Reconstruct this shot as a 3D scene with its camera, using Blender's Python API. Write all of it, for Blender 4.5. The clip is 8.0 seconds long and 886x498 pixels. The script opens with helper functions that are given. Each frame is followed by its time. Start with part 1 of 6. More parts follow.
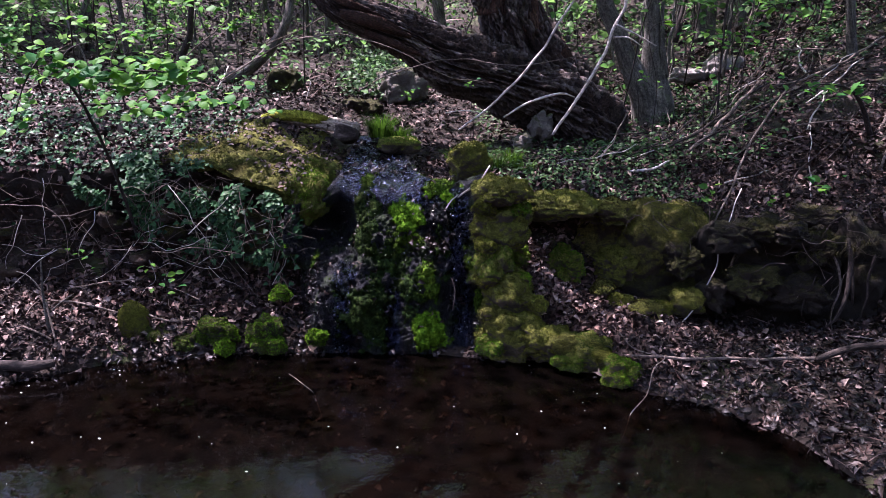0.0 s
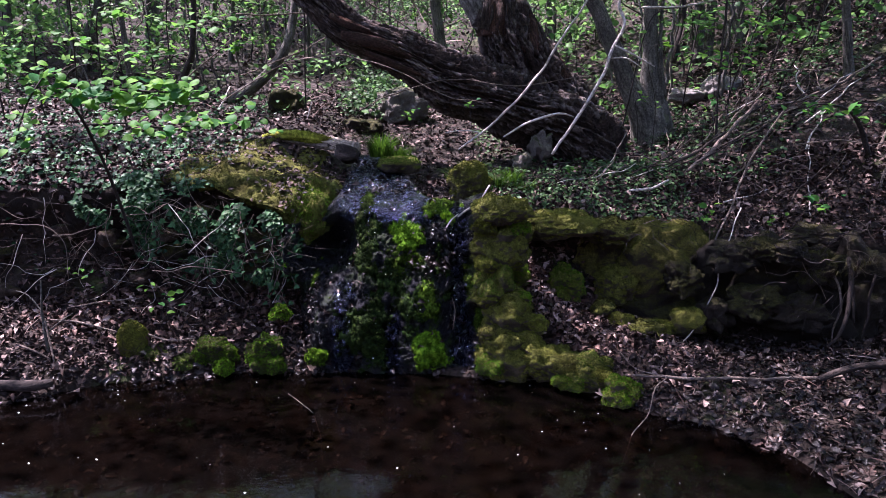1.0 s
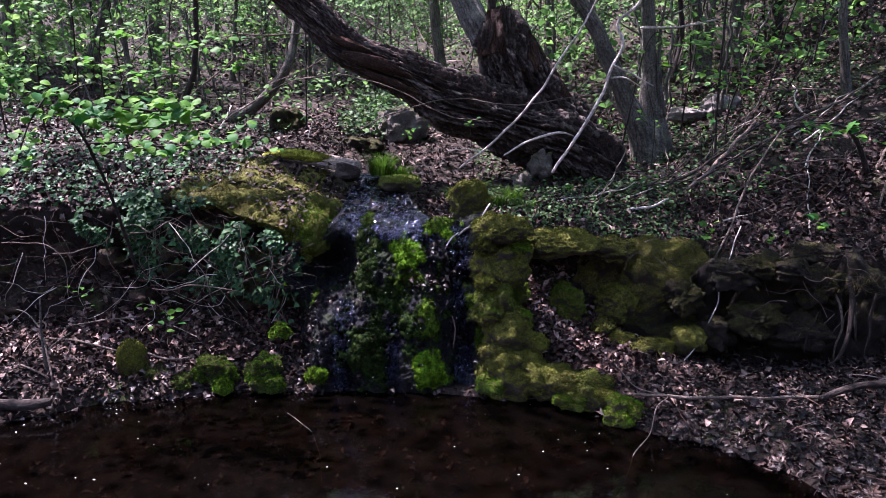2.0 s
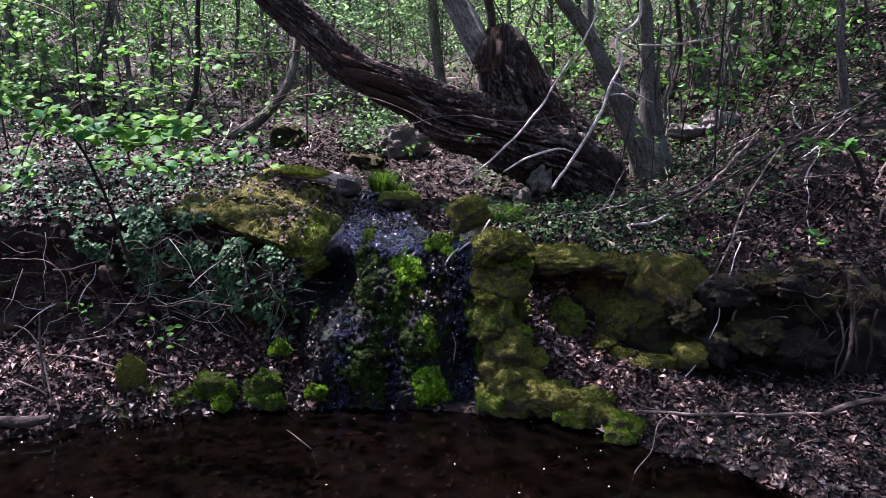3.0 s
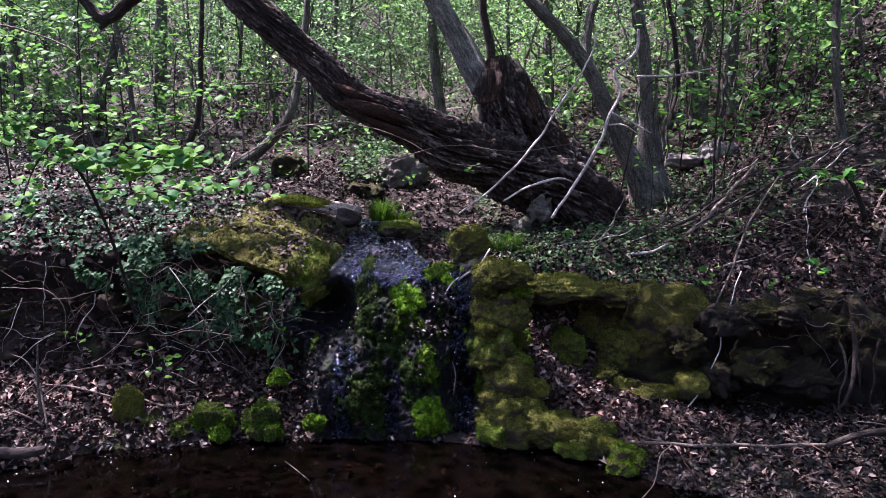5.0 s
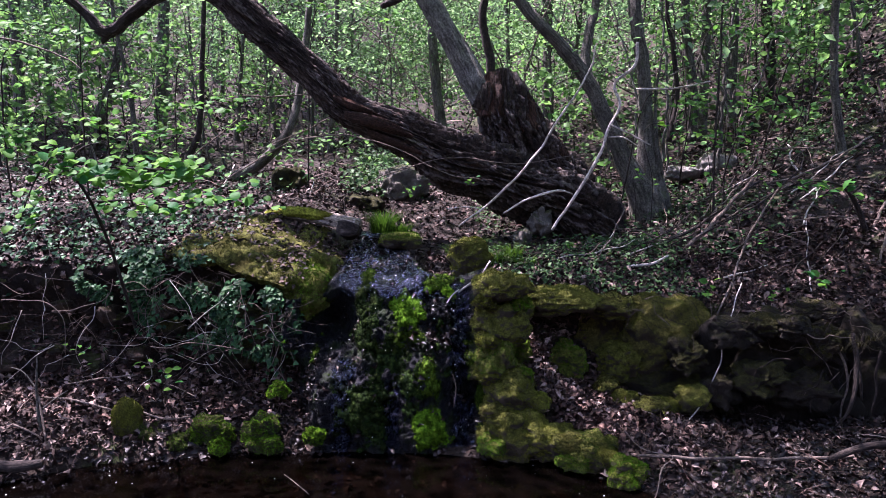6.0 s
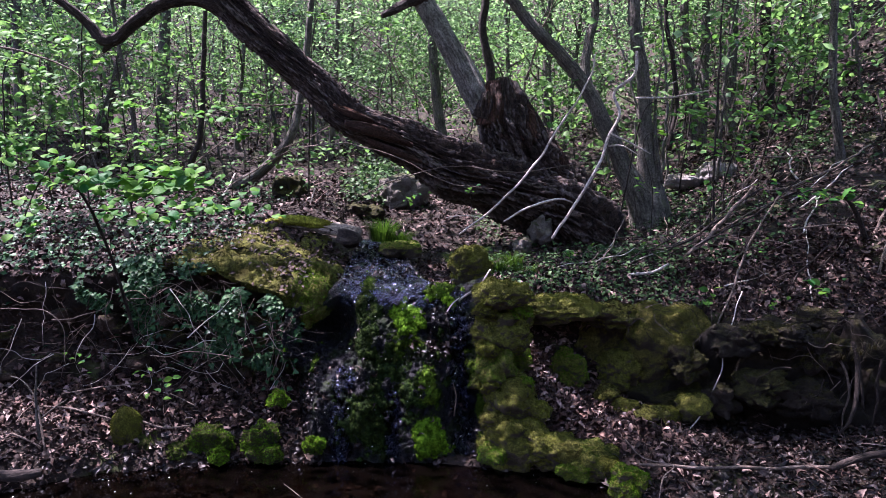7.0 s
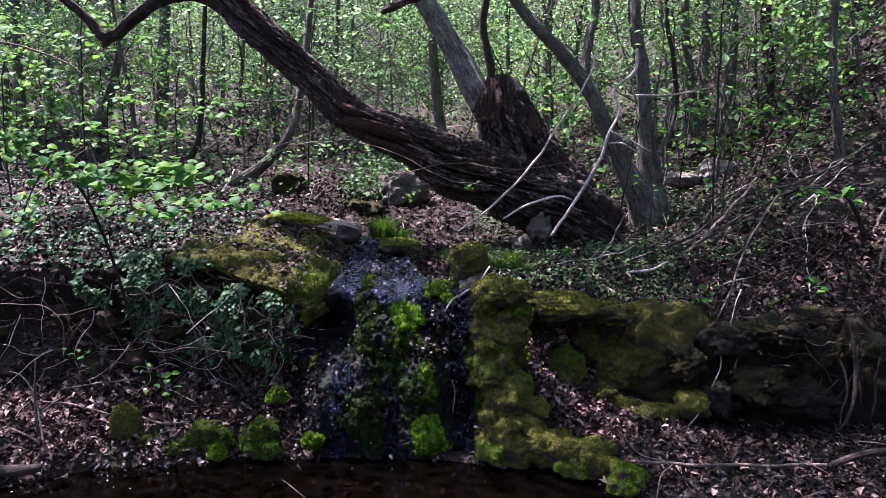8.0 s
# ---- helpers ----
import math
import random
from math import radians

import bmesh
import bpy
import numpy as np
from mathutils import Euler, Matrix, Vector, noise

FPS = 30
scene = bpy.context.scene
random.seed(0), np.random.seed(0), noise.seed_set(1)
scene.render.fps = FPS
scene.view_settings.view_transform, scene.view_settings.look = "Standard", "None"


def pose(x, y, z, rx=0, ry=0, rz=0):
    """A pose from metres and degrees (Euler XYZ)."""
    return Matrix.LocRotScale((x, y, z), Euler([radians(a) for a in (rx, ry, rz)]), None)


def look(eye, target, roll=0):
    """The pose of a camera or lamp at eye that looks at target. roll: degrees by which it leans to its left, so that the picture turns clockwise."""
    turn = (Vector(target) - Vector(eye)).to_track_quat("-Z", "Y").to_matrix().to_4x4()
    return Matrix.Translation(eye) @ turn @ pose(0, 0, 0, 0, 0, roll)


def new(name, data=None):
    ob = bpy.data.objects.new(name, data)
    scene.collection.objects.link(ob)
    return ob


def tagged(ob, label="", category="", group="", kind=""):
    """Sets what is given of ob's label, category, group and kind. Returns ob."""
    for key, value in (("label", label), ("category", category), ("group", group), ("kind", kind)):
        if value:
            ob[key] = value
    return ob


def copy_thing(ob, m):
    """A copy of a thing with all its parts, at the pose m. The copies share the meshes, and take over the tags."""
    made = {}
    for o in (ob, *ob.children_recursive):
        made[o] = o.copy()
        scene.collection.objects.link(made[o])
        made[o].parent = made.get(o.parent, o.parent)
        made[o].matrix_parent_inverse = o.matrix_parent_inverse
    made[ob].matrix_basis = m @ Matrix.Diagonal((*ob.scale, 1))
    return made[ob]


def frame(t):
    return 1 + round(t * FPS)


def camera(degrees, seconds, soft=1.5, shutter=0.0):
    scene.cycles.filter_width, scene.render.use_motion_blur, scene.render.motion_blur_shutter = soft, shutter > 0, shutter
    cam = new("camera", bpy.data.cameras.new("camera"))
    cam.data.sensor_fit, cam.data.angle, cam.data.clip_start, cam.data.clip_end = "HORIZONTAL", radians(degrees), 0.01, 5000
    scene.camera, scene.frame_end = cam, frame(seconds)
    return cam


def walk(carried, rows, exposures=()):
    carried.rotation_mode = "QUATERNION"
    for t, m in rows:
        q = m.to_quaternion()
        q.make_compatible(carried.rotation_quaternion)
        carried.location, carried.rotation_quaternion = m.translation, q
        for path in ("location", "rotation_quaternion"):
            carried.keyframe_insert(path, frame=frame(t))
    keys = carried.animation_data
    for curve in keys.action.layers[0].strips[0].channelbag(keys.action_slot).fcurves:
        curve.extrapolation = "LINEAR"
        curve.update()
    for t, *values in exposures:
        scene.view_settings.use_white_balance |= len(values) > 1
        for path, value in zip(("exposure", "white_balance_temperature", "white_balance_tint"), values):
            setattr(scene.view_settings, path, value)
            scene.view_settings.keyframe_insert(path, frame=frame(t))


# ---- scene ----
cam = camera(65.0, 8.0, 0.8)

# ---- camera path: a tripod tilting slowly up ----
EYE = (0.0, 0.0, 1.5)
TILT = [(0.0, 77.358, 0.000, -0.020), (0.5, 78.217, -0.010, -0.020), (1.0, 78.938, 0.000, -0.015), (1.5, 79.701, 0.003, 0.000),
        (3.0, 81.762, 0.020, 0.010), (3.5, 82.366, 0.040, 0.012), (4.0, 83.062, 0.034, 0.010), (4.5, 83.620, 0.018, 0.010),
        (5.0, 84.161, 0.016, 0.020), (6.5, 85.590, 0.050, 0.040), (7.0, 85.854, 0.050, 0.048), (7.5, 85.539, -0.118, 0.010),
        (8.0, 85.595, -0.156, 0.010)]
walk(cam, [(t, pose(*EYE, a, r, y)) for t, a, r, y in TILT], exposures=[(0.0, 2.68, 5920, 41), (8.0, 2.68, 5920, 41)])

# ---- sky and sun ----
SUN_EL, SUN_AZ = 66.0, -60.0     # height, and its bearing from +y towards +x
world = bpy.data.worlds.new("sky")
scene.world = world
world.use_nodes = True
wn = world.node_tree
sky = wn.nodes.new("ShaderNodeTexSky")
sky.sky_type = "NISHITA"
sky.sun_disc = False
sky.sun_elevation = radians(SUN_EL)
sky.sun_rotation = radians(SUN_AZ)
sky.air_density, sky.dust_density = 1.2, 1.5
wn.links.new(sky.outputs[0], wn.nodes["Background"].inputs[0])
wn.nodes["Background"].inputs[1].default_value = 0.079
sun = new("sun", bpy.data.lights.new("sun", "SUN"))
sun.data.energy = 5.0
sun.data.angle = radians(0.6)
sun.data.color = (1.0, 0.96, 0.90)
d = Vector((math.sin(radians(SUN_AZ)) * math.cos(radians(SUN_EL)), math.cos(radians(SUN_AZ)) * math.cos(radians(SUN_EL)), math.sin(radians(SUN_EL))))
sun.matrix_world = look(d * 60, (0, 0, 0))

RNG = np.random.default_rng(7)


# ---- materials ----
class Nodes:
    """A small builder of node materials."""

    def __init__(self, name):
        self.mat = bpy.data.materials.new(name)
        self.mat.use_nodes = True
        self.t = self.mat.node_tree
        self.bsdf = self.t.nodes["Principled BSDF"]
        self.out = self.t.nodes["Material Output"]
        self.bsdf.inputs["Specular IOR Level"].default_value = 0.2
        self.co = self.t.nodes.new("ShaderNodeTexCoord")
        self.geo = self.t.nodes.new("ShaderNodeNewGeometry")

    def node(self, kind, **values):
        n = self.t.nodes.new(kind)
        for k, v in values.items():
            n.inputs[k.replace("_", " ")].default_value = v
        return n

    def link(self, a, b):
        self.t.links.new(a, b)

    def noise(self, scale, detail=4.0, rough=0.55, vec=None):
        n = self.node("ShaderNodeTexNoise", Scale=scale, Detail=detail, Roughness=rough)
        self.link(vec or self.geo.outputs["Position"], n.inputs["Vector"])
        return n.outputs["Fac"]

    def stretch(self, sx, sy, sz, source="Object"):
        m = self.node("ShaderNodeMapping")
        m.inputs["Scale"].default_value = (sx, sy, sz)
        self.link(self.co.outputs[source], m.inputs["Vector"])
        return m.outputs[0]

    def ramp(self, fac, *stops):
        n = self.t.nodes.new("ShaderNodeValToRGB")
        e = n.color_ramp.elements
        while len(e) < len(stops):
            e.new(0.5)
        for el, (p, c) in zip(e, stops):
            el.position = p
            el.color = (*c, 1) if not isinstance(c, float) else (c, c, c, 1)
        self.link(fac, n.inputs[0])
        return n.outputs[0]

    def mix(self, fac, a, b, blend="MIX"):
        n = self.t.nodes.new("ShaderNodeMix")
        n.data_type, n.blend_type = "RGBA", blend
        for sock, v in ((n.inputs[0], fac), (n.inputs[6], a), (n.inputs[7], b)):
            if isinstance(v, (int, float)):
                sock.default_value = v
            elif isinstance(v, tuple):
                sock.default_value = (*v, 1)
            else:
                self.link(v, sock)
        return n.outputs[2]

    def math(self, op, a, b=0.0):
        n = self.t.nodes.new("ShaderNodeMath")
        n.operation = op
        for sock, v in zip(n.inputs, (a, b)):
            if isinstance(v, (int, float)):
                sock.default_value = v
            else:
                self.link(v, sock)
        return n.outputs[0]

    def up(self):
        n = self.t.nodes.new("ShaderNodeSeparateXYZ")
        self.link(self.geo.outputs["Normal"], n.inputs[0])
        return n.outputs[2]

    def bump(self, height, strength=0.5, dist=0.01):
        n = self.node("ShaderNodeBump", Strength=strength, Distance=dist)
        self.link(height, n.inputs["Height"])
        self.link(n.outputs[0], self.bsdf.inputs["Normal"])

    def colour(self, c):
        self.link(c, self.bsdf.inputs["Base Color"])

    def rough(self, r):
        if isinstance(r, float):
            self.bsdf.inputs["Roughness"].default_value = r
        else:
            self.link(r, self.bsdf.inputs["Roughness"])


def ground_material():
    m = Nodes("forest_soil")
    base = m.ramp(m.noise(9), (0.3, (0.012, 0.008, 0.006)), (0.55, (0.030, 0.020, 0.014)), (0.75, (0.060, 0.040, 0.030)))
    fine = m.ramp(m.noise(70, 6, 0.7), (0.35, (0.35, 0.33, 0.3)), (0.7, (1.0, 1.0, 1.0)))
    moss = m.ramp(m.noise(2.3, 3), (0.56, 0.0), (0.68, 0.55))
    m.colour(m.mix(moss, m.mix(1.0, base, fine, "MULTIPLY"), (0.045, 0.06, 0.016)))
    m.rough(0.9)
    m.bump(m.noise(45, 8, 0.75), 0.9, 0.03)
    return m.mat


def moss_material(name, dark, mid, light, scale=30, brown=0.35):
    m = Nodes(name)
    c = m.ramp(m.noise(scale, 6, 0.7), (0.32, dark), (0.52, mid), (0.75, light))
    c = m.mix(1.0, c, m.ramp(m.noise(190, 3, 0.7), (0.36, (0.4, 0.4, 0.36)), (0.62, (1.35, 1.3, 1.2))), "MULTIPLY")
    c = m.mix(m.ramp(m.noise(11, 5, 0.65), (0.5, 0.0), (0.66, brown)), c, (0.060, 0.040, 0.014))
    patch = m.ramp(m.noise(4.5, 3), (0.35, (0.5, 0.48, 0.4)), (0.65, (1.1, 1.1, 1.1)))
    tone = m.ramp(m.geo.outputs["Random Per Island"], (0.0, (0.45, 0.45, 0.4)), (0.7, (1.05, 1.05, 1.0)), (1.0, (1.7, 1.65, 1.3)))
    m.colour(m.mix(1.0, m.mix(1.0, c, patch, "MULTIPLY"), tone, "MULTIPLY"))
    m.bsdf.inputs["Specular IOR Level"].default_value = 0.04
    m.rough(0.85)
    m.bump(m.noise(160, 4, 0.7), 0.8, 0.01)
    return m.mat


def rock_material(name, dark, light, moss_dark, moss_light, cover, wet=0.75):
    m = Nodes(name)
    stone = m.ramp(m.noise(7, 8, 0.65), (0.3, dark), (0.7, light))
    grit = m.ramp(m.noise(90, 5, 0.7), (0.3, (0.5, 0.5, 0.5)), (0.7, (1.1, 1.1, 1.1)))
    stone = m.mix(1.0, stone, grit, "MULTIPLY")
    moss = m.ramp(m.noise(38, 6, 0.7), (0.3, moss_dark), (0.7, moss_light))
    moss = m.mix(1.0, moss, m.ramp(m.noise(170, 3, 0.7), (0.38, (0.3, 0.3, 0.25)), (0.62, (1.35, 1.3, 1.2))), "MULTIPLY")
    side = m.math("MULTIPLY", m.math("ADD", m.up(), 0.9), 0.5)
    mask = m.math("ADD", m.math("MULTIPLY", side, 0.55), m.math("MULTIPLY", m.noise(8.0, 9, 0.75), 0.9))
    mask = m.ramp(mask, (max(0.0, 0.93 - cover), 0.0), (min(1.0, 1.07 - cover), 1.0))
    m.colour(m.mix(mask, stone, moss))
    m.rough(m.ramp(mask, (0.0, wet), (1.0, 0.9)))
    m.bump(m.noise(60, 8, 0.8), 1.0, 0.045)
    return m.mat


def wet_rock_material():
    m = Nodes("wet_rock")
    # the stone's blue cast puts the sky's reflection into its colour
    stone = m.ramp(m.noise(12, 8, 0.7), (0.3, (0.004, 0.004, 0.006)), (0.7, (0.015, 0.0145, 0.020)))
    moss = m.ramp(m.noise(50, 6, 0.7), (0.3, (0.005, 0.010, 0.003)), (0.7, (0.024, 0.042, 0.010)))
    mask = m.ramp(m.noise(6, 5, 0.6), (0.52, 0.0), (0.62, 1.0))
    m.colour(m.mix(mask, stone, moss))
    film = m.ramp(m.noise(150, 3, 0.7), (0.45, 0.55), (0.6, 0.16))
    m.rough(m.mix(mask, film, (0.85, 0.85, 0.85)))
    m.bsdf.inputs["Specular IOR Level"].default_value = 0.22
    m.bump(m.noise(120, 8, 0.85), 1.0, 0.05)
    return m.mat


def bark_material(name, dark, light, sx=14, sz=2.0, bump=1.0, lichen=0.0, crest_light=None):
    """Bark with furrows along the z of each stem's UV length; highlights can be painted on their crests."""
    m = Nodes(name)
    uv = m.stretch(sx, sz, 1, "UV")
    grain = m.noise(3.0, 8, 0.7, uv)
    c = m.ramp(grain, (0.36, dark), (0.66, light))
    patch = m.ramp(m.noise(6, 4), (0.35, (0.55, 0.52, 0.5)), (0.7, (1.1, 1.08, 1.05)))
    c = m.mix(1.0, c, patch, "MULTIPLY")
    c = m.mix(1.0, c, m.ramp(m.noise(60, 5, 0.75), (0.36, (0.35, 0.33, 0.32)), (0.64, (1.35, 1.33, 1.3))), "MULTIPLY")
    # highlights on the ridge crests, painted into the colour
    if crest_light:
        ridge = m.node("ShaderNodeAttribute")
        ridge.attribute_name = "ridge"
        crest = m.math("MULTIPLY", ridge.outputs["Fac"], m.noise(26, 5, 0.7))
        c = m.mix(m.ramp(crest, (0.30, 0.0), (0.58, 0.85)), c, crest_light)
    if lichen:
        c = m.mix(m.ramp(m.noise(11, 5, 0.7), (0.58, 0.0), (0.66, lichen)), c, (0.09, 0.11, 0.05))
    m.colour(c)
    m.rough(0.85)
    m.bump(m.math("ADD", grain, m.math("MULTIPLY", m.noise(48, 6, 0.75), 0.6)), bump, 0.045)
    return m.mat


def leaf_material(name, dark, light, through_light=0.45, gloss=0.45, per="island"):
    m = Nodes(name)
    if per == "island":
        fac = m.geo.outputs["Random Per Island"]
    else:
        fac = m.node("ShaderNodeObjectInfo").outputs["Random"]
    c = m.ramp(fac, (0.0, dark), (1.0, light))
    spots = m.ramp(m.noise(55, 4), (0.3, (0.72, 0.74, 0.7)), (0.7, (1.08, 1.06, 1.0)))
    c = m.mix(1.0, c, spots, "MULTIPLY")
    m.colour(c)
    m.rough(gloss)
    m.bsdf.inputs["Specular IOR Level"].default_value = 0.06
    m.bump(m.noise(140, 3), 0.35, 0.004)
    if through_light:
        tr = m.node("ShaderNodeBsdfTranslucent")
        m.link(m.mix(1.0, c, (0.92, 1.0, 0.66), "MULTIPLY"), tr.inputs[0])
        mx = m.node("ShaderNodeMixShader", Fac=through_light)
        m.link(m.bsdf.outputs[0], mx.inputs[1])
        m.link(tr.outputs[0], mx.inputs[2])
        m.link(mx.outputs[0], m.out.inputs[0])
    return m.mat


def litter_material(name="dead_leaves", wet=1.0, gloss=0.75):
    """Dead leaves, each of its own tone; wet ones are darker and shinier."""
    m = Nodes(name)
    tones = ((0.0, (0.008, 0.004, 0.003)), (0.45, (0.027, 0.0135, 0.009)), (0.75, (0.078, 0.044, 0.034)), (1.0, (0.27, 0.20, 0.172)))
    c = m.ramp(m.geo.outputs["Random Per Island"], *[(p, tuple(v * wet for v in t)) for p, t in tones])
    spots = m.ramp(m.noise(60, 5), (0.3, (0.40, 0.37, 0.35)), (0.7, (1.0, 0.99, 0.98)))
    m.colour(m.mix(1.0, c, spots, "MULTIPLY"))
    m.rough(gloss)
    m.bump(m.noise(120, 4), 0.5, 0.006)
    return m.mat


def water_material(name, tint, ripple, scale, rough=0.03, rippled_edge=True, sheen=(1.0, 1.0, 1.0), silt=None):
    """Clear tinted water: what lies under it shows through, its face mirrors by Fresnel."""
    m = Nodes(name)
    clear = m.node("ShaderNodeBsdfTransparent")
    clear.inputs[0].default_value = (*tint, 1)
    gl = m.node("ShaderNodeBsdfGlossy", Roughness=rough)
    gl.inputs[0].default_value = (*sheen, 1)
    fr = m.node("ShaderNodeFresnel", IOR=1.33)
    b = m.node("ShaderNodeBump", Strength=ripple, Distance=0.02)
    m.link(m.noise(scale, 4, 0.6), b.inputs["Height"])
    m.link(b.outputs[0], gl.inputs["Normal"])
    if rippled_edge:
        m.link(b.outputs[0], fr.inputs["Normal"])
    mx = m.node("ShaderNodeMixShader")
    m.link(fr.outputs[0], mx.inputs[0])
    if silt:
        murk = m.node("ShaderNodeBsdfDiffuse")
        murk.inputs[0].default_value = (*silt, 1)
        body = m.node("ShaderNodeMixShader", Fac=0.025)
        m.link(clear.outputs[0], body.inputs[1])
        m.link(murk.outputs[0], body.inputs[2])
        clear = body
    m.link(clear.outputs[0], mx.inputs[1])
    m.link(gl.outputs[0], mx.inputs[2])
    m.link(mx.outputs[0], m.out.inputs[0])
    return m.mat


SOIL = ground_material()
MOSS_OLIVE = moss_material("olive_moss", (0.030, 0.032, 0.007), (0.130, 0.155, 0.024), (0.35, 0.385, 0.075), brown=0.45)
MOSS_GREEN = moss_material("green_moss", (0.020, 0.054, 0.004), (0.088, 0.205, 0.011), (0.22, 0.38, 0.028), brown=0.1)
MOSS_MID = moss_material("deep_green_moss", (0.014, 0.032, 0.005), (0.060, 0.120, 0.013), (0.15, 0.24, 0.026), brown=0.2)
MOSS_THIN = moss_material("thin_brownish_moss", (0.012, 0.010, 0.004), (0.046, 0.044, 0.011), (0.12, 0.11, 0.026))
MOSS_DRY = moss_material("dry_yellowish_moss", (0.022, 0.022, 0.009), (0.098, 0.106, 0.030), (0.26, 0.28, 0.075), 22, 0.6)
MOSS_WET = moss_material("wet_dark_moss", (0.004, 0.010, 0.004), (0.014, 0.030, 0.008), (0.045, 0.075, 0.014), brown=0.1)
ROCK_OLIVE = rock_material("mossy_stone", (0.024, 0.018, 0.012), (0.13, 0.098, 0.07), (0.050, 0.051, 0.010), (0.225, 0.24, 0.042), 0.33)
# near-black stone: the shade of overhangs and hollows is in its colour
ROCK_DARK = rock_material("earthy_stone_shade_darkened", (0.008, 0.0055, 0.004), (0.045, 0.031, 0.021), (0.016, 0.016, 0.004), (0.070, 0.068, 0.014), 0.26)
ROCK_MOSSY = rock_material("brownish_mossy_stone", (0.016, 0.011, 0.007), (0.085, 0.060, 0.040), (0.042, 0.038, 0.010), (0.185, 0.175, 0.038), 0.34)
# bare stone of the right bank, darkened in colour for the overhang's shade
ROCK_BANK_SHADED = rock_material("bare_bank_stone_shade_darkened", (0.007, 0.005, 0.0035), (0.040, 0.028, 0.019), (0.014, 0.013, 0.004), (0.055, 0.050, 0.012), 0.10)
ROCK_BROWN = rock_material("brownish_grey_stone", (0.05, 0.042, 0.036), (0.24, 0.205, 0.175), (0.03, 0.035, 0.015), (0.10, 0.11, 0.05), 0.10)
ROCK_GREY = rock_material("grey_stone", (0.13, 0.115, 0.105), (0.50, 0.45, 0.41), (0.03, 0.035, 0.015), (0.10, 0.11, 0.05), 0.06)
EARTH = rock_material("reddish_earth", (0.022, 0.013, 0.009), (0.12, 0.075, 0.05), (0.02, 0.02, 0.006), (0.07, 0.065, 0.02), 0.05)
ROCK_WET = wet_rock_material()
BARK_OLD = bark_material("old_furrowed_bark", (0.008, 0.0052, 0.0042), (0.110, 0.078, 0.064), 20, 3.5, 1.0, crest_light=(0.20, 0.165, 0.15))
BARK_GREY = bark_material("grey_brown_bark", (0.045, 0.042, 0.037), (0.215, 0.205, 0.185), 9, 2.5, 0.8, 0.5)
BARK_DARK = bark_material("dark_twig_bark", (0.012, 0.009, 0.008), (0.06, 0.046, 0.04), 4, 6, 0.5)
BARK_LIVE = bark_material("pale_lichened_bark", (0.085, 0.083, 0.076), (0.34, 0.34, 0.32), 10, 2.5, 0.9, 0.35)
# bleached wood, lightened further in colour for sunlight on the branches
BARK_PALE = bark_material("bleached_dead_wood", (0.36, 0.32, 0.295), (0.78, 0.73, 0.69), 4, 8, 0.5)
BARK_STICK = bark_material("weathered_stick_bark", (0.075, 0.058, 0.048), (0.31, 0.25, 0.215), 4, 7, 0.6)
WOOD_PALE = bark_material("rotten_pale_log_wood", (0.11, 0.088, 0.07), (0.58, 0.50, 0.42), 14, 3.0, 0.8)
WOOD_RED = bark_material("torn_reddish_heartwood", (0.020, 0.010, 0.007), (0.16, 0.085, 0.06), 22, 1.2, 1.0)
LEAF_SPRING = leaf_material("spring_leaf", (0.055, 0.14, 0.050), (0.165, 0.28, 0.11), 0.55, 0.42)
LEAF_FOREST = leaf_material("forest_leaf", (0.080, 0.165, 0.074), (0.240, 0.36, 0.24), 0.66, 0.5)
LEAF_SAPLING = leaf_material("young_hazel_leaf", (0.020, 0.115, 0.034), (0.120, 0.265, 0.034), 0.55, 0.5, "object")
LEAF_SHOOT = leaf_material("shaded_hazel_leaf", (0.040, 0.13, 0.030), (0.125, 0.25, 0.06), 0.5, 0.5, "object")
LEAF_IVY = leaf_material("ivy_leaf", (0.004, 0.018, 0.008), (0.040, 0.102, 0.042), 0.05, 0.42)
LEAF_IVY.node_tree.nodes["Principled BSDF"].inputs["Specular IOR Level"].default_value = 0.07
LEAF_IVY_ONE = leaf_material("ivy_leaf_face", (0.009, 0.028, 0.010), (0.066, 0.122, 0.050), 0.10, 0.55, "object")
LEAF_IVY_ONE.node_tree.nodes["Principled BSDF"].inputs["Specular IOR Level"].default_value = 0.07
LEAF_HERB = leaf_material("herb_leaf", (0.018, 0.045, 0.018), (0.075, 0.135, 0.055), 0.25, 0.45)
GRASS = leaf_material("grass_blade", (0.02, 0.055, 0.008), (0.075, 0.15, 0.02), 0.35, 0.45)
GRASS_DRY = leaf_material("limp_dry_grass", (0.022, 0.018, 0.010), (0.065, 0.055, 0.032), 0.3, 0.6)
LITTER = litter_material()
# the same leaves lightened, so their colour stands for light on them
LITTER_LIT = litter_material("dead_leaves_painted_lit", 1.9, 0.7)
LITTER_WET = litter_material("wet_dead_leaves", 0.38, 0.4)
# sheen dims the pool's mirror image and tints the fall's sky blue
POOL_WATER = water_material("pool_water", (0.18, 0.14, 0.115), 0.10, 7.0, sheen=(0.55, 0.55, 0.60), silt=(0.030, 0.021, 0.017))
FALL_WATER = water_material("running_water", (0.8, 0.84, 0.88), 1.0, 150.0, 0.07, True, (0.48, 0.50, 0.66))
PETAL = leaf_material("white_petal", (0.7, 0.7, 0.68), (0.85, 0.85, 0.83), 0.2, 0.5)


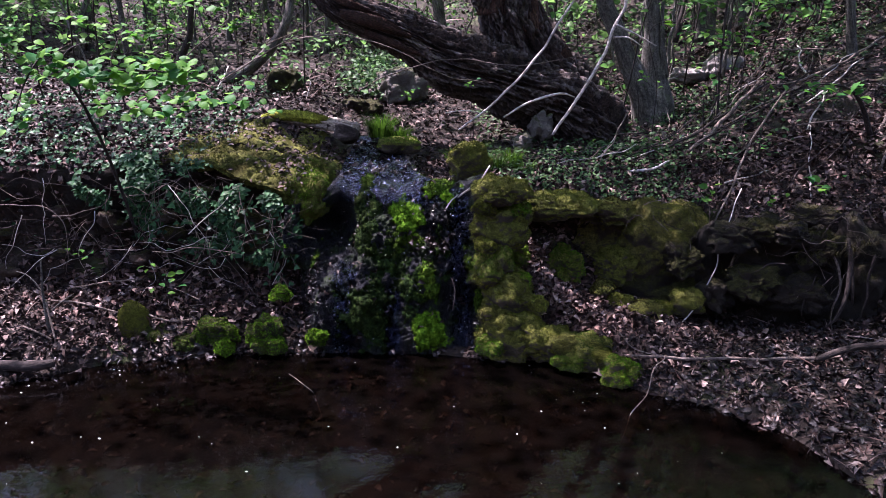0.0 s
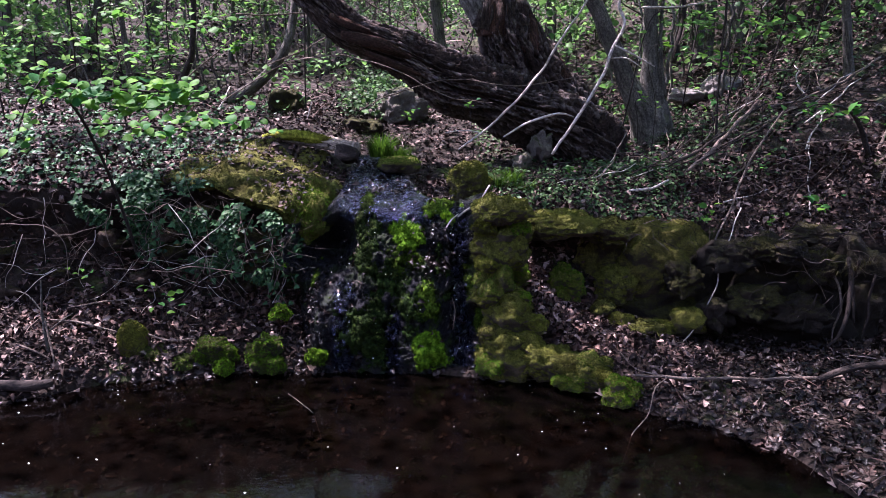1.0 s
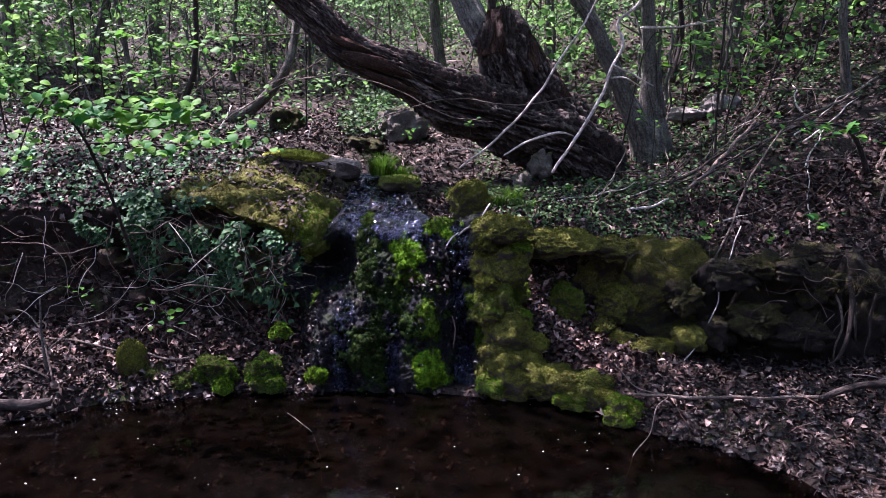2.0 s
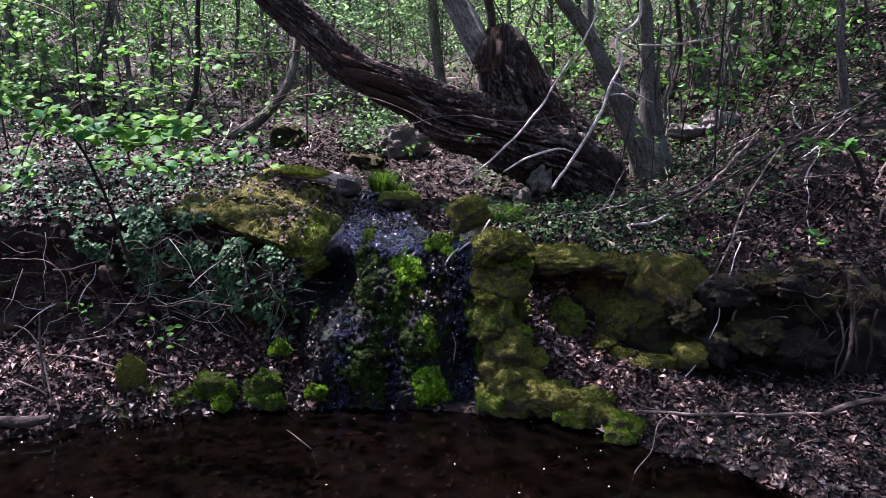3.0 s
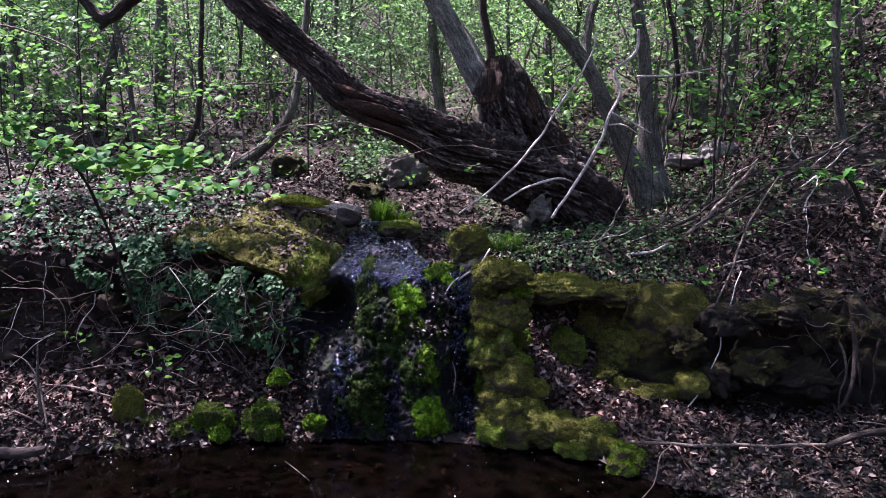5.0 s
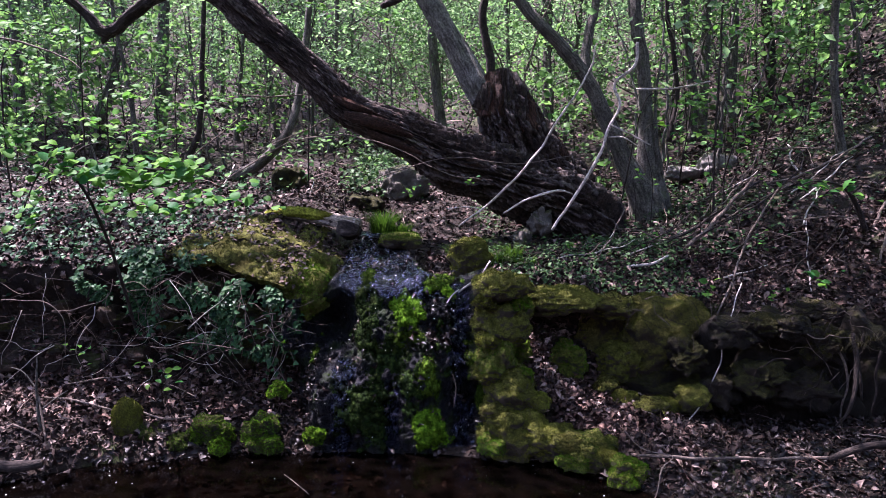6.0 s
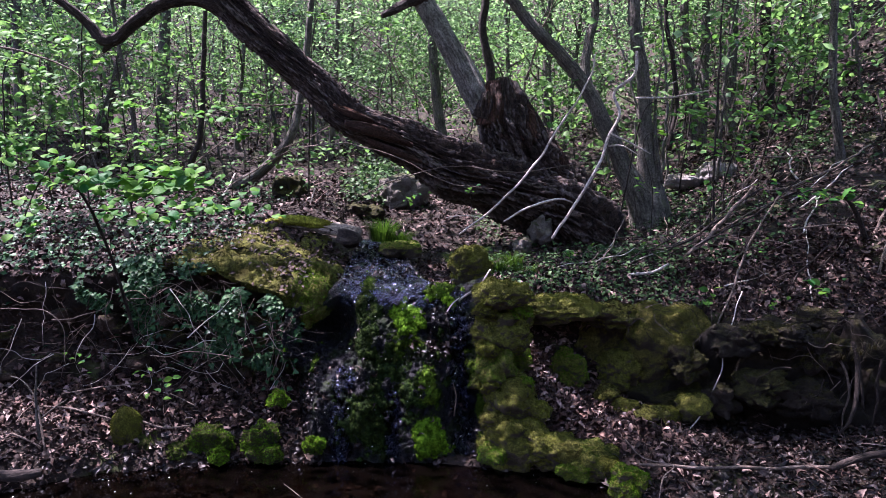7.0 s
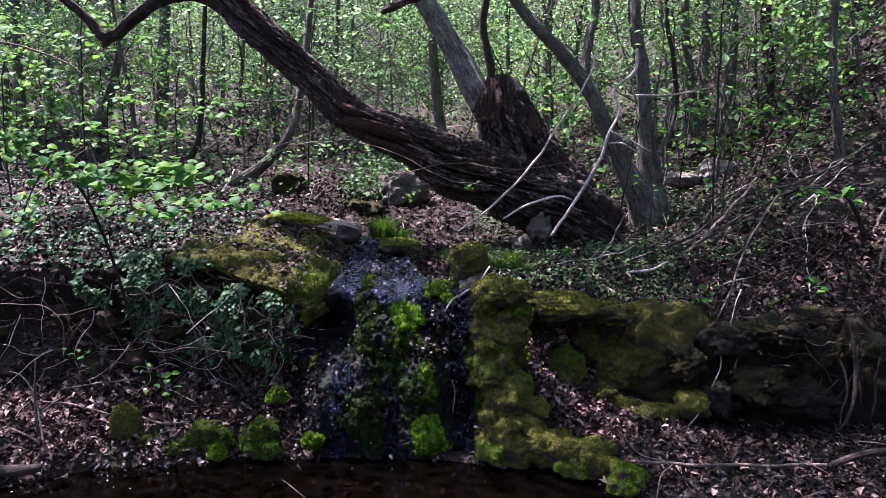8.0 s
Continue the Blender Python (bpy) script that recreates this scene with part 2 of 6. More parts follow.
# ---- shape helpers ----
def array_mesh(name, verts, faces, material, smooth=True):
    """A mesh from arrays of corners and of equal-sided faces."""
    me = bpy.data.meshes.new(name)
    n, k = faces.shape
    me.vertices.add(len(verts))
    me.vertices.foreach_set("co", np.ascontiguousarray(verts, np.float32).ravel())
    me.loops.add(n * k)
    me.loops.foreach_set("vertex_index", np.ascontiguousarray(faces, np.int32).ravel())
    me.polygons.add(n)
    me.polygons.foreach_set("loop_start", np.arange(0, n * k, k, dtype=np.int32))
    me.polygons.foreach_set("use_smooth", np.full(n, smooth))
    me.update(calc_edges=True)
    me.validate()
    me.materials.append(material)
    return me


def thing(name, label, category, group="", kind="", at=(0, 0, 0)):
    ob = new(name)
    ob.empty_display_size = 0.05
    ob.location = at
    return tagged(ob, label, category, group, kind)


def settle(ob, parent):
    """Put ob, built in world places, under a parent that stands elsewhere."""
    ob.parent = parent
    ob.matrix_parent_inverse = Matrix.Translation(parent.location).inverted()
    return ob


def unit(v):
    return v / np.maximum(np.linalg.norm(v, axis=-1, keepdims=True), 1e-9)


def spread(template, places, normals, sizes, tilt=0.3, spin=None, rng=RNG):
    """Many copies of a small shape (corners, faces), its z along the normals, leaning by tilt, as one set of arrays."""
    tv, tf = template
    n = len(places)
    z = unit(normals + rng.normal(0, tilt, (n, 3)))
    a = rng.uniform(0, 2 * np.pi, n) if spin is None else spin
    ref = np.stack([np.cos(a), np.sin(a), np.zeros(n)], 1)
    x = unit(ref - (ref * z).sum(1, keepdims=True) * z)
    y = np.cross(z, x)
    s = np.asarray(sizes).reshape(-1, 1, 1)
    v = places[:, None, :] + s * (tv[None, :, 0:1] * x[:, None] + tv[None, :, 1:2] * y[:, None] + tv[None, :, 2:3] * z[:, None])
    f = tf[None] + (np.arange(n) * len(tv))[:, None, None]
    return v.reshape(-1, 3), f.reshape(-1, tf.shape[1])


def leaf_shape(outline, fold=0.18, curl=0.1):
    """A leaf of unit length along x from its stalk: a folded, curled blade from half an outline of (along, half width)."""
    v, f = [], []
    for a, w in outline:
        zc = -curl * (2 * a - 1) ** 2
        v += [(a, -w, zc + fold * w), (a, 0, zc), (a, w, zc + fold * w)]
    for i in range(len(outline) - 1):
        b = 3 * i
        f += [(b, b + 3, b + 4, b + 1), (b + 1, b + 4, b + 5, b + 2)]
    return np.array(v, float), np.array(f)


OVAL = leaf_shape([(0, 0.01), (0.3, 0.30), (0.62, 0.30), (1, 0.01)])
ROUND = leaf_shape([(0, 0.03), (0.10, 0.28), (0.32, 0.43), (0.58, 0.42), (0.80, 0.27), (0.90, 0.11), (1, 0.01)], 0.10, 0.12)
LOBES = [(0, 0.015), (0.12, 0.05), (0.24, 0.15), (0.31, 0.105), (0.43, 0.215), (0.52, 0.15), (0.64, 0.245), (0.74, 0.16), (0.84, 0.185), (0.93, 0.10), (1, 0.02)]
OAK = leaf_shape(LOBES, 0.35, 0.18)
OAK_CUPPED = leaf_shape(LOBES, 0.85, 0.42)
OAK_ARCHED = leaf_shape(LOBES, -0.5, -0.30)
CURLED = leaf_shape([(0, 0.02), (0.12, 0.14), (0.3, 0.24), (0.48, 0.28), (0.65, 0.25), (0.82, 0.14), (1, 0.02)], 0.9, 0.45)
LANCE = leaf_shape([(0, 0.01), (0.2, 0.09), (0.4, 0.135), (0.7, 0.10), (1, 0.005)], 0.6, 0.2)
IVY = leaf_shape([(0, 0.05), (0.08, 0.34), (0.26, 0.44), (0.38, 0.27), (0.55, 0.27), (1, 0.01)], 0.15, 0.10)
QUAD = (np.array([(0, 0, 0), (0.5, -0.33, 0.08), (1, 0, 0), (0.5, 0.33, 0.08)], float), np.array([(0, 1, 2, 3)]))
BLADE = (np.array([(-0.19, 0, 0), (0.19, 0, 0), (0.05, 0.25, 1.0)], float), np.array([(0, 1, 2)]))


def fbm(p, scale, octaves=4, seed=0.0):
    """Fractal noise at an array of places."""
    off = Vector((seed * 7.3, seed * 3.1, -seed * 5.7))
    return np.array([noise.fractal(Vector(q) * scale + off, 0.9, 2.0, octaves) for q in p])


def curve_points(ctrl, step):
    """A smooth line through control points (x, y, z, radius)."""
    c = np.array(ctrl, float)
    c = np.vstack([2 * c[0] - c[1], c, 2 * c[-1] - c[-2]])
    out = []
    for i in range(1, len(c) - 2):
        k = max(2, int(np.linalg.norm(c[i + 1, :3] - c[i, :3]) / step))
        t = np.linspace(0, 1, k, endpoint=False)[:, None]
        a, b, e, g = c[i - 1], c[i], c[i + 1], c[i + 2]
        out.append(0.5 * (2 * b + (e - a) * t + (2 * a - 5 * b + 4 * e - g) * t ** 2 + (3 * b - a - 3 * e + g) * t ** 3))
    out.append(c[-2][None])
    p = np.vstack(out)
    p[:, 3] = np.maximum(p[:, 3], 0.0008)
    return p


def stem_mesh(name, ctrl, material, sides=8, step=0.05, rough=0.08, furrow=0.0, ribs=9.0, seed=1.0, wobble=0.0, squash=1.0, cap=True, twist=0.0, flow=2.4, plates=0.0):
    """A tapered, uneven stem with UVs (round, along), its ends closed."""
    p = curve_points(ctrl, step)
    n = len(p)
    if wobble:
        w = np.stack([[noise.noise(Vector((i * 0.35 * step / 0.05, seed * 9.1, k * 17.3))) for i in range(n)] for k in range(3)], 1)
        p[:, :3] += w * wobble * np.minimum(1, np.arange(n) / 5.0)[:, None]
    tan = unit(np.gradient(p[:, :3], axis=0))
    side = np.cross(tan[0], (0.31, 0.77, 0.55))
    frames = []
    for k in range(n):
        side = side - tan[k] * (side @ tan[k])
        side = side / np.linalg.norm(side)
        frames.append((side, np.cross(tan[k], side)))
    along = np.concatenate([[0], np.cumsum(np.linalg.norm(np.diff(p[:, :3], axis=0), axis=1))])
    bm = bmesh.new()
    uvl = bm.loops.layers.uv.new("UVMap")
    rings, crests = [], []
    for k in range(n):
        ring = []
        for j in range(sides):
            a = 2 * math.pi * j / sides
            r = p[k, 3]
            if rough:
                r *= 1 + rough * noise.fractal(Vector((math.cos(a) * 1.6, math.sin(a) * 1.6, along[k] * 2.2 + seed * 11)), 0.8, 2.0, 4)
            if furrow:
                b = a + twist * along[k]
                q = noise.fractal(Vector((math.cos(b) * ribs * 0.5, math.sin(b) * ribs * 0.5, along[k] * flow + seed * 5)), 0.75, 2.1, 4)
                if plates:
                    q += plates * noise.noise(Vector((math.cos(a) * ribs, math.sin(a) * ribs, along[k] * 9 + seed)))
                crest = 1.0 - 2.6 * abs(q)
                crests.append(crest)
                r *= 1 + furrow * (0.5 - 2.2 * abs(q))
            s, t = frames[k]
            ring.append(bm.verts.new(p[k, :3] + r * (math.cos(a) * s + squash * math.sin(a) * t)))
        rings.append(ring)
    for k in range(n - 1):
        for j in range(sides):
            j2 = (j + 1) % sides
            f = bm.faces.new((rings[k][j], rings[k][j2], rings[k + 1][j2], rings[k + 1][j]))
            for lp, (u, v) in zip(f.loops, ((j, k), (j + 1, k), (j + 1, k + 1), (j, k + 1))):
                lp[uvl].uv = (u / sides, along[v])
    if cap:
        for ring, flip in ((rings[0], True), (rings[-1], False)):
            bm.faces.new(ring[::-1] if flip else ring)
    me = bpy.data.meshes.new(name)
    bm.to_mesh(me)
    bm.free()
    if crests:
        me.attributes.new("ridge", "FLOAT", "POINT").data.foreach_set("value", np.clip(crests, 0, 1).astype(np.float32))
    me.polygons.foreach_set("use_smooth", [True] * len(me.polygons))
    me.materials.append(material)
    return me, p


def stick(ctrl, label, material=None, name="branch", category="branch", group="", sides=7, wobble=0.01, twigs=(), seed=1.0):
    """A loose branch, one mesh; twigs are parts of it."""
    me, p = stem_mesh(name, ctrl, material or BARK_STICK, sides, 0.03, 0.12, seed=seed, wobble=wobble)
    ob = tagged(new(name, me), label, category, group)
    for i, t in enumerate(twigs):
        tm, _ = stem_mesh("twig", t, material or BARK_STICK, 5, 0.03, 0.1, seed=seed + i, wobble=wobble)
        new("twig", tm).parent = ob
    return ob


# ---- the ground: one sheet, lofted from profiles across the valley ----
def across(x, xs, values):
    return np.interp(x, xs, values)


GX = [-8, -3.2, -2.5, -1.75, -1.25, -0.85, -0.6, 0.2, 0.5, 1.0, 1.7, 2.35, 3.2, 8]
SHORE_X = [-8, -3.4, -2.8, -2.3, -2.1, -1.89, -1.12, -0.2, 0.18, 0.7, 0.9, 1.01, 1.3, 1.57, 1.66, 2.2, 8]
SHORE_Y = [1.2, 1.5, 2.95, 3.46, 3.60, 3.75, 3.88, 3.91, 3.81, 3.75, 3.52, 3.36, 3.19, 2.87, 2.37, 1.4, 1.2]
FOOT_Y = [4.3, 4.3, 4.35, 4.38, 4.4, 4.2, 4.25, 4.2, 4.35, 4.3, 4.25, 4.1, 3.9, 3.6]
FOOT_Z = [0.3, 0.3, 0.30, 0.30, 0.30, 0.12, 0.0, 0.0, 0.46, 0.26, 0.10, 0.12, 0.2, 0.3]
EDGE_Y = [4.3, 4.3, 4.35, 4.42, 4.50, 4.6, 4.75, 4.7, 4.5, 4.5, 4.45, 4.3, 4.1, 3.9]
EDGE_Z = [1.0, 1.02, 1.05, 1.08, 0.99, 0.86, 0.86, 0.88, 0.93, 0.85, 0.76, 0.72, 0.74, 0.9]
MID_Z = [1.5, 1.35, 1.28, 1.27, 1.25, 1.16, 1.04, 1.0, 1.02, 1.02, 1.05, 1.22, 1.5, 2.8]
UPPER_Z = [1.7, 1.5, 1.45, 1.43, 1.42, 1.33, 1.22, 1.15, 1.15, 1.16, 1.27, 1.46, 1.8, 4.0]


def ground_profile(x):
    """The corners (y, z) of the profile at x, from behind the camera to the far hillside."""
    yw = across(x, SHORE_X, SHORE_Y)
    wave = 0.16 * math.sin(1.9 * x) + 0.08 * math.sin(5.3 * x + 1.0)
    yw = yw + (0.12 * math.sin(6.1 * x) if abs(x + 0.3) > 2.3 else 0.0)
    wet = min(1.0, max(0.0, (yw - 1.4) / 1.0))
    bed = -0.26 * wet + 0.1 * (1 - wet)
    yf, zf, yt, zt = (across(x, GX, v) for v in (FOOT_Y, FOOT_Z, EDGE_Y, EDGE_Z))
    hollow = 0.16 if x < -0.9 else 0.05
    far = lambda a, b, c, e, g: float(np.interp(x, (-14, -3, 1, 3, 8), (a, b, c, e, g)))
    return [(-60, 24), (-14, 3.0), (-3, 0.35), (0.45 + wave, 0.14), (1.15 + wave, bed * 0.6), (max(1.8, yw - 0.7), bed), (yw - 0.12, bed * 0.35), (yw, 0.015),
            ((yw + yf) / 2, zf * 0.55 + 0.05), (yf, zf), (yt + hollow, (zf + zt) / 2), (yt + hollow * 0.5, zt - 0.12), (yt + 0.05, zt),
            (5.3, across(x, GX, MID_Z)), (6.5, across(x, GX, UPPER_Z)), (8.2, far(2.6, 1.68, 1.5, 1.72, 4.2)), (12, far(3.6, 2.45, 2.35, 2.75, 5.5)),
            (20, far(7.5, 5.6, 5.6, 6.2, 8.5)), (45, far(22, 20, 20, 21, 23)), (95, far(50, 48, 48, 49, 51))]


SEGS = [4, 4, 6, 6, 5, 12, 12, 8, 14, 14, 16, 8, 8, 30, 26, 24, 34, 30, 24, 10]
LINES = np.concatenate([np.linspace(-90, -8, 28, endpoint=False), np.linspace(-8, -3.2, 60, endpoint=False), np.linspace(-3.2, 3.2, 250, endpoint=False),
                        np.linspace(3.2, 8, 60, endpoint=False), np.linspace(8, 90, 29)])


def ground_sheet():
    cols = []
    for x in LINES:
        c = ground_profile(x)
        ys, zs = [], []
        for (a, b), (e, f), k in zip(c[:-1], c[1:], SEGS):
            t = np.linspace(0, 1, k, endpoint=False)
            ys.append(a + (e - a) * t)
            zs.append(b + (f - b) * t)
        y, z = np.concatenate(ys + [[c[-1][0]]]), np.concatenate(zs + [[c[-1][1]]])
        for _ in range(3):
            y[1:-1] = (y[:-2] + 2 * y[1:-1] + y[2:]) / 4
            z[1:-1] = (z[:-2] + 2 * z[1:-1] + z[2:]) / 4
        cols.append(np.stack([np.full(len(y), x), y, z], 1))
    g = np.stack(cols)
    for _ in range(2):
        g[1:-1, :, 1:] = (g[:-2, :, 1:] + 2 * g[1:-1, :, 1:] + g[2:, :, 1:]) / 4
    flat = g.reshape(-1, 3)
    lump = fbm(flat, 1.7, 5, 1.0)
    far = np.clip((np.abs(flat[:, 1]) - 8) / 20, 0, 1)
    rough = np.where((flat[:, 1] > 3.6) & (flat[:, 1] < 4.9), 0.055, 0.035)
    under = np.clip((flat[:, 2] + 0.05) / 0.1, 0.25, 1)
    flat[:, 2] += lump * (rough * under + far * 0.5)
    flat[:, 1] += fbm(flat, 3.1, 4, 2.0) * np.where((flat[:, 1] > 4.0) & (flat[:, 1] < 4.8), 0.07, 0.0)
    return g


GROUND = ground_sheet()
NX, NV = GROUND.shape[:2]
idx = np.arange(NX * NV).reshape(NX, NV)
quads = np.stack([idx[:-1, :-1], idx[1:, :-1], idx[1:, 1:], idx[:-1, 1:]], -1).reshape(-1, 4)
ground = tagged(new("ground", array_mesh("ground", GROUND.reshape(-1, 3), quads, SOIL)), "brown forest soil under dead leaves", "ground", kind="structure")
CELL_A = GROUND[1:, :-1] - GROUND[:-1, :-1]
CELL_B = GROUND[:-1, 1:] - GROUND[:-1, :-1]
CELL_N = np.cross(CELL_A, CELL_B)
CELL_AREA = np.linalg.norm(CELL_N, axis=-1)
CELL_N = unit(CELL_N)
CELL_C = GROUND[:-1, :-1] + 0.5 * CELL_A + 0.5 * CELL_B


def ground_z(x, y):
    """The ground's height at x, y (the topmost sheet there)."""
    i = int(np.clip(np.searchsorted(LINES, x), 1, NX - 1))
    col = GROUND[i]
    k = np.nonzero((col[:-1, 1] - y) * (col[1:, 1] - y) <= 0)[0]
    if not len(k):
        return 0.0
    best = -9.0
    for j in k:
        a, b = col[j], col[j + 1]
        t = 0.0 if abs(b[1] - a[1]) < 1e-9 else (y - a[1]) / (b[1] - a[1])
        best = max(best, a[2] + t * (b[2] - a[2]))
    return float(best)


def on_ground(n, density, rng=RNG):
    """n places on the ground, with normals, as thick as density(x, y, z) asks."""
    c = CELL_C.reshape(-1, 3)
    w = CELL_AREA.ravel() * density(c[:, 0], c[:, 1], c[:, 2])
    k = rng.choice(len(c), n, p=w / w.sum())
    a, b = CELL_A.reshape(-1, 3)[k], CELL_B.reshape(-1, 3)[k]
    u, v = rng.random((2, n, 1))
    return GROUND[:-1, :-1].reshape(-1, 3)[k] + u * a + v * b, CELL_N.reshape(-1, 3)[k]


# ---- the pool ----
def pool():
    xs, ys = np.linspace(-3.6, 2.5, 60), np.linspace(0.35, 4.05, 32)
    v = np.array([(x, y, 0.0) for x in xs for y in ys])
    i = np.arange(len(v)).reshape(60, 32)
    f = np.stack([i[:-1, :-1], i[1:, :-1], i[1:, 1:], i[:-1, 1:]], -1).reshape(-1, 4)
    return tagged(new("pool_water", array_mesh("pool_water", v, f, POOL_WATER)), "still brown clear water of a forest pool", "water", kind="structure")


pool()


# ---- moss ----
def moss_blades(name, places, normals, size, material, parent, label=""):
    v, f = spread(BLADE, places - normals * 0.003, normals, RNG.uniform(0.6, 1.4, len(places)) * size, 0.55)
    ob = new(name, array_mesh(name, v, f, material, False))
    ob["kind"] = "stuff"
    if label:
        ob["label"] = label
    if parent:
        settle(ob, parent)
    return ob


def surface_places(me, n, keep, rng=RNG):
    """n places and normals on a mesh, by area, where keep(place, normal) grants it (0 to 1)."""
    me.calc_loop_triangles()
    vs = np.empty(len(me.vertices) * 3, np.float32)
    me.vertices.foreach_get("co", vs)
    vs = vs.reshape(-1, 3).astype(float)
    t = np.empty(len(me.loop_triangles) * 3, np.int32)
    me.loop_triangles.foreach_get("vertices", t)
    t = t.reshape(-1, 3)
    a, b, c = vs[t[:, 0]], vs[t[:, 1]], vs[t[:, 2]]
    nr = np.cross(b - a, c - a)
    area = np.linalg.norm(nr, axis=1)
    nr = unit(nr)
    w = area * keep((a + b + c) / 3, nr)
    if w.sum() <= 0:
        return np.zeros((0, 3)), np.zeros((0, 3))
    k = rng.choice(len(t), n, p=w / w.sum())
    u, v = rng.random((2, n, 1))
    flip = (u + v) > 1
    u, v = np.where(flip, 1 - u, u), np.where(flip, 1 - v, v)
    return a[k] + u * (b - a)[k] + v * (c - a)[k], nr[k]


# ---- rocks ----
def rock(name, at, size, turn, seed, label, material, category="rock", group="", box=0.5, detail=5, rough=0.16, moss=0, moss_mat=None, moss_up=0.1, lean=(0, 0)):
    """A boulder: a rounded block roughened by noise, standing at its middle, with a carpet of moss where it asks for
    it.
    """
    bm = bmesh.new()
    bmesh.ops.create_icosphere(bm, subdivisions=detail, radius=1.0)
    m = Euler((radians(lean[0]), radians(lean[1]), radians(turn))).to_matrix()
    half = Vector(size) * 0.52
    for v in bm.verts:
        p = v.co.normalized()
        q = max(abs(p.x), abs(p.y), abs(p.z))
        p = p * (1 - box + box / q)
        way = p.normalized()
        bulge = noise.fractal(p * 1.2 + Vector((seed * 5.1, seed, 0)), 0.9, 2.0, 3) * rough * 1.1
        p = Vector((p.x * half.x, p.y * half.y, p.z * half.z)) * (1 + bulge)
        off = Vector((seed, seed * 3.7, seed * 2.3))
        lump = 0.020 * noise.fractal(p * 13 + off, 0.8, 2.0, 3) + 0.011 * noise.fractal(p * 38 + off, 0.7, 2.0, 4)
        v.co = m @ (p + way * lump * min(1.0, min(half) / 0.07) * min(1.0, rough * 5))
    me = bpy.data.meshes.new(name)
    bm.to_mesh(me)
    bm.free()
    me.polygons.foreach_set("use_smooth", [True] * len(me.polygons))
    me.materials.append(material)
    ob = tagged(new(name, me), label, category, group)
    ob.location = at
    if moss:
        def keep(p, n):
            f = np.array([noise.noise(Vector(q) * 7 + Vector((seed, 0, 0))) for q in p])
            return np.clip((n[:, 2] - moss_up) * 2.5 + f * 1.3 + 0.35, 0, 1) * (n[:, 1] < 0.75)
        pl, nr = surface_places(me, int(moss * 2.4), keep)
        if len(pl):
            v, f = spread(BLADE, pl - nr * 0.003, nr, RNG.uniform(0.6, 1.4, len(pl)) * 0.0095, 0.5)
            mo = new("moss", array_mesh("moss", v, f, moss_mat or MOSS_OLIVE, False))
            mo["kind"] = "stuff"
            mo.parent = ob
    return ob


# ---- the fall: wet rock face and stream bed above it ----
def fall_surface(x, s):
    """A place on the fall's rock: x across, s from 0 at the foot to 1 at the upstream end."""
    prof = [(0, 3.85, -0.22), (0.08, 3.90, 0.0), (0.22, 3.98, 0.24), (0.36, 4.07, 0.5), (0.50, 4.19, 0.74), (0.58, 4.30, 0.88), (0.65, 4.45, 0.955),
            (0.78, 4.85, 1.02), (1.0, 5.6, 1.17)]
    k = [p[0] for p in prof]
    y, z = np.interp(s, k, [p[1] for p in prof]), np.interp(s, k, [p[2] for p in prof])
    g = lambda a, c, w: np.exp(-((a - c) / w) ** 2)
    y = y - 0.11 * g(x, -0.14, 0.15) * g(z, 0.42, 0.34)
    y = y + 0.03 * g(x, 0.11, 0.07) * np.clip((1.0 - z) * 3, 0, 1)
    y = y + 0.48 * g(x, -0.72, 0.18) * g(z, 0.66, 0.16)
    y = y - 0.11 * g(x, -0.66, 0.22) * g(z, 0.33, 0.19)
    y = y - 0.05 * g(x, -0.42, 0.13) * g(z, 0.22, 0.2)
    y = y - 0.05 * g(x, -0.45, 0.1) * g(z, 0.6, 0.25)
    y = y + 0.55 * np.clip((-0.70 - x) / 0.28, 0, 1) ** 1.3 * np.clip((0.62 - s) * 6, 0, 1) * np.clip((0.55 - z) * 6, 0, 1)
    z = z - 0.09 * np.clip((-0.66 - x) / 0.16, 0, 1) * (s > 0.55) + 0.05 * g(x, 0.25, 0.12) * (s > 0.55)
    return y, z


FALL_X, FALL_S = np.linspace(-0.98, 0.26, 190), np.linspace(0, 1, 270)


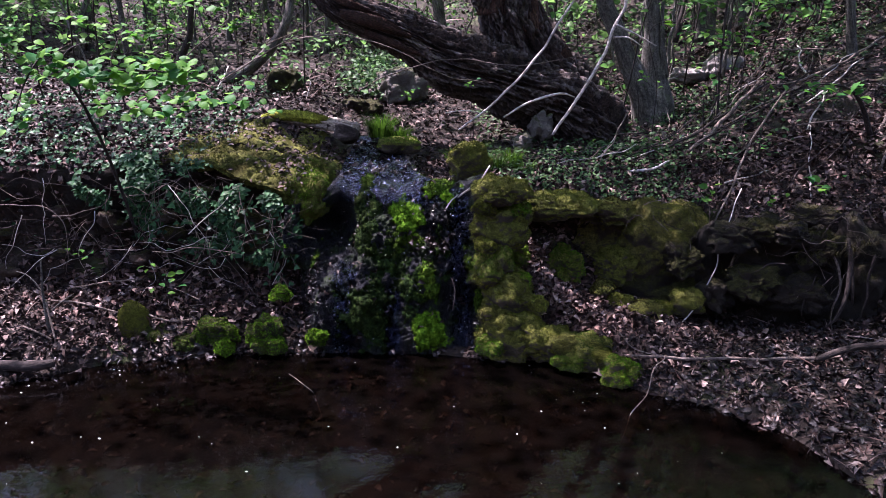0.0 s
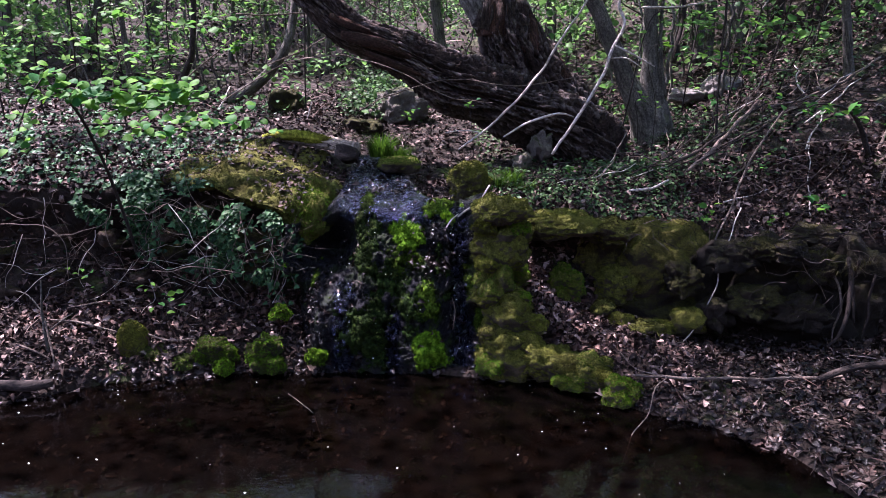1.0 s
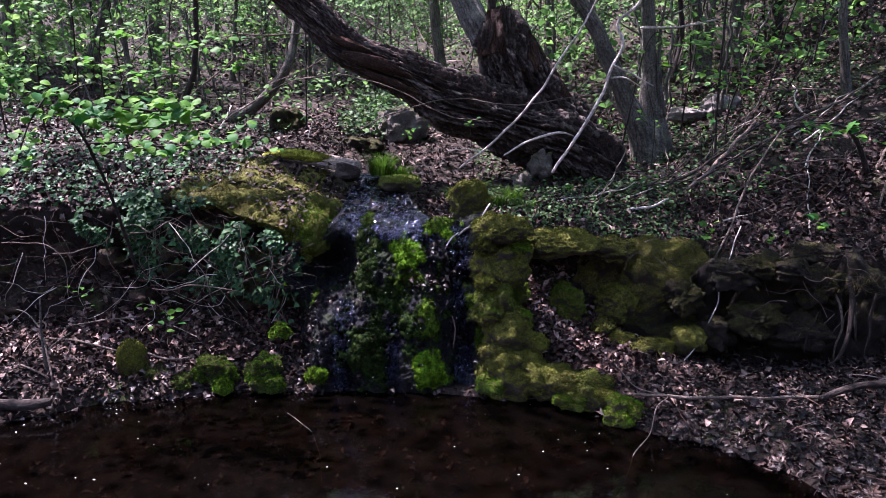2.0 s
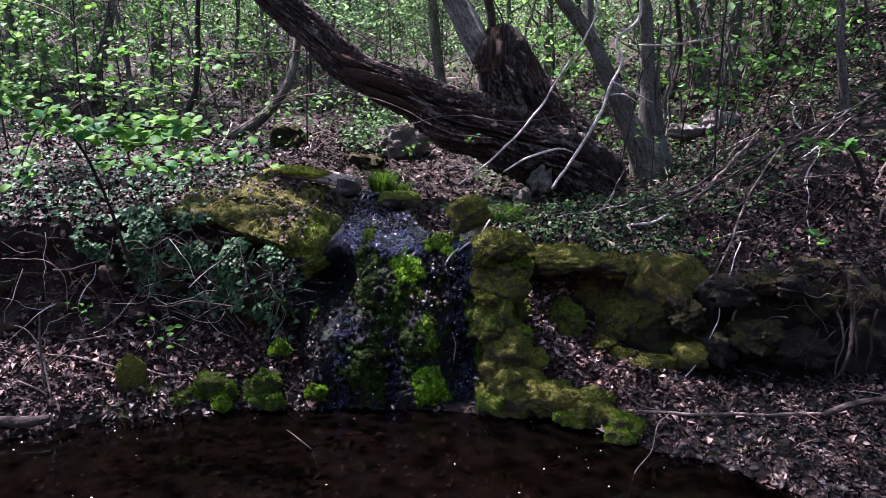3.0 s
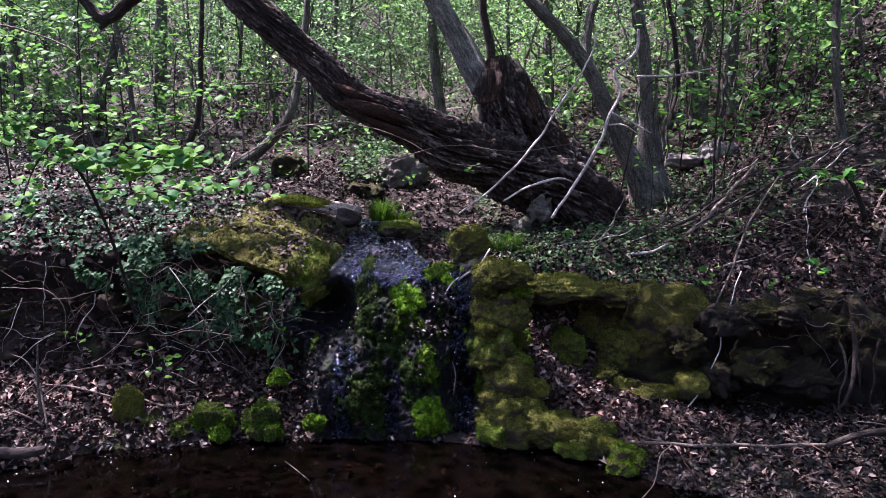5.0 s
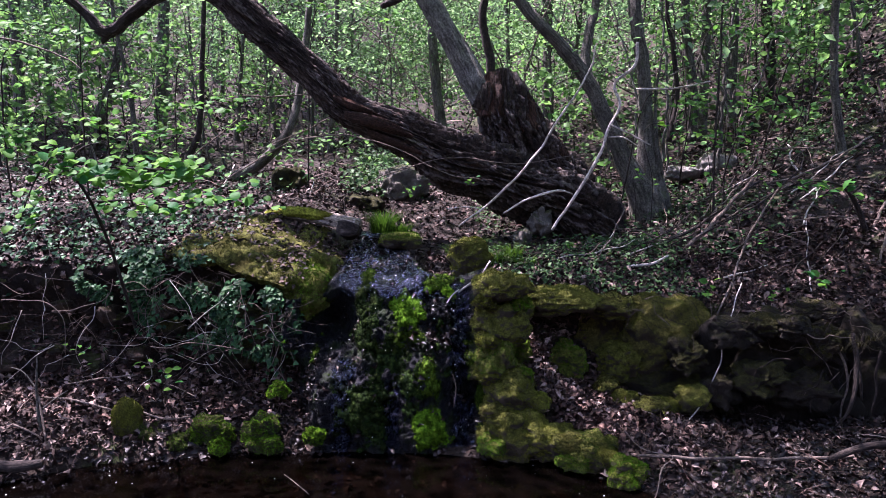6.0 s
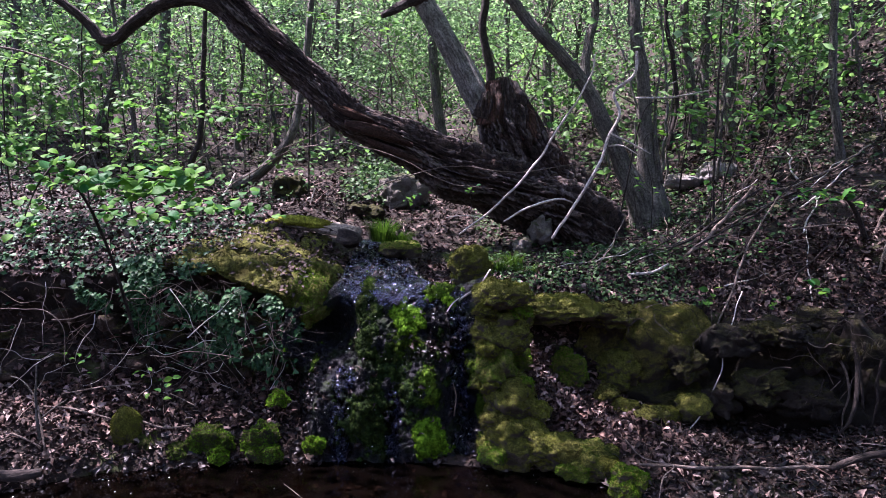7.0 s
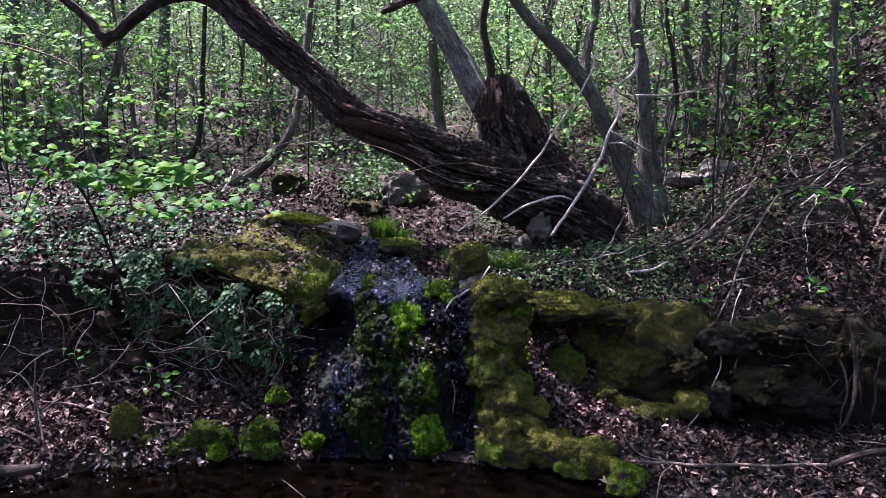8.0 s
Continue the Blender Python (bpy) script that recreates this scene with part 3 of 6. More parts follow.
def fall():
    pts = np.array([(x, *fall_surface(x, s)) for x in FALL_X for s in FALL_S])
    up = np.clip((np.tile(FALL_S, len(FALL_X)) - 0.64) / 0.36, 0, 1)
    side = (pts[:, 0] + 0.36) / 0.62
    pts[:, 0] = pts[:, 0] * (1 - 0.5 * up) - 0.33 * up
    pts[:, 2] -= 0.13 * np.clip(np.abs(side) - 0.5, 0, 1) * 2 * up ** 0.5
    pts[:, 2] -= 0.16 * np.clip((side - 0.38) * 3, 0, 1) * np.clip(up * 6, 0, 1)
    n1, n2 = fbm(pts, 5.0, 5, 4.0), 0.6 - 1.7 * np.abs(fbm(pts, 20.0, 5, 5.0))
    steep = np.clip((1.0 - pts[:, 2]) * 4, 0.35, 1)
    pts[:, 1] -= (0.060 * n1 + 0.030 * n2) * steep
    pts[:, 2] += 0.020 * n1 + 0.013 * n2
    i = np.arange(len(pts)).reshape(len(FALL_X), len(FALL_S))
    f = np.stack([i[:-1, :-1], i[1:, :-1], i[1:, 1:], i[:-1, 1:]], -1).reshape(-1, 4)
    me = array_mesh("rock_face", pts, f, ROCK_WET)
    ob = tagged(new("rock_face", me), "dark wet rock face of a small waterfall, mossy", "rock", kind="structure")
    # running water, a thin film over the rock in strands
    grid = pts.reshape(len(FALL_X), len(FALL_S), 3)
    nrm = unit(np.cross(np.gradient(grid, axis=0), np.gradient(grid, axis=1)))

    def film(name, middle, width, s0, s1, label):
        vs, fs = [], []
        ks = [k for k, s in enumerate(FALL_S) if s0 <= s <= s1]
        m = 56
        for k in ks:
            s = FALL_S[k]
            c, w = middle(s), width(s)
            for j in range(m):
                x = c + w * (j / (m - 1) - 0.5) + 0.012 * math.sin(k * 0.23) * (2 * j / (m - 1) - 1)
                i0 = int(np.clip(np.searchsorted(grid[:, k, 0], x), 0, len(FALL_X) - 1))
                edge = 1 - (2 * j / (m - 1) - 1) ** 2
                rip = noise.fractal(Vector((x * 26, grid[i0, k, 1] * 20, grid[i0, k, 2] * 14)), 0.9, 2.0, 4)
                vs.append(grid[i0, k] * (0, 1, 1) + (x, 0, 0) + nrm[i0, k] * (0.013 * min(1, 2 * edge) - 0.005 + (0.004 if s0 > 0.5 else 0.005) * rip))
        i = np.arange(len(vs)).reshape(len(ks), m)
        f = np.stack([i[:-1, :-1], i[:-1, 1:], i[1:, 1:], i[1:, :-1]], -1).reshape(-1, 4)
        return tagged(new(name, array_mesh(name, np.array(vs), f, FALL_WATER)), label, "water", "strands of the waterfall")

    film("water_strand", lambda s: 0.10 + 0.015 * math.sin(s * 9), lambda s: 0.15, 0.06, 0.60, "clear water running down a dark rock groove")
    film("water_strand", lambda s: -0.60 + 0.05 * s, lambda s: 0.13, 0.06, 0.36, "thin clear water trickling over dark rock")
    film("stream_film", lambda s: -0.34 - 0.75 * max(0, s - 0.62), lambda s: 0.70 - 1.15 * max(0, s - 0.62), 0.55, 0.99, "shallow stream sliding over the rock lip")
    film("water_strand", lambda s: -0.30, lambda s: 0.10, 0.08, 0.30, "thin clear water trickling over dark rock")

    def patch(boxes):
        def keep(p, n):
            f = np.array([noise.fractal(Vector(q) * 9, 0.9, 2.0, 3) for q in p])
            k = np.zeros(len(p))
            for cx, cz, wx, wz, d in boxes:
                k = np.maximum(k, d * np.exp(-((p[:, 0] - cx) / wx) ** 2 - ((p[:, 2] - cz) / wz) ** 2))
            return np.clip(k + f * 0.55 - 0.3, 0, 1)
        return keep
    def clumps(p, n):
        k = 0.03 + 0.0 * p[:, 0]
        for cx, cz, wx, wz, d in ((-0.065, 0.80, 0.045, 0.06, 0.9), (-0.05, 0.61, 0.09, 0.055, 1.3), (-0.80, 0.28, 0.11, 0.16, 0.3), (0.06, 0.33, 0.07, 0.05, 0.3)):
            k = np.maximum(k, d * np.exp(-((p[:, 0] - cx) / wx) ** 2 - ((p[:, 2] - cz) / wz) ** 2))
        return np.where(p[:, 1] > 4.5, 0.10, k) * (n[:, 2] > -0.3)
    pl, nr = surface_places(me, 620, clumps)
    nr = np.where(nr[:, 1:2] > 0.3, -nr, nr)
    v, lf = spread(OAK_CUPPED, pl + nr * 0.022, nr, RNG.uniform(0.5, 1.15, len(pl)) * 0.055, 0.5)
    tagged(new("wet_leaves", array_mesh("wet_leaves", v, lf, LITTER_WET)), "wet dead leaves caught on the rock face", "dead leaves", kind="stuff")
    pl, nr = surface_places(me, 150, lambda p, n: (p[:, 2] < 0.95) * (p[:, 0] > -0.7) * (n[:, 1] < 0))
    v, lf = spread(QUAD, pl + nr * 0.03, nr, RNG.uniform(0.5, 1.2, len(pl)) * 0.010, 0.5)
    tagged(new("stranded_petals", array_mesh("stranded_petals", v, lf, PETAL)), "tiny white petals stuck to wet rock", "petals", kind="stuff")
    bright = [(-0.21, 0.765, 0.105, 0.085, 1.15), (-0.08, 0.14, 0.085, 0.13, 1.2), (0.03, 0.87, 0.05, 0.035, 0.9), (-0.10, 0.88, 0.04, 0.03, 0.6)]
    mid = [(-0.479, 0.945, 0.055, 0.05, 1.0), (-0.10, 0.42, 0.09, 0.16, 0.72), (-0.03, 0.93, 0.12, 0.045, 0.95), (-0.25, 0.62, 0.13, 0.10, 0.75), (0.15, 0.52, 0.05, 0.09, 0.8), (0.215, 0.35, 0.03, 0.4, 0.9), (-0.80, 0.50, 0.05, 0.06, 0.8)]
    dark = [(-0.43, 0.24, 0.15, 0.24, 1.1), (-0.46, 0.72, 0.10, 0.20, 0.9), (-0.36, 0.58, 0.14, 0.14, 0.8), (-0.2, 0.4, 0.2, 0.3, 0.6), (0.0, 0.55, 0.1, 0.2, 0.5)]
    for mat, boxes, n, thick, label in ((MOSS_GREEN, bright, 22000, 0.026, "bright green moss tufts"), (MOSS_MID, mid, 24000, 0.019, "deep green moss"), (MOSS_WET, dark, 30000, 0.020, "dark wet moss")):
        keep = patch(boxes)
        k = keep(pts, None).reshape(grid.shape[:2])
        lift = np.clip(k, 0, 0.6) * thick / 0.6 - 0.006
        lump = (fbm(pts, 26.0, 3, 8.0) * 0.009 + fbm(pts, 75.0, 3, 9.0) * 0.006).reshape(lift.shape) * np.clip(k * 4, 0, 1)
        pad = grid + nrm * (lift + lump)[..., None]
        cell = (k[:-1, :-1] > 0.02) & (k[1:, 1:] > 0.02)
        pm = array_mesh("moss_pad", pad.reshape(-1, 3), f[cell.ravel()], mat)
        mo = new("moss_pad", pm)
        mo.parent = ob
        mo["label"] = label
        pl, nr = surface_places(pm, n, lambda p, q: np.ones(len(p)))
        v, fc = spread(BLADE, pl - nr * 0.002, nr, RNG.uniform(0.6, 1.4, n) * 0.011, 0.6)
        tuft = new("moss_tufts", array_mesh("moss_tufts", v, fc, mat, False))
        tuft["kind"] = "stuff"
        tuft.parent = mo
    return ob


fall()
OLIVE = "rough sandstone block under a thick olive moss"
G = "mossy blocks beside the fall"
rock("mossy_block", (0.339, 4.100, 0.931), (0.31, 0.36, 0.165), 4, 1, OLIVE, ROCK_OLIVE, box=0.15, rough=0.24, moss=7000, moss_up=0.05, group=G)
rock("mossy_block", (0.350, 4.130, 0.718), (0.33, 0.36, 0.26), -3, 2, OLIVE, ROCK_OLIVE, box=0.2, rough=0.24, moss=8000, moss_up=-0.15, group=G)
rock("mossy_block", (0.303, 4.080, 0.503), (0.22, 0.38, 0.32), 6, 3, OLIVE, ROCK_OLIVE, box=0.12, rough=0.28, moss=8000, moss_up=-0.2, moss_mat=MOSS_GREEN, lean=(0, 22), group=G)
rock("mossy_block", (0.386, 4.020, 0.308), (0.33, 0.38, 0.30), -4, 4, OLIVE, ROCK_OLIVE, box=0.15, rough=0.28, moss=9000, moss_up=-0.15, lean=(0, 14), group=G)
rock("mossy_block", (0.395, 3.920, 0.115), (0.37, 0.38, 0.30), 3, 5, OLIVE, ROCK_OLIVE, box=0.15, rough=0.28, moss=11000, moss_up=-0.2, group=G)
rock("mossy_block", (0.605, 3.800, 0.099), (0.32, 0.28, 0.19), -8, 15, OLIVE, ROCK_OLIVE, box=0.12, rough=0.28, moss=6500, moss_up=-0.05, lean=(0, 8), group=G)
rock("mossy_block", (0.806, 3.700, 0.066), (0.32, 0.28, 0.19), -18, 6, OLIVE, ROCK_OLIVE, box=0.12, rough=0.28, moss=6500, moss_up=-0.1, moss_mat=MOSS_MID, lean=(0, 8), group=G)
rock("mossy_block", (0.947, 3.450, 0.050), (0.19, 0.18, 0.15), -20, 7, "green mossy stone at the water's edge", ROCK_OLIVE, box=0.12, rough=0.28, moss=5500, moss_up=-0.1, moss_mat=MOSS_GREEN, group=G)
for k, (at, w) in enumerate((((0.243, 4.000, 0.849), 0.11), ((0.445, 4.050, 0.824), 0.12), ((0.256, 3.980, 0.631), 0.12), ((0.401, 4.020, 0.649), 0.11), ((0.267, 3.930, 0.437), 0.13), ((0.452, 3.960, 0.423), 0.12), ((0.521, 3.900, 0.287), 0.13), ((0.301, 3.860, 0.241), 0.15), ((0.503, 3.830, 0.199), 0.14), ((0.277, 3.780, 0.080), 0.14), ((0.459, 3.770, 0.103), 0.15), ((0.687, 3.680, 0.127), 0.14), ((0.884, 3.600, 0.074), 0.13), ((0.698, 3.620, 0.053), 0.14))):
    rock("moss_cushion", at, (w * 1.25, w, w * 0.72), k * 53, 400 + k, "soft cushion of moss on the blocks beside the fall", ROCK_OLIVE, category="moss", group="moss cushions on the blocks", box=0.05, detail=4, rough=0.4, moss=3000, moss_mat=(MOSS_OLIVE, MOSS_GREEN, MOSS_OLIVE, MOSS_DRY)[k % 4], moss_up=-0.4)
rock("mossy_boulder", (0.740, 4.420, 0.796), (0.44, 0.42, 0.15), 5, 8, "overhanging slab with a cushion of olive moss", ROCK_OLIVE, box=0.35, rough=0.2, moss=8500, moss_up=0.05, lean=(0, -4))
rock("mossy_boulder", (1.075, 4.500, 0.749), (0.34, 0.42, 0.14), -6, 14, "low end of a mossy slab under herbs", ROCK_OLIVE, box=0.35, rough=0.22, moss=6000, moss_up=0.0, moss_mat=MOSS_THIN)
# backs the hollow; the cavity's shade is put into the rock's dark colour
rock("dark_boulder", (0.763, 4.850, 0.489), (0.56, 0.4, 0.52), 5, 16, "bare stone backing a hollow, coloured dark for its shade", ROCK_DARK, box=0.4, rough=0.15)
rock("mossy_boulder", (0.785, 4.360, 0.409), (0.22, 0.26, 0.23), 15, 9, "low stone under bright green moss", ROCK_OLIVE, box=0.25, rough=0.2, moss=7000, moss_mat=MOSS_GREEN, moss_up=-0.3, lean=(0, -25))
rock("mossy_stone", (0.458, 4.340, 0.494), (0.18, 0.2, 0.13), 15, 17, "low stone under bright green moss", ROCK_OLIVE, box=0.3, detail=4, rough=0.25, moss=3500, moss_mat=MOSS_GREEN, moss_up=-0.2)
rock("mossy_boulder", (1.067, 4.660, 0.490), (0.36, 0.42, 0.56), -8, 10, "dark earthy boulder with thin moss", ROCK_MOSSY, box=0.4, rough=0.2, moss=6000, moss_up=-0.2, moss_mat=MOSS_THIN)
rock("mossy_boulder", (1.418, 4.520, 0.558), (0.56, 0.5, 0.5), 8, 11, "large dark boulder with thin yellowish moss", ROCK_MOSSY, box=0.25, rough=0.24, moss=17000, moss_up=0.0)
rock("mossy_boulder", (1.768, 4.500, 0.412), (0.42, 0.45, 0.62), -14, 20, "bare boulder under the bank, coloured dark for shade", ROCK_BANK_SHADED, box=0.35, rough=0.42, moss=2500, moss_up=0.0, moss_mat=MOSS_THIN)
rock("mossy_boulder", (1.102, 4.360, 0.416), (0.2, 0.26, 0.22), 28, 18, "yellowish mossy shoulder of rock", ROCK_OLIVE, box=0.3, rough=0.2, moss=5000, moss_up=-0.05)
# undercut rock whose dark colour carries the shade
rock("mossy_boulder", (1.407, 4.460, 0.234), (0.56, 0.42, 0.34), -10, 19, "undercut rock, coloured dark for its shade", ROCK_DARK, box=0.4, rough=0.2, moss=4000, moss_up=-0.3, moss_mat=MOSS_THIN)
rock("mossy_boulder", (2.201, 4.360, 0.372), (0.66, 0.52, 0.66), -6, 12, "large brown boulder, sparsely mossy, coloured dark for shade", ROCK_BANK_SHADED, box=0.3, rough=0.42, moss=3500, moss_up=-0.2, moss_mat=MOSS_THIN)
rock("mossy_boulder", (2.669, 4.300, 0.388), (0.42, 0.45, 0.62), 12, 13, "brown boulder under overhanging roots, coloured dark for shade", ROCK_BANK_SHADED, box=0.4, rough=0.42, moss=1500, moss_up=-0.2, moss_mat=MOSS_THIN)
for k, (at, w) in enumerate((((1.078, 4.050, 0.258), 0.13), ((1.216, 4.000, 0.202), 0.20), ((1.499, 4.100, 0.249), 0.20), ((0.990, 4.150, 0.308), 0.15), ((0.917, 3.880, 0.135), 0.14), ((1.009, 3.900, 0.145), 0.10), ((1.331, 4.050, 0.213), 0.13))):
    rock("mossy_stone", at, (w * 1.1, w * 0.95, w * 0.75), k * 31, 21 + k, "small stone under olive moss among dead leaves", ROCK_OLIVE, box=0.15, detail=4, rough=0.25, moss=1800, moss_up=0.0, moss_mat=(MOSS_OLIVE, MOSS_THIN)[k % 2], group="small mossy stones")
rock("mossy_boulder", (0.176, 4.700, 1.029), (0.25, 0.26, 0.27), 9, 31, "rounded stone under yellow-green moss at the stream's lip", ROCK_OLIVE, box=0.25, rough=0.18, moss=8000, moss_up=-0.25)
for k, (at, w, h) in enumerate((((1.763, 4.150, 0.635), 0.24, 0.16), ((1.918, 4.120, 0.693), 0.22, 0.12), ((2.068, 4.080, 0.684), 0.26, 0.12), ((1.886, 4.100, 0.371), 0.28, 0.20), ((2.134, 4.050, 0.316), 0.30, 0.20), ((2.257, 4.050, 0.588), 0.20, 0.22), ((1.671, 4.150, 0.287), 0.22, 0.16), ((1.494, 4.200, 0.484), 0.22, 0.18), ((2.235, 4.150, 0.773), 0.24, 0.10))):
    rock("bank_stone", at, (w, w * 0.8, h), k * 41, 120 + k, "rough stone in the earthy bank, coloured dark for shade", (ROCK_BANK_SHADED, ROCK_DARK)[k % 2], group="stones in the bank", box=0.3, rough=0.4, moss=1200 if k % 3 else 0, moss_mat=MOSS_THIN, moss_up=0.1)
# left shore
rock("mossy_stone", (-1.828, 3.920, 0.179), (0.165, 0.15, 0.25), 5, 41, "upright egg-shaped stone with a mossy face", ROCK_OLIVE, box=-0.12, rough=0.08, moss=5500, moss_up=-0.55, group="stones on the shore")
for k, (at, w, h) in enumerate((((-1.347, 3.930, 0.124), 0.17, 0.130), ((-1.400, 3.920, 0.105), 0.12, 0.100), ((-1.279, 3.920, 0.105), 0.12, 0.120), ((-1.274, 3.840, 0.048), 0.10, 0.075), ((-1.035, 3.900, 0.135), 0.16, 0.130), ((-1.010, 3.860, 0.060), 0.14, 0.100), ((-1.090, 3.870, 0.089), 0.10, 0.100), ((-0.985, 4.100, 0.301), 0.10, 0.080), ((-0.740, 3.880, 0.092), 0.10, 0.090), ((-1.499, 3.860, 0.070), 0.12, 0.080), ((-1.684, 3.920, 0.095), 0.13, 0.120))):
    rock("mossy_stone", at, (w, w * 0.9, h), k * 47, 42 + k, "small stone thick with bright green moss by the water", ROCK_DARK, box=0.25, detail=4, rough=0.5, moss=3400 if k < 9 else 1500, moss_mat=MOSS_GREEN if k < 9 else MOSS_MID, moss_up=-0.35, group="stones on the shore")
# grey boulders up the slope
rock("boulder", (-0.443, 7.600, 1.518), (0.50, 0.5, 0.46), 20, 51, "grey weathered boulder beside the stream", ROCK_BROWN, box=0.4, rough=0.3)
rock("boulder", (0.793, 5.700, 1.236), (0.16, 0.16, 0.20), 10, 52, "grey stone at the foot of the old tree", ROCK_BROWN, box=0.35, detail=4, rough=0.4)
rock("boulder", (0.637, 5.550, 1.125), (0.13, 0.12, 0.11), 40, 53, "grey stone at the foot of the old tree", ROCK_BROWN, box=0.35, detail=4, rough=0.4)
rock("boulder", (2.839, 7.300, 1.765), (0.34, 0.32, 0.22), 20, 54, "pale grey boulder on the leafy slope", ROCK_GREY, box=0.35, detail=4, rough=0.22)
rock("boulder", (2.453, 7.200, 1.674), (0.32, 0.30, 0.13), 60, 55, "pale grey boulder on the leafy slope", ROCK_GREY, box=0.35, detail=4, rough=0.22)


# ---- the old leaning tree ----
def old_tree():
    tree = thing("old_tree", "old leaning tree with furrowed dark bark and a torn hollow stump", "tree", at=(1.297, 6.100, 1.078))

    def add(name, ctrl, mat, sides, step, rough, furrow, ribs, seed, label="", squash=1.0, wobble=0.0, **grain):
        me, p = stem_mesh(name, ctrl, mat, sides, step, rough, furrow, ribs, seed, wobble, squash, **grain)
        ob = new(name, me)
        if label:
            ob["label"] = label
        settle(ob, tree)
        return ob

    add("trunk", [(1.396, 6.200, 0.919, 0.378), (1.196, 6.100, 1.203, 0.335), (0.930, 6.000, 1.403, 0.273), (0.459, 5.900, 1.609, 0.235), (0.076, 5.850, 1.750, 0.209), (-0.229, 5.800, 1.915, 0.170), (-0.519, 5.750, 2.040, 0.140), (-0.795, 5.750, 2.178, 0.135),
                  (-1.010, 5.750, 2.387, 0.126), (-1.305, 5.750, 2.660, 0.121), (-1.598, 5.750, 2.930, 0.121), (-1.777, 5.750, 3.140, 0.131), (-1.973, 5.750, 3.518, 0.121), (-2.067, 5.800, 4.112, 0.104), (-1.943, 5.900, 5.042, 0.072), (-1.676, 6.000, 6.070, 0.034)],
        BARK_OLD, 150, 0.014, 0.24, 0.26, 10, 1.0, twist=0.7, flow=1.3, plates=0.07)
    add("stump", [(1.355, 6.250, 0.991, 0.300), (1.087, 6.200, 1.414, 0.282), (0.826, 6.150, 1.713, 0.262), (0.635, 6.150, 1.994, 0.245), (0.514, 6.150, 2.176, 0.220), (0.455, 6.150, 2.274, 0.160)], BARK_OLD, 130, 0.016, 0.24, 0.34, 10, 2.0, twist=-0.5, flow=1.5, plates=0.08)
    add("live_stem", [(0.496, 6.100, 2.063, 0.116), (0.285, 6.120, 2.396, 0.120), (0.138, 6.150, 2.677, 0.101), (-0.010, 6.150, 2.933, 0.093), (-0.177, 6.200, 3.220, 0.090), (-0.339, 6.200, 3.533, 0.086), (-0.416, 6.300, 4.241, 0.080), (-0.318, 6.400, 5.342, 0.057), (-0.419, 6.500, 6.451, 0.021)], BARK_LIVE, 26, 0.03, 0.1, 0.12, 9, 3.0, "live grey stem growing from the stump")
    add("limb", [(-1.757, 5.750, 3.028, 0.095), (-1.874, 5.720, 3.074, 0.073), (-2.034, 5.700, 3.091, 0.054), (-2.254, 5.680, 3.045, 0.050), (-2.448, 5.650, 2.905, 0.048), (-2.596, 5.620, 2.766, 0.045), (-2.690, 5.600, 2.752, 0.046), (-2.793, 5.600, 2.866, 0.039), (-2.931, 5.550, 2.997, 0.032), (-3.160, 5.500, 3.154, 0.024), (-3.586, 5.500, 3.388, 0.014)], BARK_OLD, 20, 0.025, 0.16, 0.2, 7, 4.0)
    add("limb", [(-2.596, 5.620, 2.783, 0.041), (-2.656, 5.600, 2.704, 0.030), (-2.693, 5.600, 2.656, 0.011)], BARK_OLD, 10, 0.02, 0.16, 0.1, 7, 5.0)
    add("limb", [(-0.156, 6.150, 3.230, 0.055), (-0.301, 6.100, 3.178, 0.042), (-0.428, 6.050, 3.099, 0.037), (-0.516, 6.000, 3.043, 0.024)], BARK_OLD, 10, 0.03, 0.2, 0.1, 7, 6.0)
    # the broken shell of the hollow stump: splinters of torn wood
    rng = np.random.default_rng(3)
    tips = [(0.376, 6.020, 2.404, 0.050), (0.433, 6.020, 2.499, 0.055), (0.501, 6.020, 2.527, 0.055), (0.568, 6.020, 2.489, 0.050), (0.646, 6.020, 2.357, 0.050), (0.715, 6.020, 2.290, 0.045), (0.793, 6.020, 2.132, 0.045), (0.882, 6.020, 1.989, 0.040), (0.971, 6.020, 1.868, 0.035)]
    feet = [(0.347, 6.000, 2.178, 0.100), (0.424, 6.000, 2.130, 0.130), (0.511, 6.000, 2.083, 0.140), (0.599, 6.000, 2.035, 0.140), (0.686, 6.000, 1.987, 0.130), (0.774, 6.000, 1.925, 0.120), (0.861, 6.000, 1.843, 0.110), (0.959, 6.000, 1.747, 0.100), (1.067, 6.000, 1.650, 0.090)]
    for k, (a, b) in enumerate(zip(feet, tips)):
        mid = [(p + q) / 2 + rng.normal(0, 0.008) for p, q in zip(a[:3], b[:3])] + [a[3] * 0.9]
        add("splinter", [a, mid, b], BARK_OLD if k % 3 != 1 else WOOD_RED, 30, 0.012, 0.3, 0.4, 9, 10 + k, "" if k % 3 != 1 else "reddish torn heartwood", 0.55)
    # bare torn wood along the leaning trunk
    for k, c in enumerate(([(-0.778, 5.560, 2.093, 0.032), (-0.595, 5.520, 2.045, 0.049), (-0.419, 5.530, 1.989, 0.049), (-0.243, 5.580, 1.917, 0.018)], [(-0.869, 5.580, 2.237, 0.023), (-0.708, 5.540, 2.166, 0.041), (-0.554, 5.550, 2.110, 0.018)], [(-0.599, 5.550, 1.959, 0.023), (-0.377, 5.560, 1.871, 0.036), (-0.177, 5.620, 1.794, 0.018)])):
        add("torn_wood", c, WOOD_RED, 14, 0.02, 0.2, 0.3, 8, 30 + k, "bare reddish torn wood", 0.5)
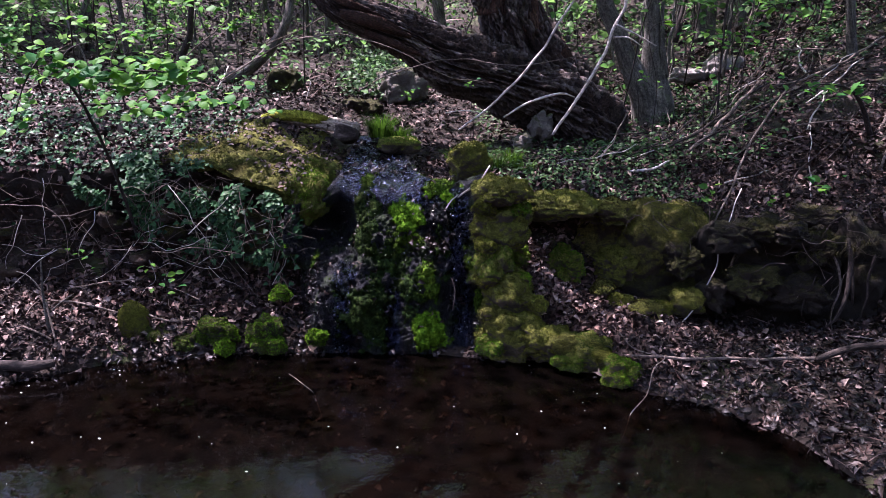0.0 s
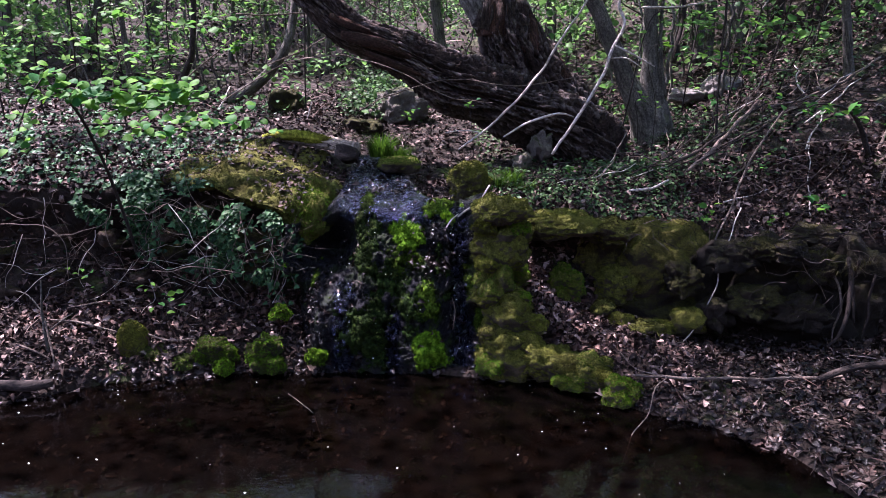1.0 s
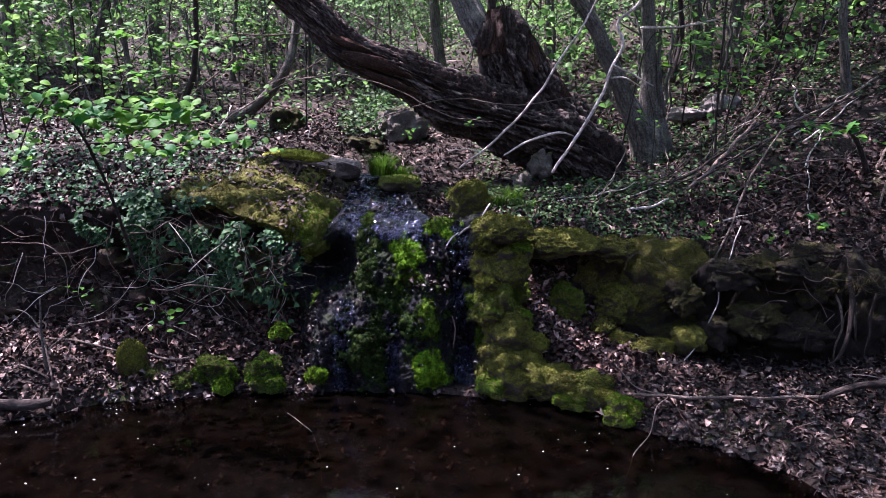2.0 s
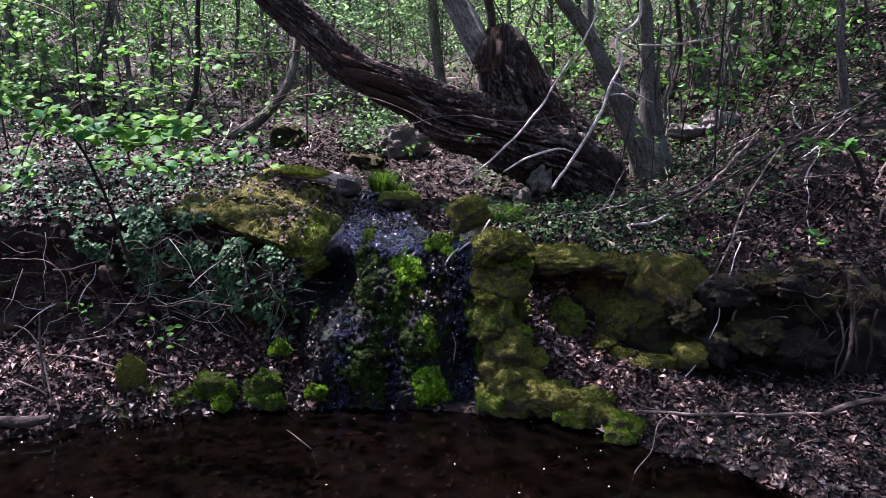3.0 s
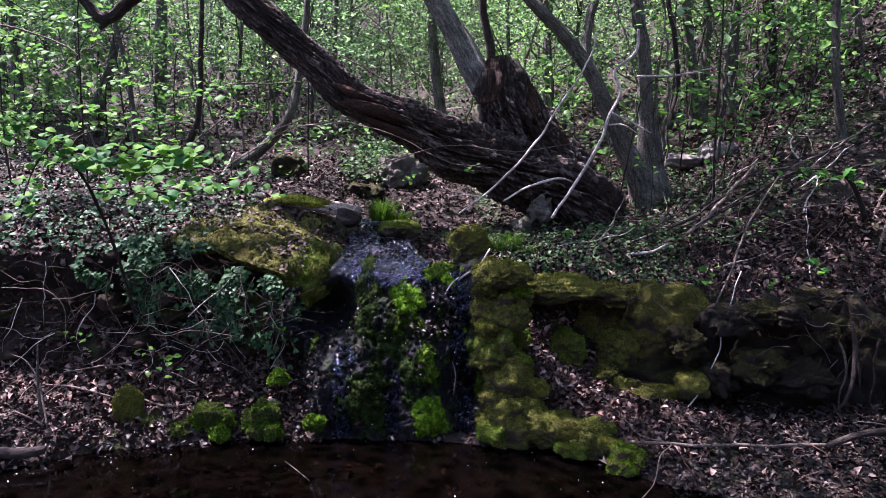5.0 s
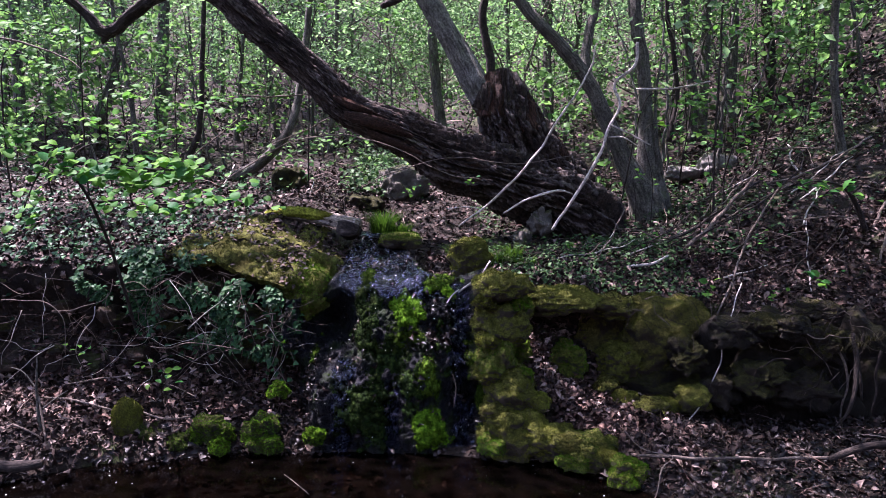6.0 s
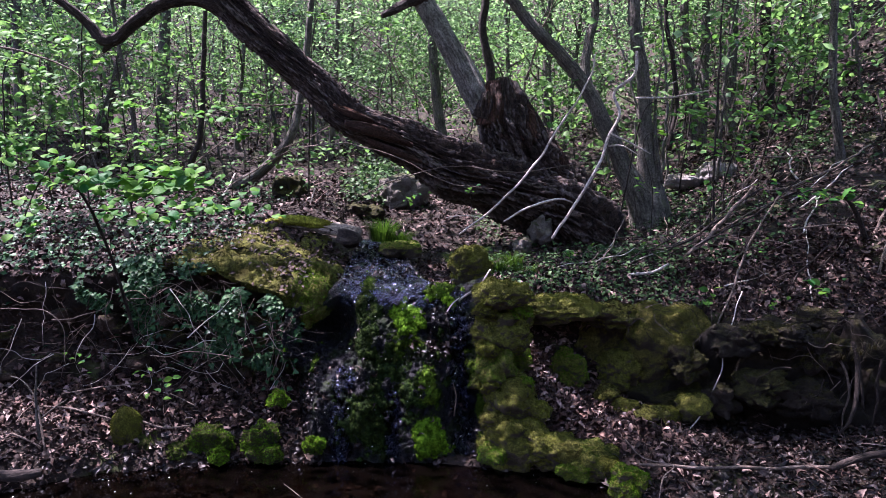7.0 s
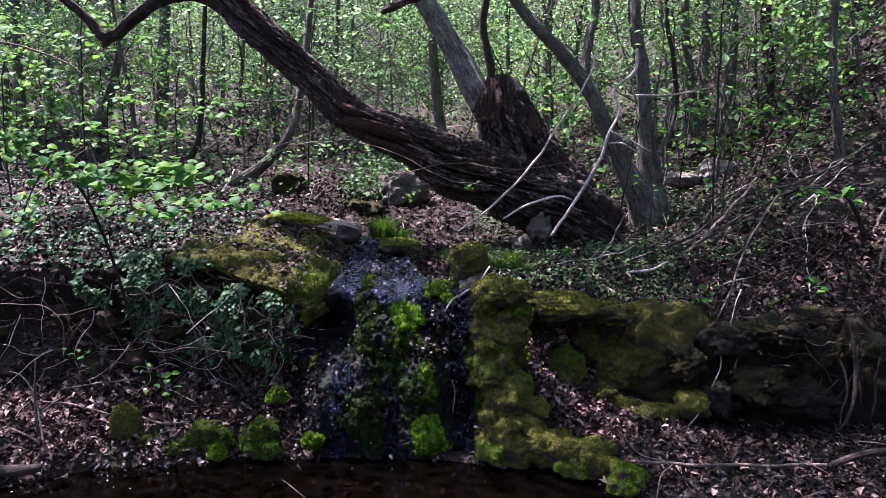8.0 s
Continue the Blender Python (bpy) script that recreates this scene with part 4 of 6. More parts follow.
    # light crown high over the fall, unseen, added to cast shade below
    rng = np.random.default_rng(5)
    tops = np.array([(-2.4, 7.4, 5.9), (-1.8, 6.9, 6.0), (-2.9, 8.0, 6.1), (-1.9, 5.2, 5.4), (-2.5, 5.1, 5.4), (-3.8, 5.1, 5.4), (-3.9, 4.9, 5.3), (-3.5, 4.8, 5.2), (-4.3, 4.9, 5.4)])
    for k, c in enumerate(tops):
        a = np.array((-1.943, 5.900, 5.042)) if k % 2 == 0 else np.array((-0.318, 6.400, 5.342))
        mid = (a + c) / 2 + rng.normal(0, 0.15, 3)
        add("limb", [(*a, 0.05), (*mid, 0.035), (*c, 0.012)], BARK_GREY, 7, 0.1, 0.1, 0.0, 5, 50 + k)
    pl = tops[rng.integers(0, len(tops), 2100)] + rng.normal(0, 1, (2100, 3)) * (0.75, 0.75, 0.3)
    v, f = spread(QUAD, pl, np.tile((0, 0, 1.0), (len(pl), 1)), rng.uniform(0.65, 1.25, len(pl)) * 0.10, 0.45, rng=rng)
    settle(new("crown", array_mesh("crown", v, f, LEAF_FOREST, False)), tree)["kind"] = "stuff"
    return tree


old_tree()


# ---- trees and shrubs ----
def leaf_cloud(name, places, size, material, parent, shape=QUAD, flat=0.7):
    up = np.tile((0.0, -0.15, 1.0), (len(places), 1))
    v, f = spread(shape, places, up, RNG.uniform(0.65, 1.25, len(places)) * size, flat)
    ob = new(name, array_mesh(name, v, f, material, len(shape[0]) > 5))
    ob["kind"] = "stuff"
    ob.parent = parent
    return ob


def leafy_tree(name, label, category, height, radius, clear, limbs, leaves, leaf, seed, spread_r=1.2, lean=(0.0, 0.0), bark=None, leafmat=None, shape=QUAD, sides=10, group=""):
    """A tree or shrub standing at the origin: tapered trunk, limbs, twigs, and flat sprays of leaves."""
    rng = np.random.default_rng(seed)
    ob = thing(name, label, category, group)
    n = 7
    ctrl = []
    for i in range(n):
        t = i / (n - 1)
        ctrl.append((lean[0] * height * t + 0.03 * height * math.sin(t * 4 + seed) * t, lean[1] * height * t + 0.03 * height * math.cos(t * 5 + seed * 2) * t, height * t - 0.15 * (1 - t), radius * (1 - 0.85 * t) * (1.35 if i == 0 else 1)))
    me, path = stem_mesh("trunk", ctrl, bark or BARK_GREY, sides, 0.12, 0.12, 0.06, 5, seed)
    new("trunk", me).parent = ob
    tips = []
    for k in range(limbs):
        t = clear + (1 - clear) * (k + rng.random() * 0.8) / limbs
        i = min(int(t * (len(path) - 1)), len(path) - 2)
        base = path[i, :3]
        a = k * 2.4 + rng.random()
        ln = spread_r * (0.45 + 0.75 * rng.random()) * (1.15 - 0.6 * (t - clear) / max(0.01, 1 - clear))
        dirn = np.array([math.cos(a), math.sin(a), 0.25 + 0.55 * rng.random()])
        pts = [(*base, path[i, 3] * 0.55), (*(base + dirn * ln * 0.35), path[i, 3] * 0.36), (*(base + dirn * ln * 0.7 + (0, 0, 0.04)), path[i, 3] * 0.2), (*(base + dirn * ln * (1, 1, 0.9)), 0.002)]
        lm, lp = stem_mesh("limb", pts, bark or BARK_GREY, 5, 0.12, 0.1, seed=seed + k, wobble=0.05, cap=False)
        new("limb", lm).parent = ob
        tips.append(lp[len(lp) // 4:, :3])
    tips = np.vstack(tips)
    pick = tips[rng.integers(0, len(tips), leaves)]
    cl = pick + rng.normal(0, 1, (leaves, 3)) * (0.16 * spread_r, 0.16 * spread_r, 0.05 * spread_r)
    leaf_cloud("crown", cl, leaf, leafmat or LEAF_FOREST, ob, shape)
    return ob


def own_tree(label, ctrls, crown_at, leaves, leaf, mat=None, sides=18, furrow=0.08, seed=1.0, category="tree", name="tree", spread_r=(0.5, 0.5, 0.2), group="", leafmat=None):
    """A tree of its own shape: its stems by their lines, and leaves round the given places."""
    base = ctrls[0][0][:3]
    ob = thing(name, label, category, group, at=base)
    for k, c in enumerate(ctrls):
        me, _ = stem_mesh("trunk" if k == 0 else "limb", c, mat or BARK_GREY, sides if k == 0 else max(7, sides // 2), 0.05, 0.1, furrow, 6, seed + k, 0.01)
        settle(new("trunk" if k == 0 else "limb", me), ob)
    if leaves:
        rng = np.random.default_rng(int(seed * 10))
        c = np.array(crown_at, float)
        pl = c[rng.integers(0, len(c), leaves)] + rng.normal(0, 1, (leaves, 3)) * spread_r
        v, f = spread(QUAD, pl, np.tile((0, -0.15, 1.0), (leaves, 1)), rng.uniform(0.65, 1.25, leaves) * leaf, 0.45, rng=rng)
        settle(new("crown", array_mesh("crown", v, f, leafmat or LEAF_FOREST, False)), ob)["kind"] = "stuff"
    return ob


# the forked grey tree on the slope
own_tree("forked young tree with smooth grey mottled bark", [
    [(1.930, 6.350, 1.060, 0.260), (1.905, 6.350, 1.300, 0.190), (1.880, 6.350, 1.520, 0.135), (1.853, 6.350, 1.730, 0.100), (1.832, 6.350, 2.036, 0.068), (1.801, 6.350, 2.540, 0.061), (1.721, 6.350, 2.990, 0.056), (1.707, 6.400, 3.400, 0.055), (1.768, 6.500, 4.328, 0.049), (1.668, 6.600, 5.609, 0.032), (1.731, 6.700, 6.409, 0.011)],
    [(1.875, 6.300, 1.150, 0.190), (1.760, 6.300, 1.500, 0.120), (1.582, 6.300, 1.855, 0.081), (1.440, 6.300, 2.172, 0.074), (1.293, 6.300, 2.457, 0.064), (1.079, 6.250, 2.721, 0.057), (0.846, 6.200, 2.930, 0.052), (0.696, 6.200, 3.109, 0.050), (0.542, 6.150, 3.278, 0.044), (0.222, 6.100, 3.735, 0.036), (0.029, 6.100, 4.431, 0.023), (-0.066, 6.100, 5.071, 0.010)],
    [(1.381, 6.320, 2.285, 0.044), (1.292, 6.400, 2.599, 0.045), (1.308, 6.450, 2.861, 0.041), (1.387, 6.500, 3.177, 0.038), (1.397, 6.500, 3.531, 0.035), (1.512, 6.500, 4.328, 0.017)],
    [(1.943, 6.300, 1.627, 0.044), (1.899, 6.300, 2.031, 0.020), (1.916, 6.350, 2.390, 0.014), (1.976, 6.400, 2.700, 0.007)]],
    # unseen crown, its places picked to shade the litter and slope below
    [(1.715, 6.600, 5.852), (-0.066, 6.100, 5.433), (2.498, 6.500, 5.595), (-0.5, 4.7, 5.8), (-0.1, 5.0, 5.8), (-0.8, 4.4, 5.6), (-0.2, 4.4, 5.8), (-0.6, 5.3, 5.7), (0.1, 5.3, 5.7), (0.4, 5.5, 5.8), (-0.6, 4.3, 5.7), (0.0, 6.2, 6.0), (0.6, 6.6, 6.0), (1.0, 6.3, 6.0), (0.3, 6.9, 6.0), (1.3, 7.0, 6.0),
     (1.9, 8.3, 6.5), (1.9, 7.2, 6.2), (2.6, 7.8, 6.2)], 9000, 0.10, seed=3.0, sides=26, spread_r=(0.85, 0.85, 0.3))

# slender trunks that stand apart behind
for k, (c, lab) in enumerate((
        ([(-5.396, 9.000, 1.899, 0.076), (-5.410, 9.000, 2.618, 0.070), (-5.420, 9.000, 3.400, 0.061), (-5.421, 9.000, 4.032, 0.059), (-5.404, 9.000, 5.416, 0.047), (-5.270, 9.000, 6.903, 0.018)], "slender straight grey trunk among undergrowth"),
        ([(-3.329, 7.600, 1.837, 0.030), (-3.340, 7.600, 2.262, 0.027), (-3.421, 7.600, 2.805, 0.022), (-3.508, 7.600, 3.283, 0.020), (-3.576, 7.600, 3.992, 0.015), (-3.608, 7.600, 4.807, 0.007)], "thin leaning grey sapling"),
        ([(-2.936, 8.000, 1.822, 0.039), (-2.785, 8.000, 2.175, 0.034), (-2.731, 8.000, 2.811, 0.029), (-2.689, 8.000, 3.502, 0.026), (-2.643, 8.000, 4.369, 0.018), (-2.596, 8.000, 5.284, 0.008)], "thin dark sapling with a bent foot"),
        ([(-4.480, 11.000, 1.987, 0.107), (-4.402, 11.000, 2.866, 0.100), (-4.337, 11.000, 3.908, 0.089), (-4.252, 11.000, 5.106, 0.072), (-4.162, 11.000, 7.118, 0.029)], "grey trunk deeper in the wood"),
        ([(-2.522, 7.800, 1.519, 0.035), (-2.298, 7.800, 1.657, 0.061), (-1.979, 7.800, 1.845, 0.056), (-1.722, 7.800, 2.158, 0.051), (-1.624, 7.900, 2.544, 0.046), (-1.524, 8.000, 3.377, 0.039), (-1.415, 8.000, 4.492, 0.021)], "grey trunk leaning from a bent foot"),
        ([(0.008, 10.000, 2.264, 0.078), (-0.096, 10.000, 2.901, 0.072), (-0.152, 10.000, 3.689, 0.065), (-0.174, 10.000, 4.624, 0.055), (-0.149, 10.000, 6.230, 0.020)], "brown straight trunk behind the old tree"),
        ([(0.499, 7.400, 2.595, 0.048), (0.485, 7.400, 2.887, 0.046), (0.413, 7.400, 3.236, 0.043), (0.435, 7.400, 3.582, 0.041), (0.479, 7.400, 4.268, 0.029), (0.440, 7.400, 5.279, 0.012)], "dark thin trunk behind the stump"),
        ([(1.517, 10.000, 2.184, 0.065), (1.461, 10.000, 2.901, 0.062), (1.469, 10.000, 3.689, 0.055), (1.514, 10.000, 4.624, 0.046), (1.501, 10.000, 5.851, 0.020)], "thin brown trunk deeper in the wood"),
        ([(3.039, 8.600, 2.088, 0.067), (3.037, 8.600, 2.705, 0.059), (2.938, 8.600, 3.383, 0.053), (2.908, 8.600, 4.053, 0.048), (2.914, 8.600, 5.503, 0.020)], "grey trunk of a small clump"),
        ([(3.274, 8.900, 2.108, 0.064), (3.282, 8.900, 2.888, 0.058), (3.293, 8.900, 3.588, 0.052), (3.260, 8.900, 4.280, 0.043), (3.183, 8.900, 5.642, 0.017)], "grey trunk of a small clump"),
        ([(3.752, 9.200, 2.239, 0.072), (3.747, 9.200, 2.934, 0.066), (3.756, 9.200, 3.658, 0.060), (3.749, 9.200, 4.374, 0.051), (3.651, 9.200, 5.782, 0.018)], "brown trunk in undergrowth"),
        ([(4.359, 9.500, 2.680, 0.080), (4.378, 9.500, 3.281, 0.074), (4.298, 9.500, 3.877, 0.071), (4.339, 9.500, 4.468, 0.062), (4.366, 9.500, 5.922, 0.025)], "dark crooked trunk in undergrowth"),
        ([(2.376, 7.400, 2.006, 0.029), (2.449, 7.400, 2.478, 0.024), (2.402, 7.400, 2.946, 0.024), (2.322, 7.400, 3.352, 0.022), (2.321, 7.400, 3.926, 0.017), (2.361, 7.400, 4.720, 0.007)], "thin crooked dark sapling"),
        ([(3.482, 6.100, 1.721, 0.048), (3.431, 6.100, 2.015, 0.040), (3.375, 6.100, 2.451, 0.034), (3.351, 6.100, 2.931, 0.032), (3.349, 6.100, 3.358, 0.030), (3.289, 6.100, 4.154, 0.022), (3.301, 6.100, 5.071, 0.008)], "straight grey-brown young trunk on the leafy slope"),
        ([(2.175, 5.600, 1.295, 0.011), (2.163, 5.600, 1.748, 0.009), (2.176, 5.600, 2.284, 0.009), (2.192, 5.600, 2.814, 0.007), (2.202, 5.600, 3.249, 0.005)], "thin dark upright sapling"),
        ([(-4.700, 9.500, 2.301, 0.105), (-4.599, 9.500, 2.567, 0.086), (-4.448, 9.500, 2.981, 0.056), (-4.315, 9.500, 3.580, 0.043), (-4.244, 9.500, 4.615, 0.025)], "leaning grey trunk in undergrowth"))):
    top = c[-1][:3]
    # the leafy slope's trunk has a thicker unseen crown, added to shade the slope
    own_tree(lab, [c], [top, c[-2][:3]], 2200 if "leafy slope" in lab else 900 if c[0][3] > 0.05 else 260, 0.085, seed=20.0 + k, sides=12, furrow=0.05, spread_r=(0.7, 0.7, 0.3), group="slender trunks", mat=BARK_DARK if "dark" in lab else BARK_GREY)

# thin bare saplings that fill the undergrowth
rng = np.random.default_rng(43)
for k in range(72):
    y = rng.uniform(6.8, 12.5)
    x = rng.uniform(-0.68, 0.68) * y
    if -2.2 < x < 2.0 and y < 7.6:
        continue
    gz = ground_z(x, y) - 0.03
    h, r, lx = rng.uniform(1.2, 3.6), rng.uniform(0.006, 0.020), rng.normal(0, 0.35)
    ctrl = [(x + lx * h * t ** 1.6 + rng.normal(0, 0.035), y + rng.normal(0, 0.03), gz + h * t, r * (1 - 0.8 * t)) for t in (0.0, 0.3, 0.6, 0.85, 1.0)]
    twigs = []
    for t in rng.uniform(0.3, 0.9, 3):
        i = min(3, int(t * 4))
        a, b = np.array(ctrl[i][:3]), np.array(ctrl[i + 1][:3])
        p = a + (b - a) * rng.random()
        d = np.array((rng.choice((-1, 1)) * rng.uniform(0.3, 0.8), rng.normal(0, 0.3), rng.uniform(0.1, 0.6))) * h * 0.28
        twigs.append([(*p, r * 0.45), (*(p + d * 0.5 + (0, 0, 0.03)), r * 0.3), (*(p + d), r * 0.12)])
    stick(ctrl, "thin bare grey sapling in the undergrowth", (BARK_GREY, BARK_LIVE, BARK_STICK)[k % 3], "sapling", "sapling", "bare saplings", 6, 0.03, twigs, 500 + k)

# the wood behind: a few kinds, planted many times
KINDS = [leafy_tree("forest_tree", "slender woodland tree in fresh spring leaf", "tree", 3.6 + 0.9 * k, 0.020 + 0.005 * k, 0.12, 22, 3000, 0.056, 100 + k, 1.3, (0.05 * (k - 2), 0.03 * k), group="woodland trees") for k in range(5)]
TALL = [leafy_tree("forest_tree", "tall woodland tree with a high light crown, added to block light", "tree", 8.5 + 1.5 * k, 0.09 + 0.01 * k, 0.42, 17, 2500, 0.11, 150 + k, 2.0, (0.02, 0.03 * k), group="woodland trees") for k in range(2)]
SHRUBS = [leafy_tree("shrub", "leafy understorey shrub in fresh spring leaf", "shrub", 1.3 + 0.35 * k, 0.011, 0.15, 11, 260, 0.085, 200 + k, 0.75, (0.1 * (k - 1.5), 0.05), BARK_DARK, LEAF_SPRING, OVAL, 6, "understorey shrubs") for k in range(4)]
rng = np.random.default_rng(11)


PLANTED = set()


def plant(kinds, spots):
    for k, (x, y) in enumerate(spots):
        ob = kinds[k % len(kinds)]
        m = pose(x, y, ground_z(x, y) - 0.03, 0, 0, rng.uniform(0, 360))
        if ob.name not in PLANTED:
            PLANTED.add(ob.name)
            ob.matrix_basis = m
        else:
            copy_thing(ob, m)


def scatter_spots(n, gap, pick):
    out = []
    for _ in range(n * 60):
        x, y = pick()
        if x is not None and all((x - a) ** 2 + (y - b) ** 2 > gap(y) ** 2 for a, b in out):
            out.append((x, y))
            if len(out) == n:
                break
    return out


def wood_spot():
    y = 9.5 + 42 * rng.random() ** 1.5
    return rng.uniform(-0.85, 0.85) * y, y


def shrub_spot():
    y = 7.2 + 12 * rng.random() ** 1.3
    x = rng.uniform(-0.72, 0.72) * y
    return (None, None) if y < 10.5 and -3.2 < x < 1.2 else (x, y)


plant(KINDS, scatter_spots(150, lambda y: 0.4 + 0.02 * y, wood_spot))
# unseen trees on either side of the pool, added to darken the banks
plant(KINDS, [(3.9, 2.6), (3.7, 1.4), (4.5, 3.9), (-3.9, 1.6), (-4.2, 0.2)])
plant(SHRUBS, scatter_spots(80, lambda y: 0.4, shrub_spot))
# tall trees, mostly unseen, added to block sky and sun and darken reflections
plant(TALL, [(3.4, 1.7), (4.4, 3.0), (2.9, 3.1), (2.5, -0.6), (-7.5, -6.0), (6.5, -5.5), (-4.8, -9.0), (3.4, -8.5), (8.0, -1.5), (-8.5, -0.5), (5.4, 7.4),
             (3.5, 13.0), (-9.5, 12.5), (-4.8, 15.0), (8.4, 12.8), (-7.4, 11.2), (-9.5, 16.5), (10.0, 17.0),
             (-14.0, 24.0), (-10.5, 27.0), (-7.5, 23.5), (-4.5, 27.0), (-1.5, 24.0), (1.5, 27.5), (4.5, 24.0), (7.5, 27.0), (11.0, 24.5), (14.0, 28.0), (-12.0, 20.5), (-5.8, 20.0), (-2.5, 30.0), (6.0, 31.0)])


# ---- dead leaves ----
def litter(name, n, density, size, shape, label, lift=0.006, tilt=0.35, material=None):
    p, nr = on_ground(n, density)
    v, f = spread(shape, p + nr * lift * RNG.uniform(0, 2.5, (n, 1)), nr, RNG.uniform(0.6, 1.25, n) * size, tilt)
    return tagged(new(name, array_mesh(name, v, f, material or LITTER)), label, "dead leaves", kind="stuff")


FLATNESS = np.clip((CELL_N[..., 2].ravel() - 0.45) * 4, 0.14, 1)


def near(x, y, z):
    return FLATNESS * (y > 2.0) * (y < 5.2) * (np.abs(x) < 3.4) * (z > -0.05) * np.where((x > -0.72) & (x < 0.2) & (y < 4.7), 0.12, 1.0)


def shore(x, y, z):
    """The strip that the pool keeps wet, widened rightwards to stand for shade too."""
    return np.clip((0.15 + 0.05 * np.sin(4 * x) + 0.10 * np.clip(x - 1.2, 0, 1) - z) * 14, 0, 1)


def dry(x, y, z):
    return near(x, y, z) * (1 - 0.85 * shore(x, y, z))


def soaked(x, y, z):
    return near(x, y, z) * shore(x, y, z)


def middle(x, y, z):
    return FLATNESS * (y > 4.9) * (y < 9) * (np.abs(x) < 7) * np.where((x > -0.9) & (x < -0.4) & (y < 5.7), 0.1, 1.0)


litter("leaf_litter", 5200, dry, 0.060, OAK, "brown curled oak leaves covering the banks", tilt=0.55)
litter("leaf_litter", 5200, dry, 0.064, OAK_CUPPED, "brown cupped oak leaves covering the banks", tilt=0.6)
litter("leaf_litter", 3600, dry, 0.060, OAK_ARCHED, "brown arched oak leaves covering the banks", tilt=0.55)
litter("leaf_litter", 9000, dry, 0.044, CURLED, "small curled brown leaves covering the banks", tilt=0.7)
litter("leaf_litter", 15000, dry, 0.042, LANCE, "brown leaf fragments covering the banks", tilt=0.65)
litter("wet_litter", 2600, soaked, 0.058, OAK, "dark wet oak leaves along the waterline", tilt=0.4, material=LITTER_WET)
litter("wet_litter", 2600, soaked, 0.055, OAK_CUPPED, "dark wet cupped leaves along the waterline", tilt=0.5, material=LITTER_WET)
litter("wet_litter", 6000, soaked, 0.042, LANCE, "dark wet leaf fragments along the waterline", tilt=0.5, material=LITTER_WET)
litter("leaf_litter", 12000, middle, 0.068, OAK, "brown leaves on the slope above the fall", tilt=0.5)
litter("leaf_litter", 10000, middle, 0.066, OAK_CUPPED, "brown cupped leaves on the slope above the fall", tilt=0.5)
litter("leaf_litter", 18000, middle, 0.055, LANCE, "brown leaf fragments on the slope above the fall", tilt=0.6)
litter("leaf_litter", 26000, lambda x, y, z: (y > 8.5) * (y < 26) * (np.abs(x) < 20), 0.09, CURLED, "brown leaves on the far hillside", tilt=0.5)
litter("leaf_litter", 9000, lambda x, y, z: (y > -7) * (y < 2.5) * (np.abs(x) < 8) * (z > 0.01), 0.07, CURLED, "brown leaves on the open bank behind the pool", tilt=0.5)
litter("sunken_leaves", 3200, lambda x, y, z: (z < -0.02) * (y < 4.0), 0.06, OAK, "dark sunken leaves on the pool bed", material=LITTER_WET)


# the lighter leaf copy paints light onto the hollow and the lower left bank
litter("leaf_litter", 1100, lambda x, y, z: np.exp(-((x - 0.72 - 0.5 * (4.2 - y)) / 0.16) ** 2) * (y > 3.75) * (y < 4.4) * (z > 0.05) * (z < 0.6), 0.056, OAK_CUPPED, "heap of oak leaves lightened as if lit, between mossy blocks", lift=0.02, tilt=0.6, material=LITTER_LIT)
litter("leaf_litter", 800, lambda x, y, z: (x > -2.5) * (x < -0.95) * (y > 3.85) * (y < 4.4) * (z > 0.14) * (z < 0.5), 0.062, OAK_CUPPED, "curled oak leaves lightened as if lit, below the ivy bank", lift=0.02, tilt=0.6, material=LITTER_LIT)
# two dark rocks added in place of shaded hollows in the bank
rock("dark_boulder", (-1.631, 7.400, 1.518), (0.34, 0.4, 0.42), 10, 81, "dark rock standing in for a shaded hollow above the stream", ROCK_DARK, box=0.4, rough=0.25)
rock("dark_boulder", (-0.807, 6.900, 1.332), (0.40, 0.4, 0.22), 30, 82, "dark rock standing in for a shaded hollow in the stream's gully", ROCK_DARK, box=0.4, rough=0.25)


def twig_litter(n, density, length, label, seed):
    rng = np.random.default_rng(seed)
    p, nr = on_ground(n, density, rng)
    shape = (np.array([(0, -0.012, 0), (0, 0.012, 0), (0.5, 0.05, 0.05), (0.5, 0.074, 0.05), (1, -0.008, 0.02), (1, 0.008, 0.02), (0.5, 0.062, 0.075), (0, 0, 0.02), (1, 0, 0.035)], float),
             np.array([(0, 2, 6, 7), (7, 6, 3, 1), (2, 4, 8, 6), (6, 8, 5, 3)]))
    v, f = spread(shape, p + nr * 0.012, nr, rng.uniform(0.4, 1.3, n) * length, 0.22, None, rng)
    return tagged(new("twig_litter", array_mesh("twig_litter", v, f, TWIGS)), label, "twigs", kind="stuff")


TWIGS = litter_material()
TWIGS.name = "fallen_twigs"
twig_litter(700, near, 0.16, "small dead twigs among the leaves", 91)
twig_litter(1600, lambda x, y, z: middle(x, y, z) * np.where(x > 1.0, 3.0, 0.7), 0.24, "dead twigs strewn over the slope", 92)
twig_litter(1500, lambda x, y, z: (y > 8.5) * (y < 18) * (np.abs(x) < 12), 0.4, "dead twigs on the far hillside", 93)


